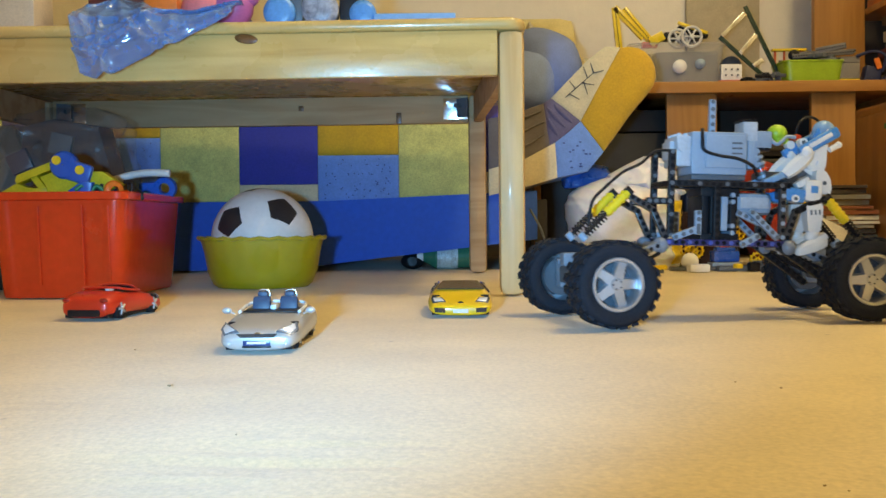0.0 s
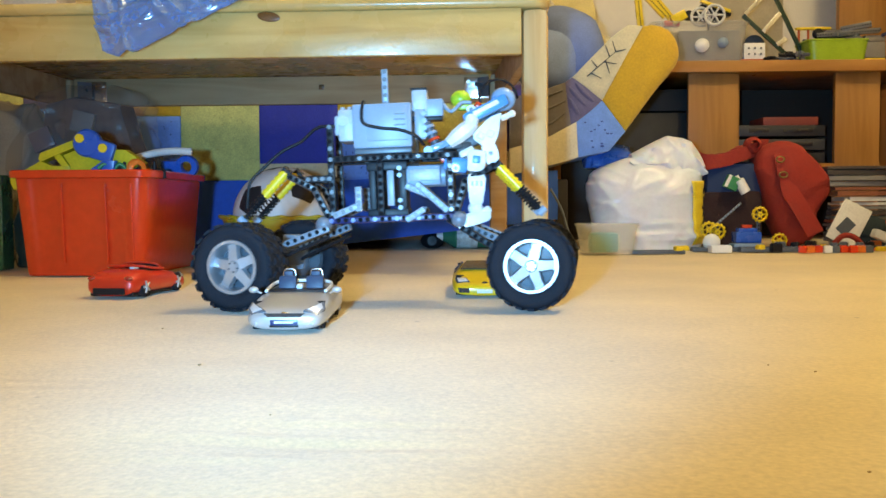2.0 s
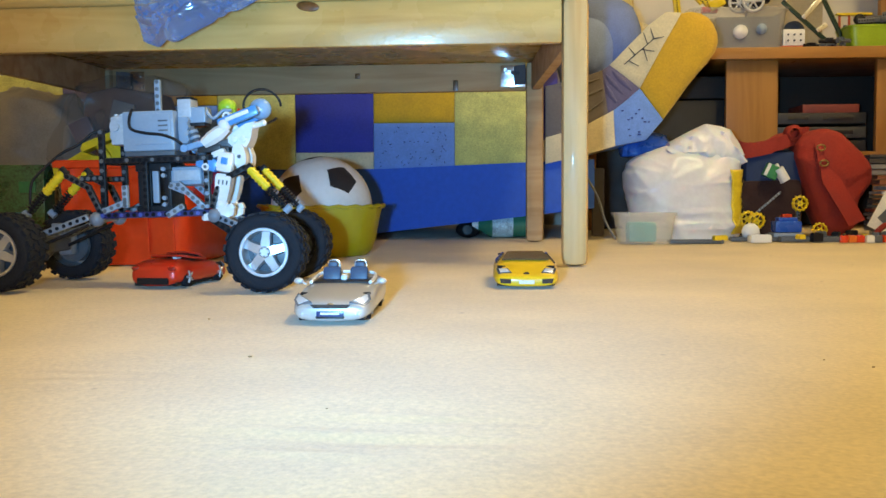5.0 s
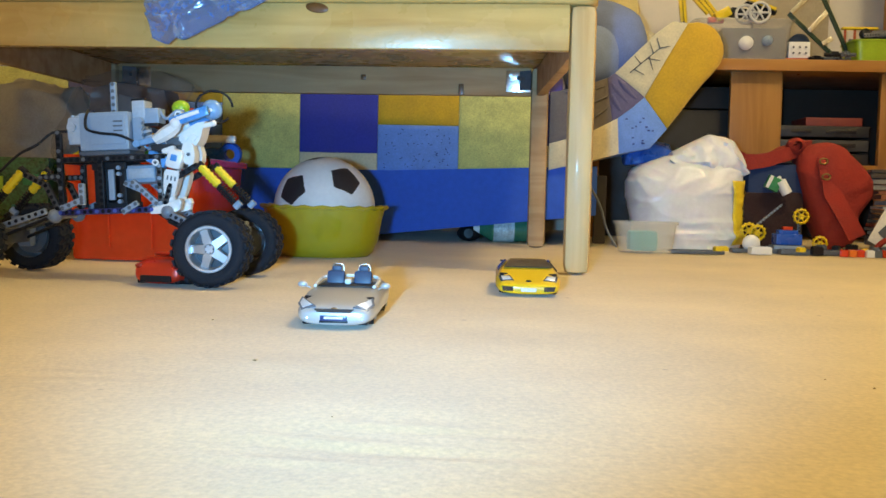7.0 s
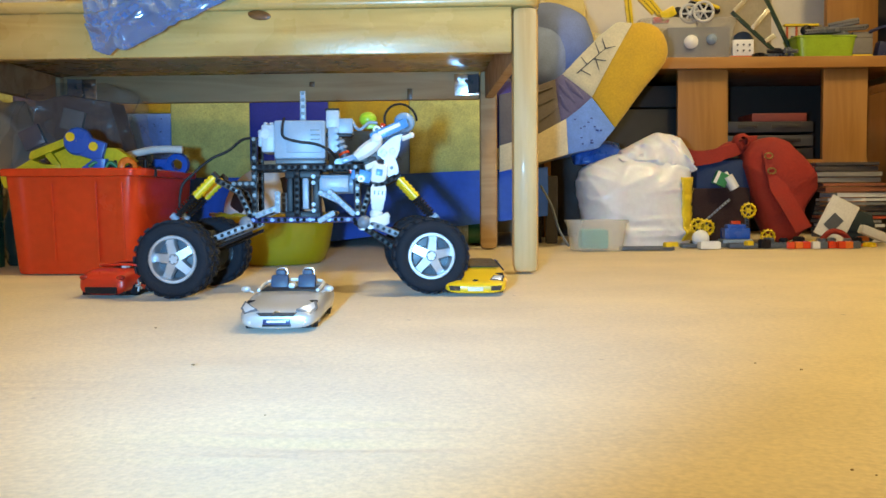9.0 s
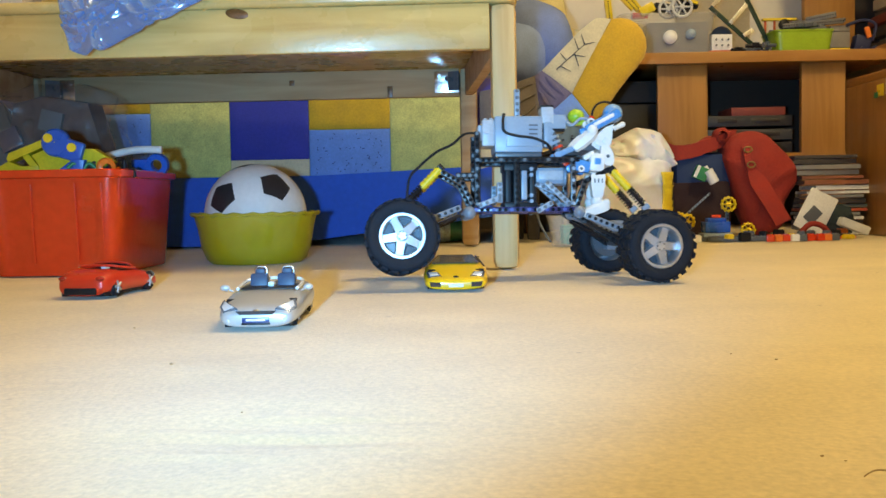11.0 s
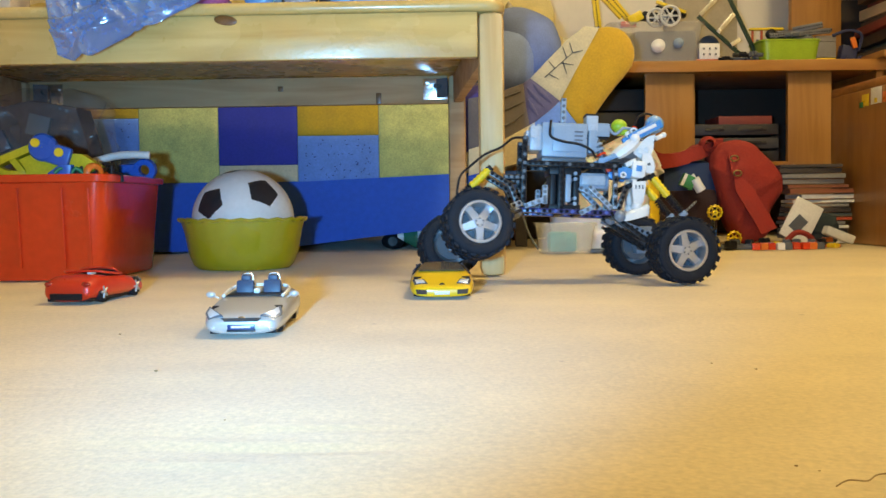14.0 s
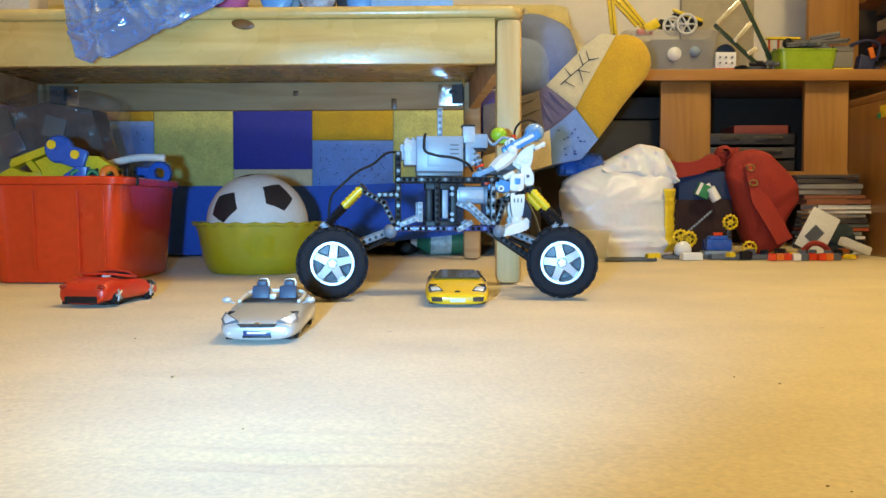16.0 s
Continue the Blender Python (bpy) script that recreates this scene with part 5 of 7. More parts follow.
    for k, (x, c) in enumerate(((-0.600, BRICKBLUE), (-0.618, ORANGE), (-0.585, GREEN), (-0.560, BLACK), (-0.545, ORANGE), (-0.520, BLACK))):
        bm = bmesh.new()
        if k % 3 == 0:
            prism(bm, [(-0.024, -0.006), (-0.016, 0.009), (0.010, 0.012), (0.026, 0.002), (0.016, -0.010)], -0.006, 0.006, bev=0.002)
        elif k % 3 == 1:
            lathe(bm, [(0.007, -0.005), (0.015, -0.005), (0.017, 0), (0.015, 0.005), (0.007, 0.005), (0.007, -0.005)], 18, "y")
        else:
            tube(bm, spline([(-0.022, 0, 0), (-0.011, 0, 0.008), (0, 0, -0.002), (0.011, 0, 0.008), (0.022, 0, 0)]), 0.0035, 7)
        tagged(put("crate_toy", bm, c, m=pose(x, 1.580 + 0.02 * (k % 2), 0.174, 0, 14 * (k - 2), 10 * k)), "small mixed plastic toy piece in crate", "toy", g)
    # plain dark slab added under the toys for the shade deep in the crate
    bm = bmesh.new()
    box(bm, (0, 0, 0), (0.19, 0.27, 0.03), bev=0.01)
    tagged(put("dark_filler", bm, DARK, m=pose(-0.628, 1.71, 0.125)), "dark filler slab for the shade under the toys in crate", "toys", kind="stuff")


red_crate()
crate_toys()


# ---- bowl and ball ----
def bowl_and_ball():
    bm = bmesh.new()
    rings = []
    n = 88
    prof = [(0.001, 0.004), (0.076, 0.004), (0.084, 0.0), (0.093, 0.008), (0.102, 0.03), (0.108, 0.065), (0.113, 0.088), (0.119, 0.089), (0.1205, 0.092), (0.118, 0.095), (0.110, 0.094), (0.105, 0.065), (0.098, 0.03), (0.086, 0.008), (0.001, 0.008)]
    for r, h in prof:
        ring = []
        for k in range(n):
            a = 2 * math.pi * k / n
            wav = 0.0018 * math.cos(22 * a) if r > 0.108 else 0
            ring.append(V((r + wav) * math.cos(a), (r + wav) * math.sin(a), h + (wav * 0.8 if r > 0.108 else 0)))
        rings.append(ring)
    loft(bm, rings, True)
    bmesh.ops.recalc_face_normals(bm, faces=bm.faces[:])
    m = mat("yellow_translucent_plastic", (0.64, 0.54, 0.014), 0.35, var=0.05, scale=6, alpha=0.56)
    m.node_tree.nodes["Principled BSDF"].inputs["Subsurface Weight"].default_value = 0.25
    m.node_tree.nodes["Principled BSDF"].inputs["Subsurface Radius"].default_value = (0.03, 0.025, 0.005)
    tagged(put("plastic_bowl", bm, m, m=pose(-0.350, 1.825, 0)), "yellow translucent plastic bowl holding a football", "bowl")
    # football: panels of a truncated icosahedron
    phi = (1 + 5 ** 0.5) / 2
    ico = [V(*p).normalized() for p in ((0, 1, phi), (0, -1, phi), (0, 1, -phi), (0, -1, -phi), (1, phi, 0), (-1, phi, 0), (1, -phi, 0), (-1, -phi, 0), (phi, 0, 1), (-phi, 0, 1), (phi, 0, -1), (-phi, 0, -1))]
    bm = bmesh.new()
    bmesh.ops.create_icosphere(bm, subdivisions=7, radius=1.0)
    r = 0.095
    d1, d2 = V(-0.50, -0.79, 0.36).normalized(), V(0.48, -0.67, 0.57).normalized()

    def basis(a, b):
        y = (b - a * a.dot(b)).normalized()
        return Matrix((a, y, a.cross(y))).transposed()
    turn = basis(d1, d2) @ basis(ico[0], ico[1]).transposed()
    for f in bm.faces:
        c = f.calc_center_median().normalized()
        best = max((turn @ q for q in ico), key=lambda q: c.dot(q))
        near = sorted((turn @ q for q in ico), key=lambda q: -c.dot(q))[1:2]
        e = (near[0] - best * near[0].dot(best)).normalized()
        x, y = c.dot(best), c.dot(e)
        f.material_index = 1 if y / x < 0.28 else 0
    for v in bm.verts:
        v.co = v.co.normalized() * r
    tagged(put("football", bm, [mat("white_leather", (0.74, 0.75, 0.76), 0.55, var=0.05, scale=12, bump=0.15, bscale=500), mat("black_leather", (0.02, 0.02, 0.024), 0.5, bump=0.15, bscale=500)], m=pose(-0.350, 1.825, 0.0905)), "white football with black pentagons in bowl", "ball")


bowl_and_ball()


# ---- bags ----
def blob(rx, ry, h, seed, amp, scale, top=0.8, n=56, k=40):
    """A slumped sack: wide foot, sagging sides, gathered top."""
    bm = bmesh.new()
    rings = []
    for j in range(k + 1):
        u = j / k
        w = (1 - 0.10 * math.exp(-u * 14)) * (1 - (u ** 3) * (1 - top)) * (1.0 + 0.06 * math.sin(u * 3))
        if u > 0.93:
            w *= 1 - (u - 0.93) * 7
        ring = []
        for i in range(n):
            a = 2 * math.pi * i / n
            e = 0.62
            c, s = math.cos(a), math.sin(a)
            x, y = math.copysign(abs(c) ** e, c) * rx * w, math.copysign(abs(s) ** e, s) * ry * w
            ring.append(V(x, y, h * u))
        rings.append(ring)
    loft(bm, rings, True)
    for v in bm.verts:
        z = v.co.z
        p = v.co * scale + V(seed, seed * 2, 0)
        q = Vector(noise.noise_vector(p)) * amp + Vector(noise.noise_vector(p * 2.3)) * amp * 0.6
        ridge = abs(noise.noise(V(p.x * 1.7, p.y * 1.7, p.z * 0.6))) * amp * 1.2
        v.co += q * min(1, z / h * 4 + 0.1)
        v.co -= V(v.co.x, v.co.y, 0).normalized() * ridge
        v.co.z = max(v.co.z, 0.001)
    bmesh.ops.recalc_face_normals(bm, faces=bm.faces[:])
    return bm


def bags():
    film = mat("white_bag_film", (0.70, 0.71, 0.77), 0.34, var=0.05, scale=10, bump=0.2, bscale=60)
    b = film.node_tree.nodes["Principled BSDF"]
    b.inputs["Subsurface Weight"].default_value = 0.2
    t = thing("carrier_bag", "stuffed white plastic carrier bag with yellow stripe on floor", "bag", pose(0.445, 2.45, 0))
    rnd = random.Random(23)
    creases = [(rnd.uniform(-1.2, 1.2), rnd.uniform(0.0, 1.0), rnd.uniform(0.05, 0.95), rnd.uniform(0.002, 0.0055), rnd.uniform(0.02, 0.06), rnd.uniform(0.10, 0.30)) for k in range(34)]
    creases += [(rnd.uniform(-0.15, 0.15), rnd.uniform(0.2, 0.8), rnd.uniform(0.04, 0.26), rnd.uniform(0.003, 0.006), rnd.uniform(0.02, 0.03), 0.42) for k in range(5)]

    def fold(u, w):
        """Sharp creases: each a short ridge through one point at one slant."""
        s = 0.0
        for ang, cu, cw, amp, wd, ln in creases:
            du, dw = u - cu, w - cw
            d = abs(-du * math.sin(ang) + dw * math.cos(ang))
            e = abs(du * math.cos(ang) + dw * math.sin(ang))
            if d < wd and e < ln:
                s += amp * (1 - d / wd) * (1 - (e / ln) ** 2)
        return s

    def side(z, table):
        for (z0, x0), (z1, x1) in zip(table, table[1:]):
            if z <= z1:
                return x0 + (x1 - x0) * (z - z0) / (z1 - z0)
        return table[-1][1]
    left = [(0, -0.118), (0.02, -0.130), (0.075, -0.138), (0.13, -0.147), (0.163, -0.148), (0.197, -0.128), (0.214, -0.090), (0.228, -0.040)]
    right = [(0, 0.128), (0.02, 0.137), (0.09, 0.138), (0.155, 0.138), (0.205, 0.130), (0.22, 0.105), (0.228, 0.06)]
    bm = bmesh.new()
    rings = []
    n, K = 120, 70
    for j in range(K + 1):
        z = 0.228 * math.sin(math.pi / 2 * j / K) ** 0.9
        x0, x1 = side(z, left), side(z, right)
        dp = 0.095 * (1 - 0.75 * (z / 0.228) ** 5)
        ring = []
        for i in range(n):
            a = 2 * math.pi * i / n
            cc, ss = math.cos(a), math.sin(a)
            x, y = math.copysign(abs(cc) ** 0.7, cc), math.copysign(abs(ss) ** 0.75, ss)
            px = (x0 + x1) / 2 + x * (x1 - x0) / 2
            f = fold((px + 0.15) / 0.30, z / 0.24)
            ring.append(V(px + cc * f * 0.6, y * dp + ss * f, max(0.001, z + f * 0.25)))
        rings.append(ring)
    loft(bm, rings)
    for v in bm.verts:
        v.co += Vector(noise.noise_vector(v.co * 17 + V(4, 1, 2))) * 0.0055 * min(1, v.co.z * 30)
        v.co.z = max(0.001, v.co.z)
    bmesh.ops.recalc_face_normals(bm, faces=bm.faces[:])
    put("bag_body", bm, film, t, split=0.9)
    # gathered top with its handle loop
    bm = bmesh.new()
    tops = [(-0.045, 0.236), (-0.014, 0.250), (0.020, 0.266), (0.055, 0.283), (0.085, 0.278), (0.107, 0.268), (0.124, 0.241), (0.137, 0.206)]
    rings = []
    for i in range(49):
        u = i / 48
        x = -0.045 + 0.182 * u
        zt = side(x, tops)
        zl = 0.200 - 0.02 * u
        ring = []
        for k in range(24):
            a = 2 * math.pi * k / 24
            w = (1 - math.cos(a)) / 2
            f = 1.8 * fold(0.3 + u * 0.7, w * 0.9 + 0.05) + 0.008 * abs(math.sin(u * 13 + w * 4))
            yy = (-0.045 if a < math.pi else 0.035) * (0.25 + abs(math.sin(a))) * (1 - 0.5 * w)
            ring.append(V(x + 0.006 * math.sin(w * 9 + u * 5), yy - (f if a < math.pi else 0), zl + (zt - zl) * w))
        rings.append(ring)
    loft(bm, rings)
    bmesh.ops.recalc_face_normals(bm, faces=bm.faces[:])
    put("handle", bm, film, t, "gathered crumpled bag handle", split=0.9)
    # yellow stripe printed down the bag's side
    bm = bmesh.new()
    rows = []
    for j in range(27):
        z = 0.012 + 0.156 * j / 26
        x1, x0 = side(z, right), side(z, left)
        row = []
        for a in [radians(-52 + 44 * k / 8) for k in range(9)]:
            cc, ss = math.cos(a), math.sin(a)
            px = (x0 + x1) / 2 + math.copysign(abs(cc) ** 0.7, cc) * (x1 - x0) / 2
            f = fold((px + 0.15) / 0.30, z / 0.24)
            p = V(px + cc * f * 0.6, -abs(ss) ** 0.75 * 0.095 + ss * f, z + f * 0.25)
            p += Vector(noise.noise_vector(p * 17 + V(4, 1, 2))) * 0.0055 * min(1, p.z * 30)
            row.append(bm.verts.new(p + V(cc, ss, 0) * 0.0025))
        rows.append(row)
    for r0, r1 in zip(rows, rows[1:]):
        for k in range(8):
            bm.faces.new((r0[k], r0[k + 1], r1[k + 1], r1[k]))
    marks = [[r[4].co.copy(), r[5].co.copy()] for r in rows]
    st = put("stripe", bm, mat("yellow_print_film", (0.75, 0.56, 0.03), 0.35), t, "yellow printed stripe")
    sol = st.modifiers.new("skin", "SOLIDIFY")
    sol.thickness = 0.001
    for j in range(6, 22, 3):
        bm = bmesh.new()
        p, q = marks[j][0], marks[j + 2][1]
        rod(bm, p + V(0.001, -0.003, 0), q + V(0.001, -0.003, 0), 0.0014, n=6)
        put("print_mark", bm, BLACK, t)
    bm = blob(0.075, 0.06, 0.060, 7, 0.014, 20, 0.5, 40, 20)
    tagged(put("blue_bag", bm, mat("blue_bag_film", (0.05, 0.16, 0.55), 0.3, bump=0.5, bscale=70), m=pose(0.375, 2.56, 0.205), split=1.2), "crumpled blue plastic bag behind carrier bag", "bag")
    # open dark pouch and red bag with strap
    t = thing("red_shoulder_bag", "red canvas shoulder bag with buckle strap on floor", "bag", pose(0.832, 2.53, 0, 0, 0, 0))
    cloth = mat("red_canvas", (0.30, 0.024, 0.013), 0.85, var=0.12, scale=18, bump=0.5, bscale=300)
    outline = [(-0.105, 0.198), (-0.095, 0.236), (-0.070, 0.262), (-0.028, 0.272), (0.010, 0.262), (0.038, 0.233), (0.062, 0.205), (0.083, 0.176), (0.087, 0.140), (0.066, 0.109), (0.050, 0.077), (0.058, 0.041), (0.030, 0.008), (-0.018, 0.006), (-0.046, 0.045), (-0.076, 0.127)]
    loop = [V(p.x, 0, p.z) for p in spline([(x, 0, z) for x, z in outline + outline[:1]], 5)][:-1]
    mid = V(-0.008, 0, 0.15)
    bm = bmesh.new()
    rings = []
    for k, y in ((0.30, 0.065), (0.85, 0.06), (1.0, 0.035), (1.0, -0.020), (0.985, -0.038), (0.93, -0.052), (0.82, -0.062), (0.66, -0.068), (0.48, -0.071), (0.30, -0.073), (0.12, -0.073), (0.02, -0.073)):
        rings.append([mid + (p - mid) * k + V(0, y, 0) for p in loop])
    loft(bm, rings)
    for v in bm.verts:
        p = v.co
        s = 0.0
        for cx, cz, ang, amp in ((-0.060, 0.15, 1.2, 0.014), (0.03, 0.20, -0.9, 0.010), (0.055, 0.14, 0.5, 0.010), (-0.02, 0.06, 1.0, 0.012), (-0.03, 0.225, 0.3, 0.008), (-0.075, 0.20, 1.5, 0.008)):
            d = abs(-(p.x - cx) * math.sin(ang) + (p.z - cz) * math.cos(ang))
            e = abs((p.x - cx) * math.cos(ang) + (p.z - cz) * math.sin(ang))
            s += amp * max(0, 1 - d / 0.022) * max(0, 1 - e / 0.09)
        if p.y < 0:
            p.y += s - 0.004
        v.co += Vector(noise.noise_vector(p * 14)) * 0.005
        v.co.z = max(0.001, v.co.z)
    bmesh.ops.recalc_face_normals(bm, faces=bm.faces[:])
    put("bag_body", bm, cloth, t, split=1.0)
    bm = bmesh.new()
    pts = spline([(-0.058, -0.072, 0.235), (-0.054, -0.078, 0.205), (-0.046, -0.082, 0.172), (-0.008, -0.086, 0.108), (0.036, -0.084, 0.036)], 6)
    rings = []
    for k, p in enumerate(pts):
        w = 0.008 if k < 12 else min(0.019, 0.008 + 0.004 * (k - 12))
        rings.append([p + V(-w, 0, -w * 0.45), p + V(w, 0, w * 0.45), p + V(w, 0.005, w * 0.45), p + V(-w, 0.005, -w * 0.45)])
    loft(bm, rings)
    bmesh.ops.recalc_face_normals(bm, faces=bm.faces[:])
    put("strap", bm, mat("red_webbing", (0.36, 0.030, 0.015), 0.8, bump=0.4, bscale=400), t, "red webbing strap")
    for x, z in ((-0.055, 0.222), (-0.047, 0.184)):
        bm = bmesh.new()
        tube(bm, [(x + 0.010 * math.cos(a), -0.086, z + 0.007 * math.sin(a)) for a in [2 * math.pi * k / 12 for k in range(13)]], 0.0022, 6)
        put("buckle", bm, mat("aged_brass", (0.30, 0.22, 0.08), 0.35, 0.9), t)
    t = thing("open_pouch", "dark open bag holding bottles with red flap", "bag", pose(0.672, 2.56, 0))
    bm = bmesh.new()
    box(bm, (0, 0, 0.075), (0.165, 0.13, 0.15), bev=0.03)
    crumple(bm, 0.006, 14, 2)
    put("bag_body", bm, mat("black_maroon_cloth", (0.030, 0.012, 0.012), 0.9, bump=0.4, bscale=200), t)
    bm = bmesh.new()
    pts = spline([(-0.11, -0.03, 0.245), (-0.06, -0.05, 0.222), (-0.01, -0.05, 0.228), (0.05, -0.04, 0.247), (0.10, -0.02, 0.262)], 6)
    rings = [[p + V(0, -0.012, -0.020), p + V(0, -0.012, 0.016), p + V(0, 0.06, 0.020), p + V(0, 0.06, -0.020)] for p in pts]
    loft(bm, rings)
    crumple(bm, 0.006, 20, 1)
    bmesh.ops.recalc_face_normals(bm, faces=bm.faces[:])
    put("flap", bm, cloth, t, "red canvas flap")
    bm = bmesh.new()
    lathe(bm, [(0.012, -0.02), (0.021, -0.012), (0.021, 0.012), (0.012, 0.02), (0.012, -0.02)], 20, "y")
    put("rolled_strap", bm, cloth, t, m=pose(0.058, -0.04, 0.262))
    bm = bmesh.new()
    box(bm, (0, 0.02, 0.03), (0.15, 0.08, 0.16), bev=0.03)
    put("lining", bm, mat("dark_blue_cloth", (0.02, 0.04, 0.11), 0.9), t, m=pose(0.01, -0.035, 0.11))
    for c, a, m, lb in (((0.665, 2.475, 0.165), 25, GREEN, "green and white carton in open bag"), ((0.690, 2.472, 0.158), -30, WHITE, "white plastic bottle in open bag")):
        bm = bmesh.new()
        if m is GREEN:
            box(bm, (0, 0, 0), (0.034, 0.02, 0.034), None, 0, 0.002)
            box(bm, (-0.012, -0.0108, 0), (0.008, 0.002, 0.032), None, 1)
            tagged(put("small_carton", bm, [GREEN, PAPER], m=pose(*c, 0, a, 0)), lb, "carton")
        else:
            rod(bm, (0, 0, -0.02), (0, 0, 0.016), 0.013, n=14)
            rod(bm, (0, 0, 0.016), (0, 0, 0.028), 0.006, n=12)
            tagged(put("small_bottle", bm, WHITE, m=pose(*c, 0, a, 0)), lb, "bottle")
    # clear bag of small boxes behind the crate
    t = thing("clear_bag", "crumpled clear plastic bag of small cartons behind crate", "bag", pose(-0.79, 2.03, 0))
    clear = mat("clear_film", (0.34, 0.30, 0.29), 0.14, bump=0.6, bscale=50, alpha=0.15)
    put("bag_film", blob(0.150, 0.085, 0.355, 11, 0.030, 12, 0.80), clear, t, split=1.2)
    for x, y, z, s, a, m in ((-0.07, -0.03, 0.09, (0.10, 0.05, 0.16), 5, TAN), (-0.085, -0.056, 0.250, (0.045, 0.012, 0.042), -24, mat("lilac_card", (0.17, 0.15, 0.19), 0.6)), (0.000, -0.056, 0.285, (0.045, 0.012, 0.042), 14, mat("pale_card", (0.19, 0.20, 0.21), 0.6))):
        bm = bmesh.new()
        box(bm, (0, 0, 0), s, bev=0.002)
        put("carton", bm, m, t, m=pose(x, y, z, 0, a, 0))
    bm = bmesh.new()
    prism(bm, [(-0.100, 0.002), (-0.095, 0.200), (-0.080, 0.325), (-0.020, 0.338), (0.075, 0.322), (0.105, 0.215), (0.110, 0.002)], -0.05, 0.03, bev=0.004)
    crumple(bm, 0.004, 16, 3)
    put("brown_carton", bm, mat("brown_carton", (0.13, 0.095, 0.085), 0.7, var=0.3, scale=12), t, "brown printed carton")
    bm = blob(0.15, 0.10, 0.35, 21, 0.022, 9, 0.6)
    tagged(put("pale_sack", bm, mat("pale_sack_film", (0.34, 0.32, 0.28), 0.4, bump=0.6, bscale=40), m=pose(-1.04, 2.10, 0), split=1.2), "pale translucent plastic sack under table", "bag")
    # green picture box beside the crate
    t = thing("picture_box", "green picture puzzle box wrapped in clear film", "box", pose(-0.905, 1.72, 0, 0, 0, 4))
    bm = bmesh.new()
    box(bm, (0, 0, 0.085), (0.15, 0.05, 0.17), bev=0.003)
    put("carton", bm, mat("green_print", (0.035, 0.13, 0.05), 0.3, var=0.8, scale=22, coat=0.6), t)
    for x, z, w, h, m in ((-0.03, 0.12, 0.05, 0.03, LIME), (0.03, 0.06, 0.04, 0.05, mat("teal_print", (0.02, 0.16, 0.17), 0.4)), (-0.02, 0.04, 0.03, 0.03, TAN), (0.045, 0.13, 0.03, 0.02, GREEN)):
        bm = bmesh.new()
        box(bm, (x, -0.0262, z), (w, 0.002, h), bev=0.0005)
        put("print", bm, m, t)
    bm = blob(0.045, 0.05, 0.165, 31, 0.010, 18, 0.8, 36, 24)
    tagged(put("dark_film_bag", bm, mat("dark_green_film", (0.03, 0.055, 0.05), 0.15, bump=0.6, bscale=60), m=pose(-0.80, 1.80, 0), split=1.2), "dark glossy plastic bag beside red crate", "bag")


bags()


def table_bag():
    """Clear blue bag hanging in a point over the table's front edge."""
    bm = bmesh.new()
    nu, nv = 90, 80
    rnd = random.Random(17)
    creases = [(rnd.uniform(0, 3.14), rnd.uniform(-0.3, 1.1), rnd.uniform(0.003, 0.011), rnd.uniform(0.02, 0.07)) for k in range(22)]
    g = []
    for i in range(nu + 1):
        u = i / nu
        x = -0.588 + 0.25 * u
        drop = 0.108 * (1 - u) ** 0.85 if u > 0.10 else 0.108 * (0.82 + 0.12 * u / 0.10)
        row = []
        for j in range(nv + 1):
            s = j / nv * (0.10 + drop)
            if s < 0.10:
                p = V(x + 0.02 * (1 - s / 0.1), 1.61 - s * 1.0 + 0.012, 0.448 + 0.030 * math.sin(math.pi * s / 0.1) * (0.5 + 0.5 * math.sin(u * 7)))
            else:
                q = s - 0.10
                p = V(x + q * 0.25, 1.515 - 0.004 - 0.012 * math.sin(min(q * 30, 1.5)), 0.444 - q)
            w = j / nv
            fold = 0.0
            for a, o, amp, wd in creases:
                d = abs(u * math.cos(a) + w * math.sin(a) - o)
                fold += amp * max(0.0, 1 - d / wd) ** 1.5
            p += V(0, -fold, fold * 0.3) + Vector(noise.noise_vector(V(u * 4, w * 4, 3))) * 0.004
            p.y = min(p.y, 1.507) if p.z < 0.443 else p.y
            p.z = max(p.z, 0.443) if p.y > 1.512 else p.z
            row.append(bm.verts.new(p))
        g.append(row)
    for i in range(nu):
        for j in range(nv):
            bm.faces.new((g[i][j], g[i + 1][j], g[i + 1][j + 1], g[i][j + 1]))
    m = mat("blue_film", (0.15, 0.32, 0.68), 0.08, var=0.2, scale=9, bump=0.10, bscale=45, alpha=0.50, coat=1.0)
    edge = [row[-1].co.copy() for row in g]
    t = thing("plastic_film_bag", "crumpled clear blue plastic bag draped over table edge", "bag")
    ob = put("bag_film", bm, m, t, split=1.5)
    bm = bmesh.new()
    tube(bm, [p + V(0, -0.001, 0) for p in edge[::2]], 0.0016, 6)
    put("rolled_hem", bm, m, t)
    sol = ob.modifiers.new("skin", "SOLIDIFY")
    sol.thickness = 0.0006


table_bag()


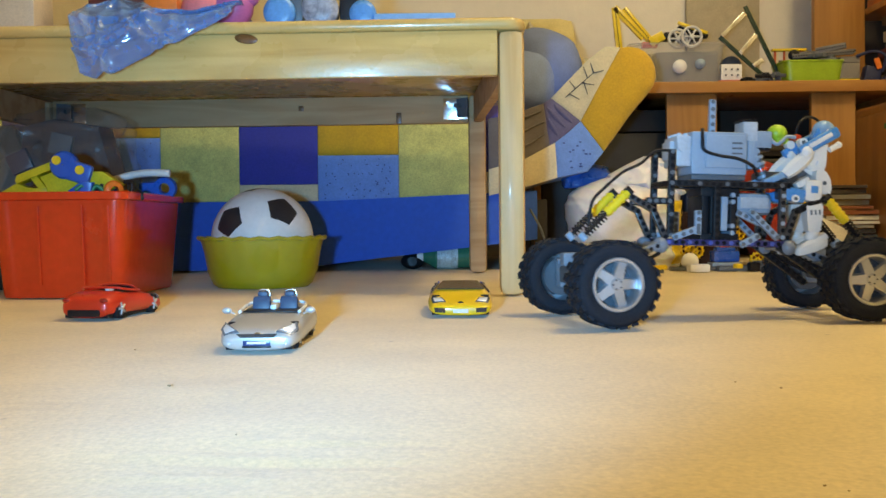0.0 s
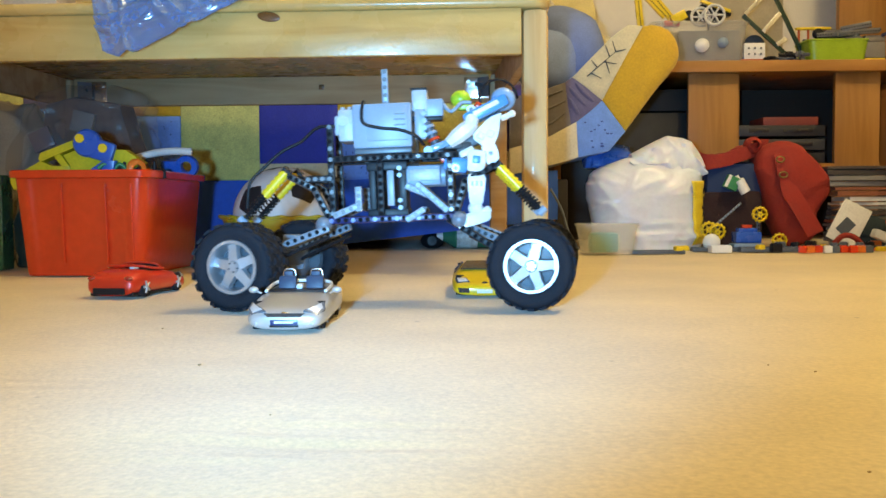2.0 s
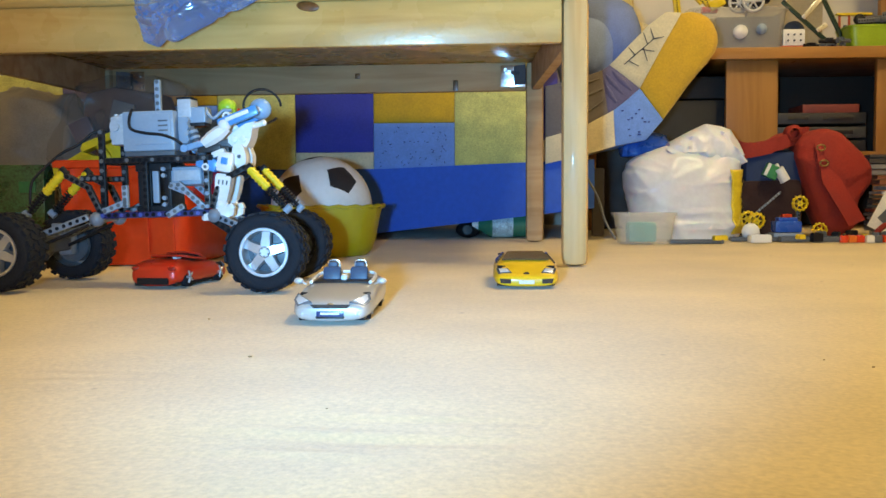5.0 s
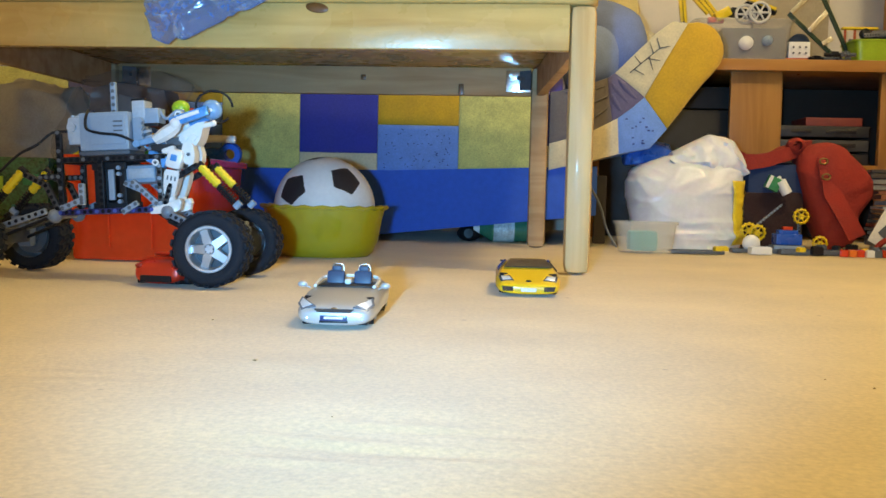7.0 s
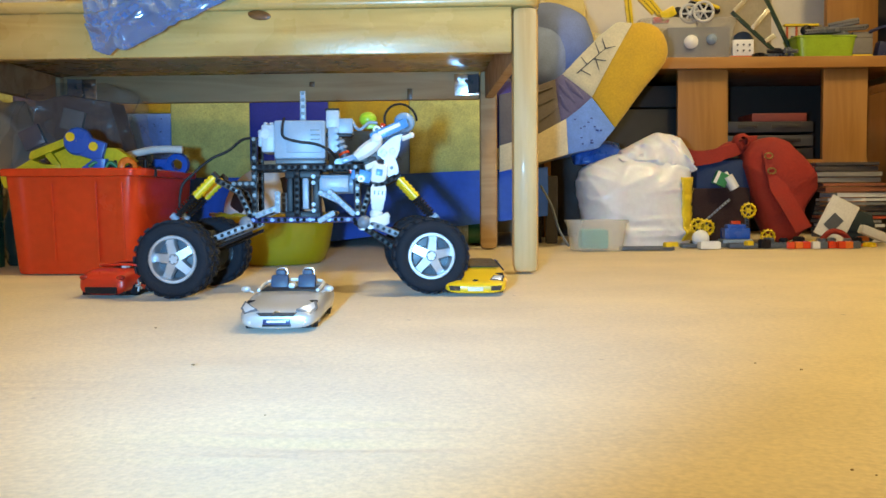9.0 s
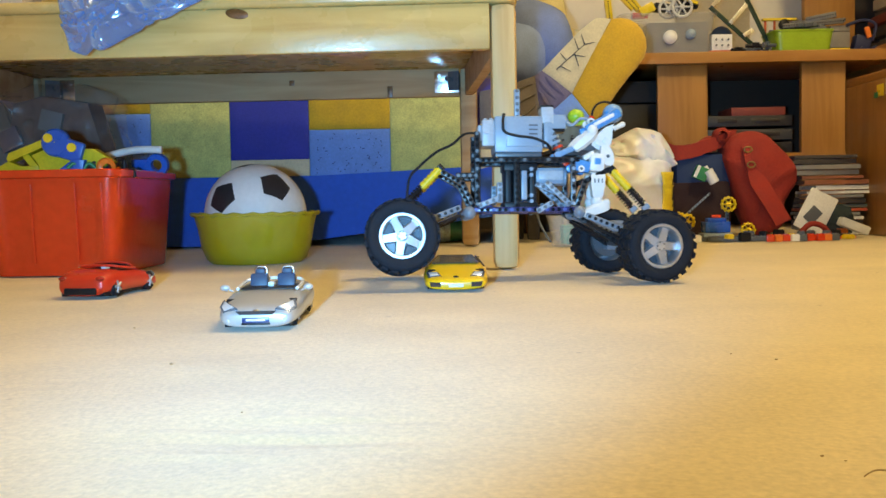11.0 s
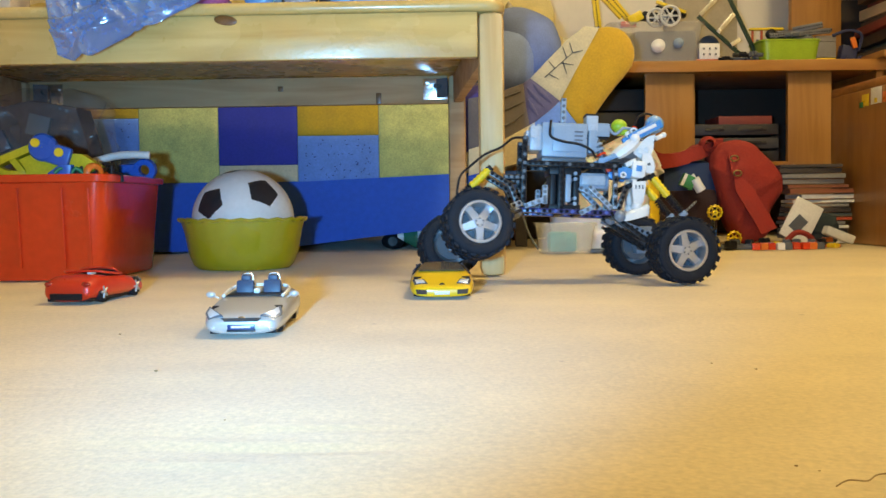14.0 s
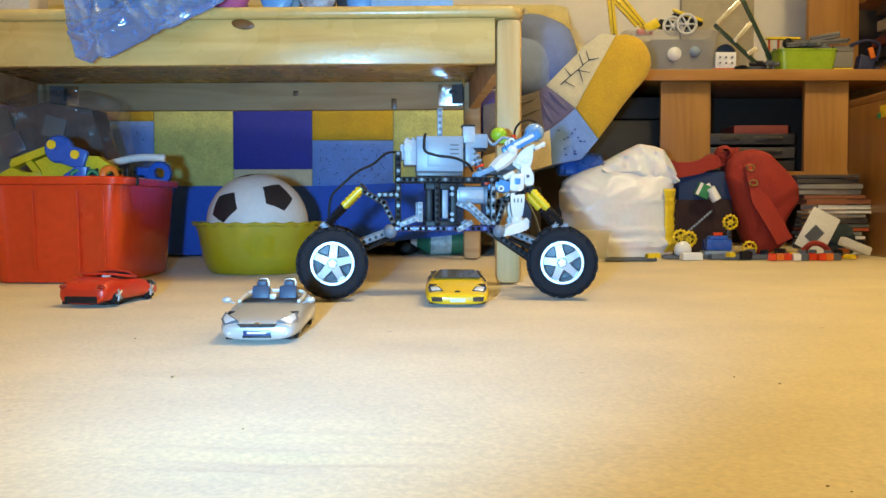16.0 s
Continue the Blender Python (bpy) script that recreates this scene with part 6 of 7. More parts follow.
def table_toys():
    g = "toys on the table"
    for kind, x, z, s, m, lb in (
        ("box", -0.72, 0.50, (0.09, 0.08, 0.12), mat("cream_card", (0.62, 0.52, 0.38), 0.7), "cream card box on table"),
        ("box", -0.535, 0.50, (0.11, 0.06, 0.12), mat("maroon_card", (0.12, 0.02, 0.012), 0.6), "dark maroon box on table"),
        ("blk", -0.465, 0.47, (0.055, 0.03, 0.05), ORANGE, "orange toy brick on table"),
        ("blk", -0.465, 0.452, (0.050, 0.04, 0.018), YELLOW, "yellow toy brick on table"),
        ("orb", -0.395, 0.475, (0.04, 0.03, 0.034), PINK, "pink soft toy on table"),
        ("orb", -0.350, 0.480, (0.035, 0.03, 0.038), mat("magenta_plastic", (0.45, 0.12, 0.32), 0.4), "magenta soft toy on table"),
        ("disc", -0.272, 0.470, (0.026, 0.03, 0.026), mat("sky_blue_plastic", (0.10, 0.30, 0.65), 0.3), "blue toy wheel on table"),
        ("disc", -0.135, 0.466, (0.022, 0.03, 0.022), mat("sky_blue_plastic", (0, 0, 0)), "blue toy wheel on table"),
        ("box", -0.250, 0.505, (0.03, 0.05, 0.13), DGREY, "dark grey plastic toy part on table"),
        ("disc", -0.205, 0.455, (0.030, 0.04, 0.016), mat("grey_pattern", (0.3, 0.33, 0.4), 0.4, var=0.6, scale=90), "grey patterned toy part on table"),
        ("box", -0.160, 0.495, (0.03, 0.05, 0.11), BLACK, "black plastic toy part on table"),
        ("box", -0.050, 0.452, (0.13, 0.08, 0.022), mat("sky_blue_card", (0.22, 0.42, 0.70), 0.5), "pale blue box lid on table"),
    ):
        bm = bmesh.new()
        if kind == "box":
            box(bm, (0, 0, 0), s, bev=0.004)
            box(bm, (0, 0, s[2] / 2 - 0.01), (s[0] + 0.004, s[1] + 0.004, 0.018), bev=0.002)
        elif kind == "blk":
            box(bm, (0, 0, 0), s, bev=0.002)
            for dx in (-0.3, 0, 0.3):
                rod(bm, (dx * s[0], 0, s[2] / 2 - 0.001), (dx * s[0], 0, s[2] / 2 + 0.004), 0.006, n=12)
        elif kind == "orb":
            orb(bm, (0, 0, 0), 1, s)
            orb(bm, (s[0] * 0.7, 0, s[2] * 0.5), 0.6, s)
        else:
            lathe(bm, [(0.001, -s[1] * 0.4), (s[0] * 0.6, -s[1] * 0.4), (s[0], -s[1] * 0.3), (s[0], s[1] * 0.4), (0.001, s[1] * 0.4)], 28, "y")
        low = min(v.co.z for v in bm.verts)
        tagged(put("table_toy", bm, m, m=pose(x, 1.60 if kind != "box" else 1.63, 0.4385 - low + (0.018 if lb.startswith("orange") else 0))), lb, "toy", g)


table_toys()


# ---- shelf unit and what stands on it ----
def shelf_unit():
    t = thing("shelf_unit", "beech veneer low shelf unit with dark open bays", "shelf")

    def bd(name, c, s, m, label="", bev=0.002):
        bm = bmesh.new()
        box(bm, (0, 0, 0), s, bev=bev)
        put(name, bm, m, t, label, m=pose(*c))
    bd("top_board", (0.915, 3.20, 0.525), (1.14, 0.50, 0.034), BEECH)
    bd("upright", (0.746, 3.00, 0.254), (0.150, 0.022, 0.508), BEECH_UP)
    bd("upright", (1.182, 3.00, 0.254), (0.135, 0.022, 0.508), BEECH_UP)
    bd("upright", (0.27, 3.20, 0.254), (0.022, 0.46, 0.508), BEECH_UP)
    bd("upright", (0.826, 3.22, 0.254), (0.016, 0.40, 0.508), BEECH_UP)
    bd("upright", (1.39, 3.20, 0.254), (0.022, 0.46, 0.508), BEECH_UP)
    # back panel near black: the shade inside the bays is put into its colour
    bd("back_panel", (0.83, 3.44, 0.254), (1.10, 0.012, 0.508), mat("bay_shade_back", (0.055, 0.042, 0.032), 0.8))
    bd("lower_shelf", (1.11, 3.21, 0.225), (0.54, 0.44, 0.018), BEECH)
    for z, m in ((0.250, mat("black_device", (0.03, 0.03, 0.035), 0.4)), (0.292, mat("grey_device", (0.055, 0.055, 0.06), 0.45)), (0.335, mat("black_device", (0, 0, 0)))):
        t2 = thing("video_recorder", "dark flat video device on shelf", "electronics", pose(0.97, 3.16, z - 0.015))
        bm = bmesh.new()
        box(bm, (0, 0, 0.015 + 0.002), (0.27, 0.24, 0.034), bev=0.003)
        put("case", bm, m, t2)
        for x, w in ((-0.07, 0.06), (0.05, 0.09)):
            bm = bmesh.new()
            box(bm, (x, -0.1215, 0.018), (w, 0.003, 0.012), bev=0.001)
            put("front_panel", bm, GLASSY, t2)
    bm = bmesh.new()
    box(bm, (0, 0, 0), (0.17, 0.15, 0.026), bev=0.002)
    tagged(put("game_box", bm, mat("dull_red_card", (0.22, 0.04, 0.03), 0.6), m=pose(1.00, 3.12, 0.367)), "dull red flat game box on shelf", "box")


def cabinet():
    t = thing("side_cabinet", "beech veneer side cabinet with house sticker", "cabinet")
    bm = bmesh.new()
    box(bm, (1.30, 2.12, 0.195), (0.40, 1.02, 0.39), bev=0.003)
    put("carcass", bm, BEECH_UP, t)
    bm = bmesh.new()
    box(bm, (1.302, 2.12, 0.401), (0.402, 1.022, 0.022), bev=0.003)
    put("top_board", bm, BEECH, t)
    for y, z, h, w, m in ((2.42, 0.362, 0.030, 0.035, YELLOW), (2.36, 0.368, 0.040, 0.055, PAPER), (2.31, 0.360, 0.026, 0.030, ORANGE), (2.44, 0.352, 0.014, 0.02, GREEN), (2.36, 0.356, 0.012, 0.016, YELLOW)):
        bm = bmesh.new()
        box(bm, (1.0985 - (0.001 if w < 0.03 else 0), y, z), (0.002, w, h), bev=0.0004)
        put("sticker", bm, m, t, "coloured little house sticker")
    t = thing("tall_bookcase", "beech veneer tall bookcase with stacked board games", "bookcase")
    # the bookcase back takes the same shaded bay colour
    for c, s, m in (((1.285, 3.215, 0.90), (0.165, 0.03, 0.70), BEECH_UP), ((1.68, 3.10, 0.552), (0.62, 0.40, 0.02), BEECH), ((1.68, 3.10, 0.80), (0.62, 0.40, 0.02), BEECH), ((1.68, 3.10, 1.10), (0.62, 0.40, 0.02), BEECH), ((1.68, 3.42, 0.8), (0.62, 0.02, 0.9), mat("bay_shade_back", (0, 0, 0))), ((2.0, 3.10, 0.6), (0.02, 0.40, 1.2), BEECH_UP), ((1.40, 3.2, 0.27), (0.018, 0.3, 0.53), BEECH_UP)):
        bm = bmesh.new()
        box(bm, (0, 0, 0), s, bev=0.002)
        put("panel", bm, m, t, m=pose(*c))
    rnd = random.Random(9)
    for z0, zmax in ((0.563, 0.78), (0.811, 1.05)):
        z = z0
        while z < zmax:
            h = rnd.choice([0.022, 0.03, 0.036])
            c = rnd.choice([mat("orange_card", (0.55, 0.17, 0.03), 0.6), mat("brown_card", (0.15, 0.09, 0.05), 0.7), mat("grey_green_card", (0.16, 0.19, 0.15), 0.7), mat("cream_card", (0, 0, 0)), mat("dark_card", (0.06, 0.05, 0.045), 0.6), mat("dull_red_card", (0, 0, 0))])
            bm = bmesh.new()
            box(bm, (0, 0, h / 2), (rnd.uniform(0.38, 0.50), 0.30, h - 0.002), bev=0.002)
            box(bm, (0.02, -0.150, h / 2), (0.12, 0.003, h * 0.4))
            tagged(put("game_box", bm, c, m=pose(1.66 + rnd.uniform(-0.03, 0.03), 3.09, z, 0, 0, rnd.uniform(-3, 3))), "flat cardboard game box in stack", "box", "stacked game boxes")
            z += h


def shelf_clutter():
    zt = 0.5425
    # clear tub with a grey box inside and toy wheels on it
    t = thing("clear_tub", "clear plastic tub of technic parts on shelf", "tub", pose(0.722, 3.14, zt))
    bm = bmesh.new()

    def rr(hx, hy, z):
        return [V(math.copysign(abs(math.cos(a)) ** 0.25, math.cos(a)) * hx, math.copysign(abs(math.sin(a)) ** 0.25, math.sin(a)) * hy, z) for a in [2 * math.pi * k / 48 for k in range(48)]]
    loft(bm, [rr(0.130, 0.085, 0.002), rr(0.134, 0.09, 0.0), rr(0.148, 0.10, 0.125), rr(0.155, 0.106, 0.127), rr(0.155, 0.106, 0.134), rr(0.146, 0.098, 0.134), rr(0.132, 0.088, 0.004)])
    bmesh.ops.recalc_face_normals(bm, faces=bm.faces[:])
    put("tub_shell", bm, mat("frosted_tub", (0.50, 0.50, 0.48), 0.25, alpha=0.28), t)
    bm = bmesh.new()
    box(bm, (0.028, -0.02, 0.058), (0.195, 0.13, 0.100), bev=0.006)
    cassette = put("grey_block", bm, mat("grey_block", (0.13, 0.13, 0.14), 0.4), t)
    for x, z, r, m in ((0.002, 0.060, 0.021, WHITE), (0.066, 0.068, 0.015, LGREY)):
        bm = bmesh.new()
        lathe(bm, [(0.001, -0.105), (r * 0.55, -0.105), (r * 0.6, -0.103), (r, -0.103), (r, -0.07), (0.001, -0.07)], 24, "y", (x, 0, z))
        put("disc", bm, m, t)
    for x, y, z, r in ((0.036, -0.112, 0.150, 0.030), (-0.002, -0.09, 0.148, 0.028)):
        bm = bmesh.new()
        tube(bm, [(x + r * math.cos(a), y, z + r * math.sin(a)) for a in [2 * math.pi * k / 28 for k in range(29)]], 0.0045, 8)
        ww = put("white_wheel", bm, mat("dull_white_plastic", (0.6, 0.6, 0.58), 0.4), t)
        bm = bmesh.new()
        rod(bm, (x, y - 0.008, z), (x, y + 0.008, z), 0.007, n=12)
        put("hub", bm, mat("dull_white_plastic", (0, 0, 0)), ww)
        for k in range(6):
            a = 2 * math.pi * k / 6
            bm = bmesh.new()
            rod(bm, (x, y, z), (x + r * math.cos(a), y, z + r * math.sin(a)), 0.0032, n=6)
            put("spoke", bm, mat("dull_white_plastic", (0, 0, 0)), ww)
    bm = bmesh.new()
    box(bm, (0.03, 0.0, 0.164), (0.12, 0.06, 0.022), Matrix.Rotation(0.12, 4, "Y"), 0, 0.004)
    box(bm, (0.06, -0.02, 0.180), (0.10, 0.03, 0.012), Matrix.Rotation(0.3, 4, "Y"), 0, 0.003)
    put("black_part", bm, BLACK, t)
    bm = bmesh.new()
    box(bm, (0.055, -0.045, 0.190), (0.10, 0.012, 0.010), Matrix.Rotation(0.35, 4, "Y"), 0, 0.002)
    box(bm, (-0.055, -0.02, 0.160), (0.05, 0.03, 0.03), Matrix.Rotation(-0.5, 4, "Y"), 0, 0.004)
    put("yellow_part", bm, YELLOW, t)
    bm = bmesh.new()
    box(bm, (-0.075, -0.01, 0.142), (0.05, 0.03, 0.018), None, 0, 0.004)
    put("red_part", bm, REDP, t)
    # yellow crane arm behind the sofa arm
    t = thing("toy_crane", "yellow technic toy crane arm with dark claw", "toy", pose(0.60, 3.30, zt))
    for a, b in (((-0.02, 0, 0.16), (-0.035, 0, 0.30)), ((-0.035, 0, 0.30), (0.06, 0, 0.20)), ((0.0, 0.02, 0.30), (0.09, 0.02, 0.19))):
        put_beam("boom", a, b, [YELLOW, BLACK, BLACK], t, w=0.022, t=0.016)
    bm = bmesh.new()
    rod(bm, (-0.022, 0, 0.165), (-0.028, 0, 0.105), 0.012, 0.009, n=10)
    box(bm, (-0.03, 0, 0.08), (0.03, 0.03, 0.05), Matrix.Rotation(0.3, 4, "Y"), 0, 0.004)
    rod(bm, (-0.01, 0.03, 0), (-0.02, 0.02, 0.10), 0.012, n=10)
    put("claw", bm, DGREY, t)
    # white building block with dots
    t = thing("toy_building", "white toy block building on red base on shelf", "toy", pose(0.895, 3.10, zt))
    bm = bmesh.new()
    box(bm, (0, 0, 0.046), (0.066, 0.05, 0.050), bev=0.002)
    put("block", bm, WHITE, t)
    for r in range(2):
        for k in range(3):
            bm = bmesh.new()
            rod(bm, ((k - 1) * 0.019, -0.0255, 0.036 + 0.018 * r), ((k - 1) * 0.019, -0.0285, 0.036 + 0.018 * r), 0.0055, n=12, mi=0)
            rod(bm, ((k - 1) * 0.019, -0.028, 0.036 + 0.018 * r), ((k - 1) * 0.019, -0.029, 0.036 + 0.018 * r), 0.0035, n=10, mi=1)
            put("stud", bm, [WHITE, DGREY], t)
    bm = bmesh.new()
    box(bm, (-0.01, 0, 0.010), (0.10, 0.07, 0.019), bev=0.002)
    put("base", bm, mat("red_orange_plastic", (0.5, 0.09, 0.02), 0.4), t)
    bm = bmesh.new()
    lathe(bm, [(0.033, -0.02), (0.033, 0.02), (0.001, 0.02)], 20, "y", (0, 0, 0.064))
    put("arch", bm, DGREY, t)
    # dark A frame with chrome plates
    t = thing("toy_lattice_bridge", "dark green toy lattice frame with shiny plates", "toy", pose(0.99, 3.13, zt))
    DGN = mat("dark_green_beam", (0.012, 0.05, 0.025), 0.35)
    for a, b in (((-0.115, 0, 0.165), (0.045, 0, 0.020)), ((-0.035, 0, 0.262), (0.082, 0, 0.022))):
        put_beam("rail", a, b, [DGN, BLACK, BLACK], t, w=0.012, t=0.012)
    for a, b in (((-0.112, -0.008, 0.168), (-0.040, -0.008, 0.240)), ((-0.055, -0.008, 0.112), (-0.002, -0.008, 0.172)), ((-0.012, -0.008, 0.072), (0.018, -0.008, 0.092))):
        bm = bmesh.new()
        d = V(*b) - V(*a)
        box(bm, (V(*a) + V(*b)) / 2, (d.length, 0.004, 0.014), d.to_track_quat("X", "Z").to_matrix().to_4x4(), 0, 0.001)
        put("plate", bm, CHROME, t, "shiny plate")
    # green tub with dark parts
    t = thing("green_tub", "lime green plastic tub of dark parts on shelf", "tub", pose(1.148, 3.12, zt))
    bm = bmesh.new()
    loft(bm, [rr(0.080, 0.06, 0.002), rr(0.083, 0.063, 0.0), rr(0.094, 0.072, 0.072), rr(0.097, 0.074, 0.073), rr(0.097, 0.074, 0.078), rr(0.092, 0.07, 0.078), rr(0.082, 0.061, 0.005)])
    bmesh.ops.recalc_face_normals(bm, faces=bm.faces[:])
    put("tub_shell", bm, mat("lime_tub", (0.30, 0.46, 0.02), 0.35), t)
    rnd = random.Random(12)
    for k in range(16):
        bm = bmesh.new()
        if k % 3:
            box(bm, (0, 0, 0), (rnd.uniform(0.04, 0.11), 0.016, 0.012), None, 0, 0.002)
        else:
            lathe(bm, [(0.004, -0.006), (0.016, -0.006), (0.016, 0.006), (0.004, 0.006)], 14, "y")
        put("loose_part", bm, rnd.choice([BLACK, DGREY, DGREY, MATS["grey_block"]]), t, m=pose(rnd.uniform(-0.06, 0.07), rnd.uniform(-0.05, 0.05), 0.078 + rnd.uniform(-0.004, 0.022), rnd.uniform(-20, 20), rnd.uniform(-18, 18), rnd.uniform(0, 180)))
    for a, b, w in (((-0.06, -0.045, 0.092), (0.125, -0.05, 0.104), 0.014), ((-0.02, 0.0, 0.108), (0.155, 0.01, 0.118), 0.012), ((0.02, -0.03, 0.112), (0.10, -0.055, 0.124), 0.018)):
        put_beam("loose_beam", a, b, [MATS["grey_block"], BLACK, DGREY], t, w=w, t=0.014)
    for x, s in ((-0.085, 1), (-0.055, 1), (-0.03, 1), (0.0, 1)):
        bm = bmesh.new()
        rod(bm, (x, 0.05, 0.06), (x, 0.05, 0.128), 0.004, n=8)
        put("red_pin", bm, MATS["red_orange_plastic"], t)
    bm = bmesh.new()
    box(bm, (-0.04, 0.05, 0.130), (0.11, 0.02, 0.008), bev=0.002)
    put("yellow_bar", bm, YELLOW, t)
    # grey and blue stack by the tub
    t = thing("toy_brick_stack", "grey and yellow toy brick stack on shelf", "toy", pose(1.268, 3.10, zt))
    for z, h, m in ((0, 0.022, YELLOW), (0.022, 0.05, mat("mid_grey_plastic", (0.22, 0.21, 0.20), 0.45)), (0.072, 0.02, MATS["mid_grey_plastic"])):
        bm = bmesh.new()
        box(bm, (0, 0, z + h / 2), (0.062, 0.05, h - 0.001), bev=0.002)
        put("brick", bm, m, t)
    t = thing("toy_loader", "dark blue and orange toy loader on shelf", "toy", pose(1.335, 3.08, zt))
    bm = bmesh.new()
    box(bm, (0, 0, 0.03), (0.05, 0.04, 0.055), Matrix.Rotation(0.2, 4, "Y"), 0, 0.006)
    tube(bm, spline([(-0.05, -0.01, 0.09), (0.0, -0.015, 0.105), (0.04, -0.015, 0.09), (0.03, -0.015, 0.04)]), 0.005, 7)
    rod(bm, (0.0, -0.025, 0.012), (0.0, 0.025, 0.012), 0.012, n=14)
    rod(bm, (0.035, -0.025, 0.012), (0.035, 0.025, 0.012), 0.012, n=14)
    put("body", bm, mat("navy_plastic", (0.02, 0.03, 0.10), 0.35), t)
    bm = bmesh.new()
    box(bm, (0.012, -0.024, 0.065), (0.016, 0.008, 0.035), Matrix.Rotation(-0.3, 4, "Y"), 0, 0.002)
    put("orange_part", bm, ORANGE, t)
    for k in range(14):
        bm = bmesh.new()
        rod(bm, (-0.03, 0, 0), (0.03, 0, 0.0), 0.006, n=8)
        box(bm, (0, 0, 0.004), (0.022, 0.018, 0.012), None, 0, 0.002)
        tagged(put("technic_part", bm, rnd.choice([DGREY, BLACK, BLACK, YELLOW, DGREY, BLACK]), m=pose(rnd.uniform(0.94, 1.05), 3.05 + rnd.uniform(-0.05, 0.08), zt + 0.008 + 0.009 * (k % 3), 0, rnd.uniform(-12, 12), rnd.uniform(0, 180))), "loose technic toy part on shelf", "toy part", "parts on the shelf")
    # wall panel behind
    bm = bmesh.new()
    box(bm, (0.98, 3.485, 0.80), (0.26, 0.025, 0.60), bev=0.004)
    tagged(put("leaning_board", bm, mat("pale_board", (0.42, 0.36, 0.24), 0.6)), "plain tan board leaning on wall", "board")


shelf_unit()
cabinet()
shelf_clutter()


# ---- floor clutter ----
def floor_clutter():
    t = thing("small_tub", "small clear tub with green contents on carpet", "tub", pose(0.312, 2.215, 0))
    bm = bmesh.new()

    def rr(hx, hy, z):
        return [V(math.copysign(abs(math.cos(a)) ** 0.3, math.cos(a)) * hx, math.copysign(abs(math.sin(a)) ** 0.3, math.sin(a)) * hy, z) for a in [2 * math.pi * k / 40 for k in range(40)]]
    loft(bm, [rr(0.054, 0.045, 0.002), rr(0.056, 0.047, 0.0), rr(0.065, 0.055, 0.062), rr(0.069, 0.059, 0.063), rr(0.069, 0.059, 0.069), rr(0.064, 0.054, 0.069), rr(0.055, 0.046, 0.004)])
    bmesh.ops.recalc_face_normals(bm, faces=bm.faces[:])
    put("tub_shell", bm, mat("milky_tub", (0.74, 0.72, 0.66), 0.3, alpha=0.24), t)
    bm = bmesh.new()
    box(bm, (-0.008, -0.012, 0.026), (0.062, 0.06, 0.044), bev=0.008)
    put("contents", bm, mat("sea_green", (0.05, 0.40, 0.36), 0.6, var=0.2, scale=20), t)
    # juice carton lying under the sofa
    t = thing("drink_bottle", "green labelled plastic bottle lying under sofa", "bottle", pose(0.012, 2.50, 0.033, 0, 0, 4))
    bm = bmesh.new()
    rod(bm, (-0.05, 0, 0), (0.075, 0, 0), 0.032, n=24)
    rod(bm, (-0.05, 0, 0), (-0.082, 0, 0), 0.032, 0.012, n=24)
    put("body", bm, mat("green_bottle", (0.05, 0.22, 0.13), 0.2, coat=0.5), t)
    bm = bmesh.new()
    rod(bm, (-0.045, 0, 0), (0.008, 0, 0), 0.0328, n=24)
    put("paper_label", bm, mat("pale_label", (0.55, 0.68, 0.72), 0.4, var=0.5, scale=40), t)
    bm = bmesh.new()
    rod(bm, (-0.080, 0, 0), (-0.096, 0, 0), 0.014, n=16)
    put("cap", bm, WHITE, t)
    bm = bmesh.new()
    orb(bm, (0, 0, 0), 0.026, (1.2, 1, 0.8))
    rod(bm, (0, -0.03, 0), (0, 0.03, 0), 0.012, n=12)
    tagged(put("dark_castor", bm, BLACK, m=pose(-0.095, 2.50, 0.021)), "black plastic castor under sofa", "castor")
    bm = bmesh.new()
    pts = spline([(0.20, 2.38, 0.150), (0.225, 2.36, 0.10), (0.240, 2.34, 0.045), (0.262, 2.32, 0.004)])
    tube(bm, pts, 0.003, 6)
    tagged(put("loose_cable", bm, DGREY), "thin dark cable hanging beside sofa base", "cable")
    # thread and crumbs before the toys
    bm = bmesh.new()
    tube(bm, spline([(0.170, 0.379, 0.0008), (0.178, 0.386, 0.0012), (0.186, 0.386, 0.0008), (0.194, 0.393, 0.0014), (0.210, 0.398, 0.0008), (0.222, 0.408, 0.0010)]), 0.00035, 5)
    tagged(put("loose_thread", bm, mat("brown_thread", (0.30, 0.21, 0.10), 0.9)), "thin brown thread lying on carpet", "thread")
    for x, y, r in ((-0.193, 0.683, 0.0022), (0.230, 0.655, 0.0018), (0.207, 0.682, 0.0014), (-0.284, 0.886, 0.0020), (-0.109, 0.521, 0.0011), (0.166, 0.412, 0.0014), (0.173, 0.404, 0.0010)):
        bm = bmesh.new()
        r *= 0.5
        orb(bm, (0, 0, r * 0.4), r, (1.3, 0.9, 0.6), u=8, v=6)
        tagged(put("crumb", bm, MATS["brown_thread"], m=pose(x, y, 0)), "small brown crumb on carpet", "crumb", "crumbs on the carpet")
    # toy bricks on the carpet
    rnd = random.Random(21)

    def brick(c, s, m, rz=0, studs=True, z=0.0):
        bm = bmesh.new()
        box(bm, (0, 0, s[2] / 2), s, bev=0.0008)
        if studs:
            nx, ny = max(1, round(s[0] / 0.008)), max(1, round(s[1] / 0.008))
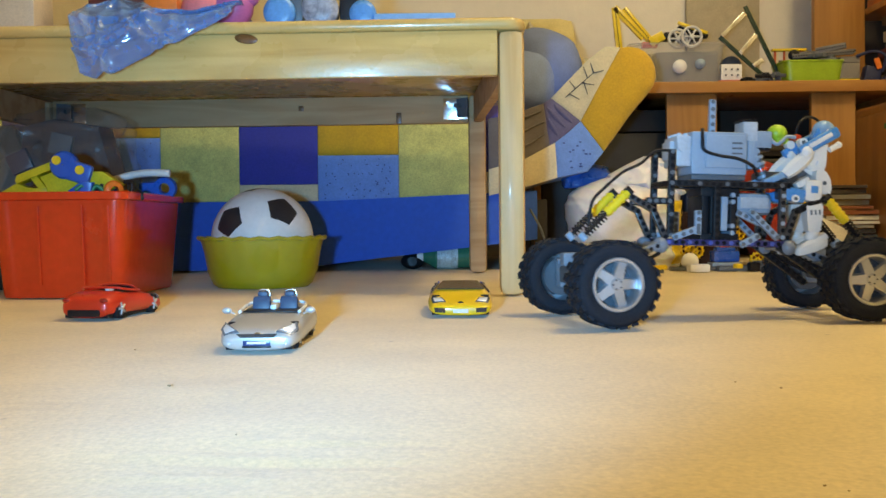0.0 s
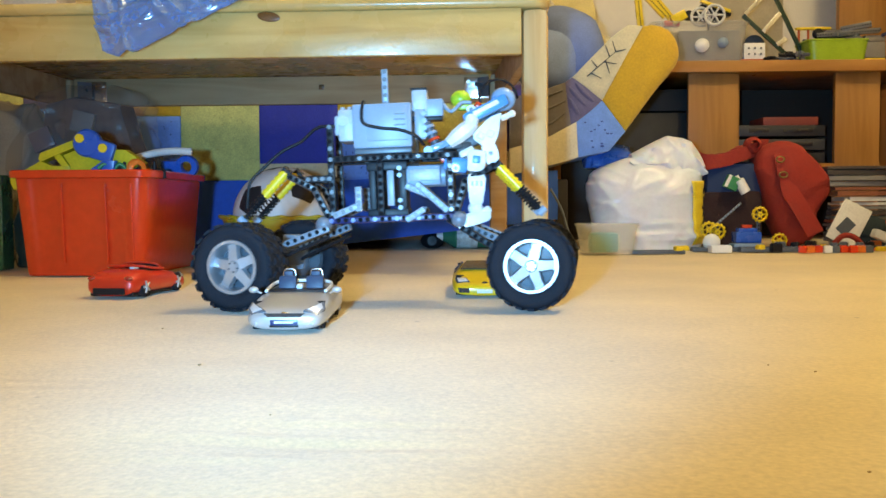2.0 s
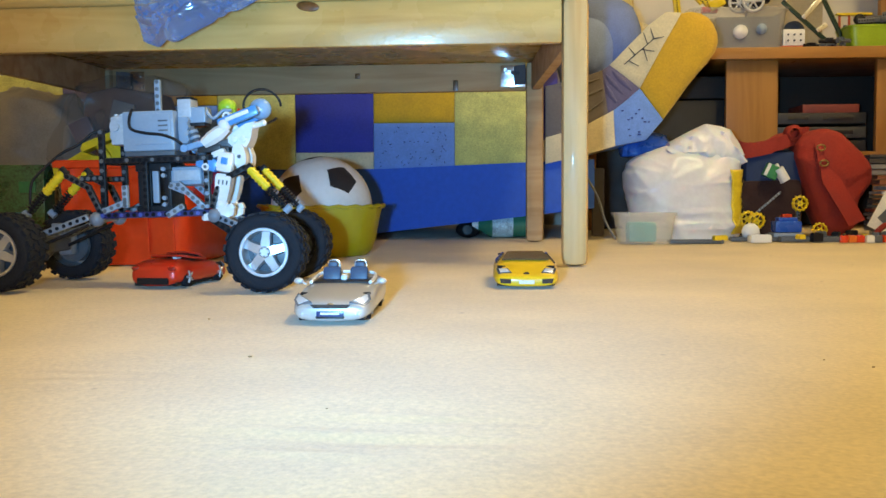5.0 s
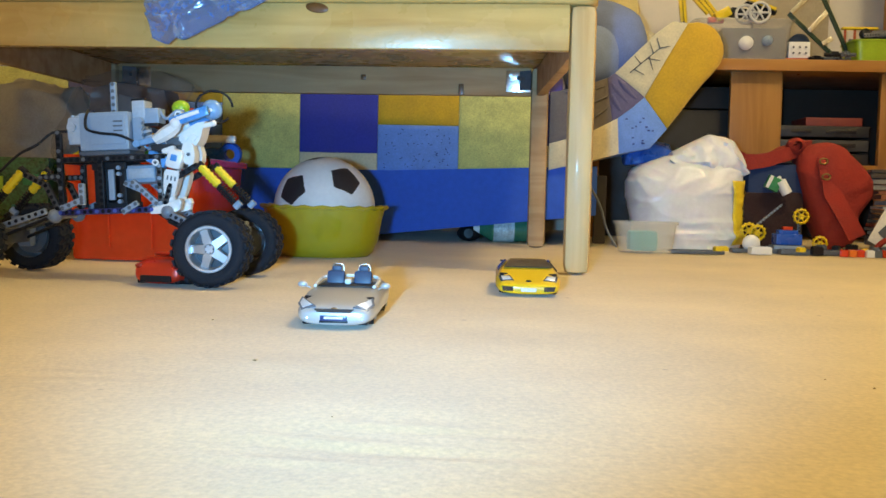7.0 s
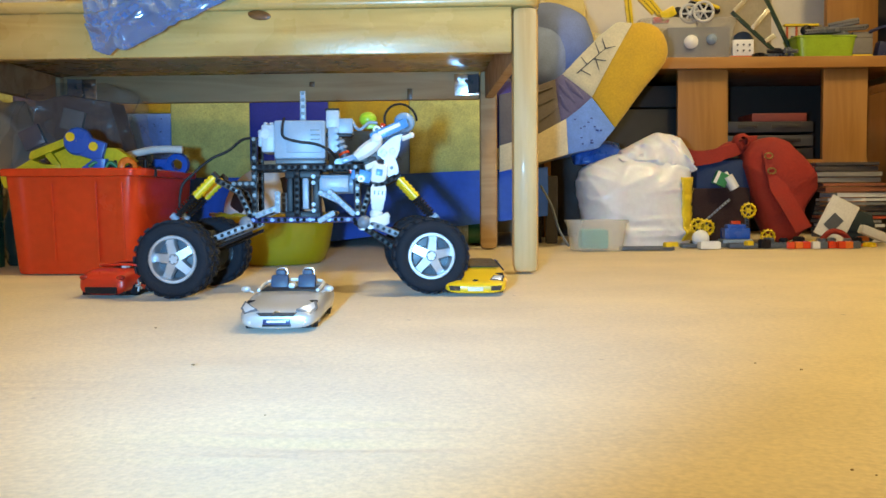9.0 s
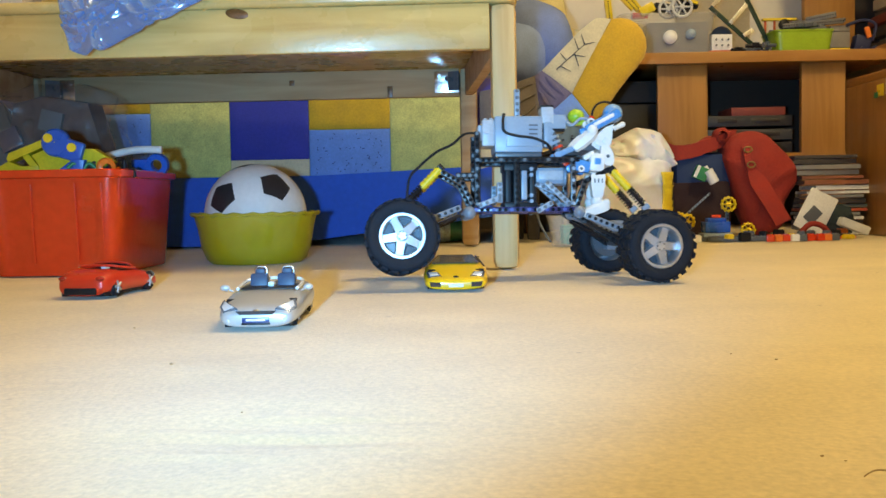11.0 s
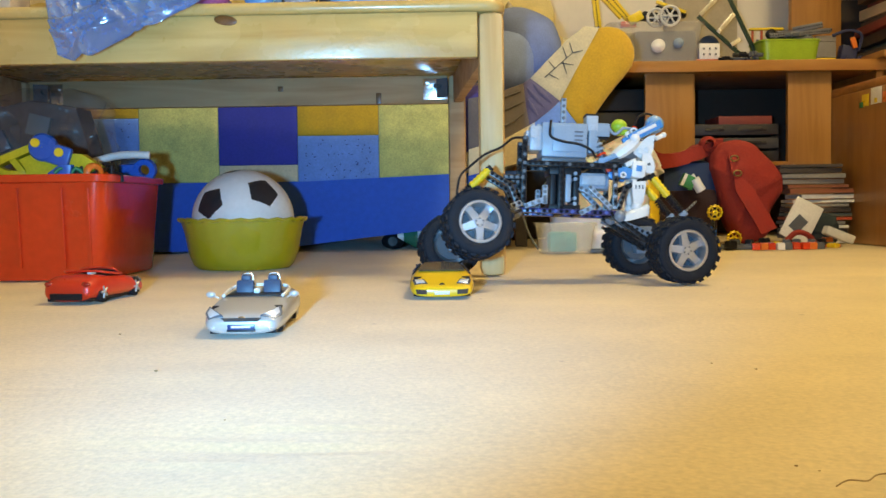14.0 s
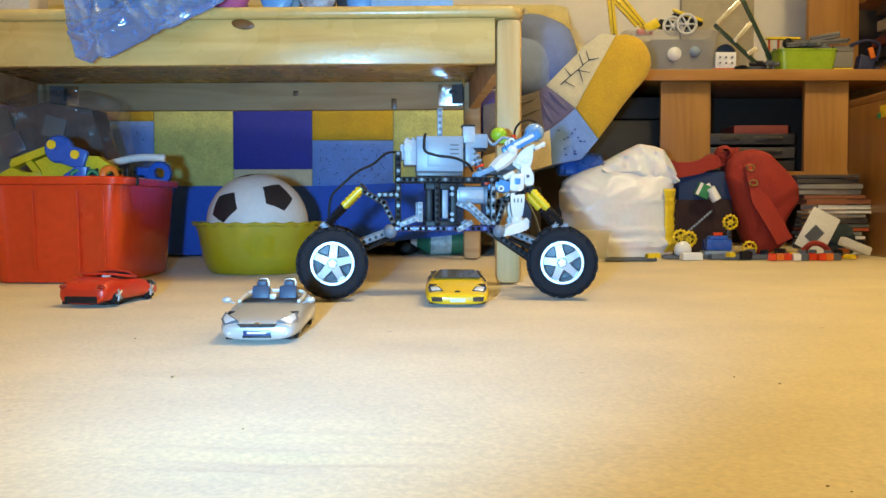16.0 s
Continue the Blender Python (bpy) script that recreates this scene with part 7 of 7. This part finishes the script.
            for i in range(nx):
                for j in range(ny):
                    rod(bm, ((i + 0.5) * s[0] / nx - s[0] / 2, (j + 0.5) * s[1] / ny - s[1] / 2, s[2] - 0.0002), ((i + 0.5) * s[0] / nx - s[0] / 2, (j + 0.5) * s[1] / ny - s[1] / 2, s[2] + 0.0017), 0.0024, n=8)
        return tagged(put("toy_brick", bm, m, m=pose(c[0], c[1], z, 0, 0, rz)), "small plastic toy brick on carpet", "toy brick", "bricks on the carpet")
    brick((0.60, 2.30), (0.15, 0.03, 0.008), DGREY, 2)
    brick((0.735, 2.27), (0.21, 0.032, 0.010), DGREY, -2)
    brick((0.425, 2.20), (0.12, 0.032, 0.007), DGREY, 3)
    brick((0.575, 2.235), (0.046, 0.03, 0.016), WHITE, 4)
    for k in range(9):
        brick((0.755 + 0.019 * k, 2.215 + 0.004 * (k % 3)), (0.017, 0.016, 0.015), [REDP, ORANGE, REDP, WHITE, DGREY, REDP, REDP, ORANGE, DGREY][k], rnd.uniform(-12, 12))
    for k in range(26):
        brick((rnd.uniform(0.62, 0.99), rnd.uniform(2.25, 2.42)), (rnd.choice([0.016, 0.024, 0.032]), 0.016, rnd.choice([0.0065, 0.0096, 0.0192])), rnd.choice([DGREY, REDP, YELLOW, TAN, BLACK, DGREY, BLACK, ORANGE, DGREY]), rnd.uniform(0, 180))
    for x, y in ((0.47, 2.19), (0.487, 2.205), (0.668, 2.24)):
        brick((x, y), (0.016, 0.016, 0.0096), YELLOW, 30 * x, z=0.007)
    # blue toy car body
    t = thing("blue_toy_cart", "small blue brick toy cart on carpet", "toy", pose(0.662, 2.33, 0.0))
    bm = bmesh.new()
    box(bm, (0, 0, 0.032), (0.060, 0.045, 0.026), None, 0, 0.003)
    box(bm, (0.0, 0, 0.049), (0.045, 0.03, 0.010), None, 0, 0.003)
    put("body", bm, BRICKBLUE, t)
    bm = bmesh.new()
    box(bm, (0, 0, 0.010), (0.07, 0.05, 0.016), None, 0, 0.002)
    put("base", bm, LGREY, t)
    bm = bmesh.new()
    box(bm, (0, 0, 0.058), (0.022, 0.016, 0.008), None, 0, 0.001)
    put("roof_light", bm, REDP, t)

    # yellow gear hubs
    def hub(c, r, ry=0):
        bm = bmesh.new()
        for k in range(12):
            a = 2 * math.pi * k / 12
            orb(bm, (r * 0.84 * math.cos(a), 0, r * 0.84 * math.sin(a)), r * 0.21, (1, 1.4, 1), u=8, v=6)
        lathe(bm, [(r * 0.78, -0.007), (r * 0.88, -0.006), (r * 0.88, 0.006), (r * 0.78, 0.007), (r * 0.70, 0.004), (r * 0.70, -0.004), (r * 0.78, -0.007)], 28, "y")
        lathe(bm, [(r * 0.10, -0.006), (r * 0.34, -0.006), (r * 0.34, 0.006), (r * 0.10, 0.006), (r * 0.10, -0.006)], 18, "y")
        for k in range(6):
            a = 2 * math.pi * k / 6
            rod(bm, (r * 0.3 * math.cos(a), 0, r * 0.3 * math.sin(a)), (r * 0.76 * math.cos(a), 0, r * 0.76 * math.sin(a)), r * 0.085, n=6)
        return tagged(put("yellow_hub", bm, YELLOW, m=pose(*c, ry, 0, 0)), "yellow spoked plastic toy wheel hub", "toy wheel", "yellow hubs on the carpet")
    hub((0.775, 2.44, 0.019), 0.0195)
    hub((0.702, 2.36, 0.086), 0.0195)
    hub((0.590, 2.32, 0.046), 0.0205, 10)
    hub((0.574, 2.335, 0.050), 0.020, 6)
    t = thing("hub_stand", "grey technic axle frame holding yellow hubs", "toy", pose(0.66, 2.36, 0))
    put_beam("axle_post", (0.042, 0.012, 0.003), (0.042, 0.012, 0.09), [DGREY, BLACK, LGREY], t, w=0.008, t=0.008)
    put_beam("slanted_axle", (-0.062, 0.0, 0.062), (-0.005, 0.0, 0.112), [LGREY, DGREY, DGREY], t, w=0.005, t=0.005)
    put_beam("axle_post", (-0.072, -0.02, 0.003), (-0.066, -0.015, 0.062), [DGREY, BLACK, LGREY], t, w=0.008, t=0.008)
    put_beam("foot_bar", (-0.07, -0.01, 0.005), (0.045, 0.01, 0.005), [DGREY, BLACK, LGREY], t, w=0.008, t=0.008)
    bm = bmesh.new()
    lathe(bm, [(0.001, -0.008), (0.018, -0.008), (0.021, 0.0), (0.018, 0.008), (0.001, 0.008)], 24, "y")
    tagged(put("white_disc", bm, WHITE, m=pose(0.572, 2.30, 0.021)), "white plastic disc leaning by bag", "toy wheel")
    # white picture card leaning, plastic bits
    bm = bmesh.new()
    box(bm, (0, 0, 0.055), (0.075, 0.006, 0.105), None, 0, 0.003)
    box(bm, (-0.005, -0.004, 0.045), (0.030, 0.002, 0.040), Matrix.Rotation(0.3, 4, "Y"), 1)
    tagged(put("white_card_case", bm, [PAPER, DGREY], m=pose(0.908, 2.405, 0.012, 0, 27, 0)), "white card case leaning on red bag", "case")
    bm = bmesh.new()
    box(bm, (0, 0, 0), (0.075, 0.03, 0.022), None, 0, 0.005)
    tagged(put("white_block", bm, mat("dull_white_plastic", (0, 0, 0)), m=pose(1.008, 2.36, 0.027, 0, 22, 0)), "dull white plastic block on carpet", "toy part")
    bm = blob(0.055, 0.05, 0.085, 4, 0.012, 22, 0.5, 30, 18)
    tagged(put("dark_cloth", bm, mat("dark_teal_cloth", (0.018, 0.03, 0.035), 0.9), m=pose(0.985, 2.46, 0), split=1.2), "dark crumpled cloth on carpet", "cloth")
    bm = bmesh.new()
    tube(bm, spline([(0.86, 2.33, 0.004), (0.885, 2.32, 0.034), (0.915, 2.32, 0.030), (0.94, 2.33, 0.004)]), 0.007, 8)
    tagged(put("red_strap_end", bm, mat("red_canvas", (0, 0, 0))), "red strap end looped on carpet", "strap")
    # black block, body and lid, added for the deep shade in the left shelf bay
    t = thing("bay_shade_block", "large black block added for the shade under shelf", "case", pose(0.51, 3.24, 0))
    bm = bmesh.new()
    box(bm, (0, 0, 0.20), (0.44, 0.34, 0.40), bev=0.01)
    put("body", bm, mat("bay_shade_block", (0.02, 0.018, 0.017), 0.6), t)
    bm = bmesh.new()
    box(bm, (0, 0, 0.437), (0.448, 0.346, 0.07), bev=0.01)
    put("lid", bm, mat("bay_shade_block", (0, 0, 0)), t)
    # stacks of disc cases
    g = "stacked disc cases"
    z = 0.0
    for k in range(17):
        h = rnd.choice([0.0104, 0.0104, 0.0142])
        w = (0.160 if k > 8 else 0.145) + rnd.uniform(-0.012, 0.012)
        cx = 1.02 + rnd.uniform(-0.010, 0.010) + (0.015 if k in (9, 10) else 0) - (0.03 if k > 12 else 0)
        ob = thing("disc_case", "clear plastic disc case in stack", "disc case", pose(cx, 2.545 + rnd.uniform(-0.008, 0.008), z, 0, 0, rnd.uniform(-9, 9)), g)
        bm = bmesh.new()
        box(bm, (0, 0, h / 2), (w, 0.125, h - 0.0012), bev=0.0008)
        put("shell", bm, mat("case_plastic", (0.45, 0.45, 0.44), 0.12, alpha=0.14), ob)
        bm = bmesh.new()
        box(bm, (0.0, 0.0, h / 2), (w - 0.001, 0.1262, h - 0.0035))
        put("sleeve", bm, rnd.choice([PAPER, PAPER, mat("bright_rust_card", (0.50, 0.08, 0.02), 0.6), mat("grey_card", (0.24, 0.23, 0.21), 0.5), MATS["dark_card"], mat("grey_card", (0, 0, 0)), mat("rust_card", (0.30, 0.10, 0.04), 0.6), MATS["grey_green_card"], MATS["dark_card"]]), ob)
        z += h


floor_clutter()
motions()
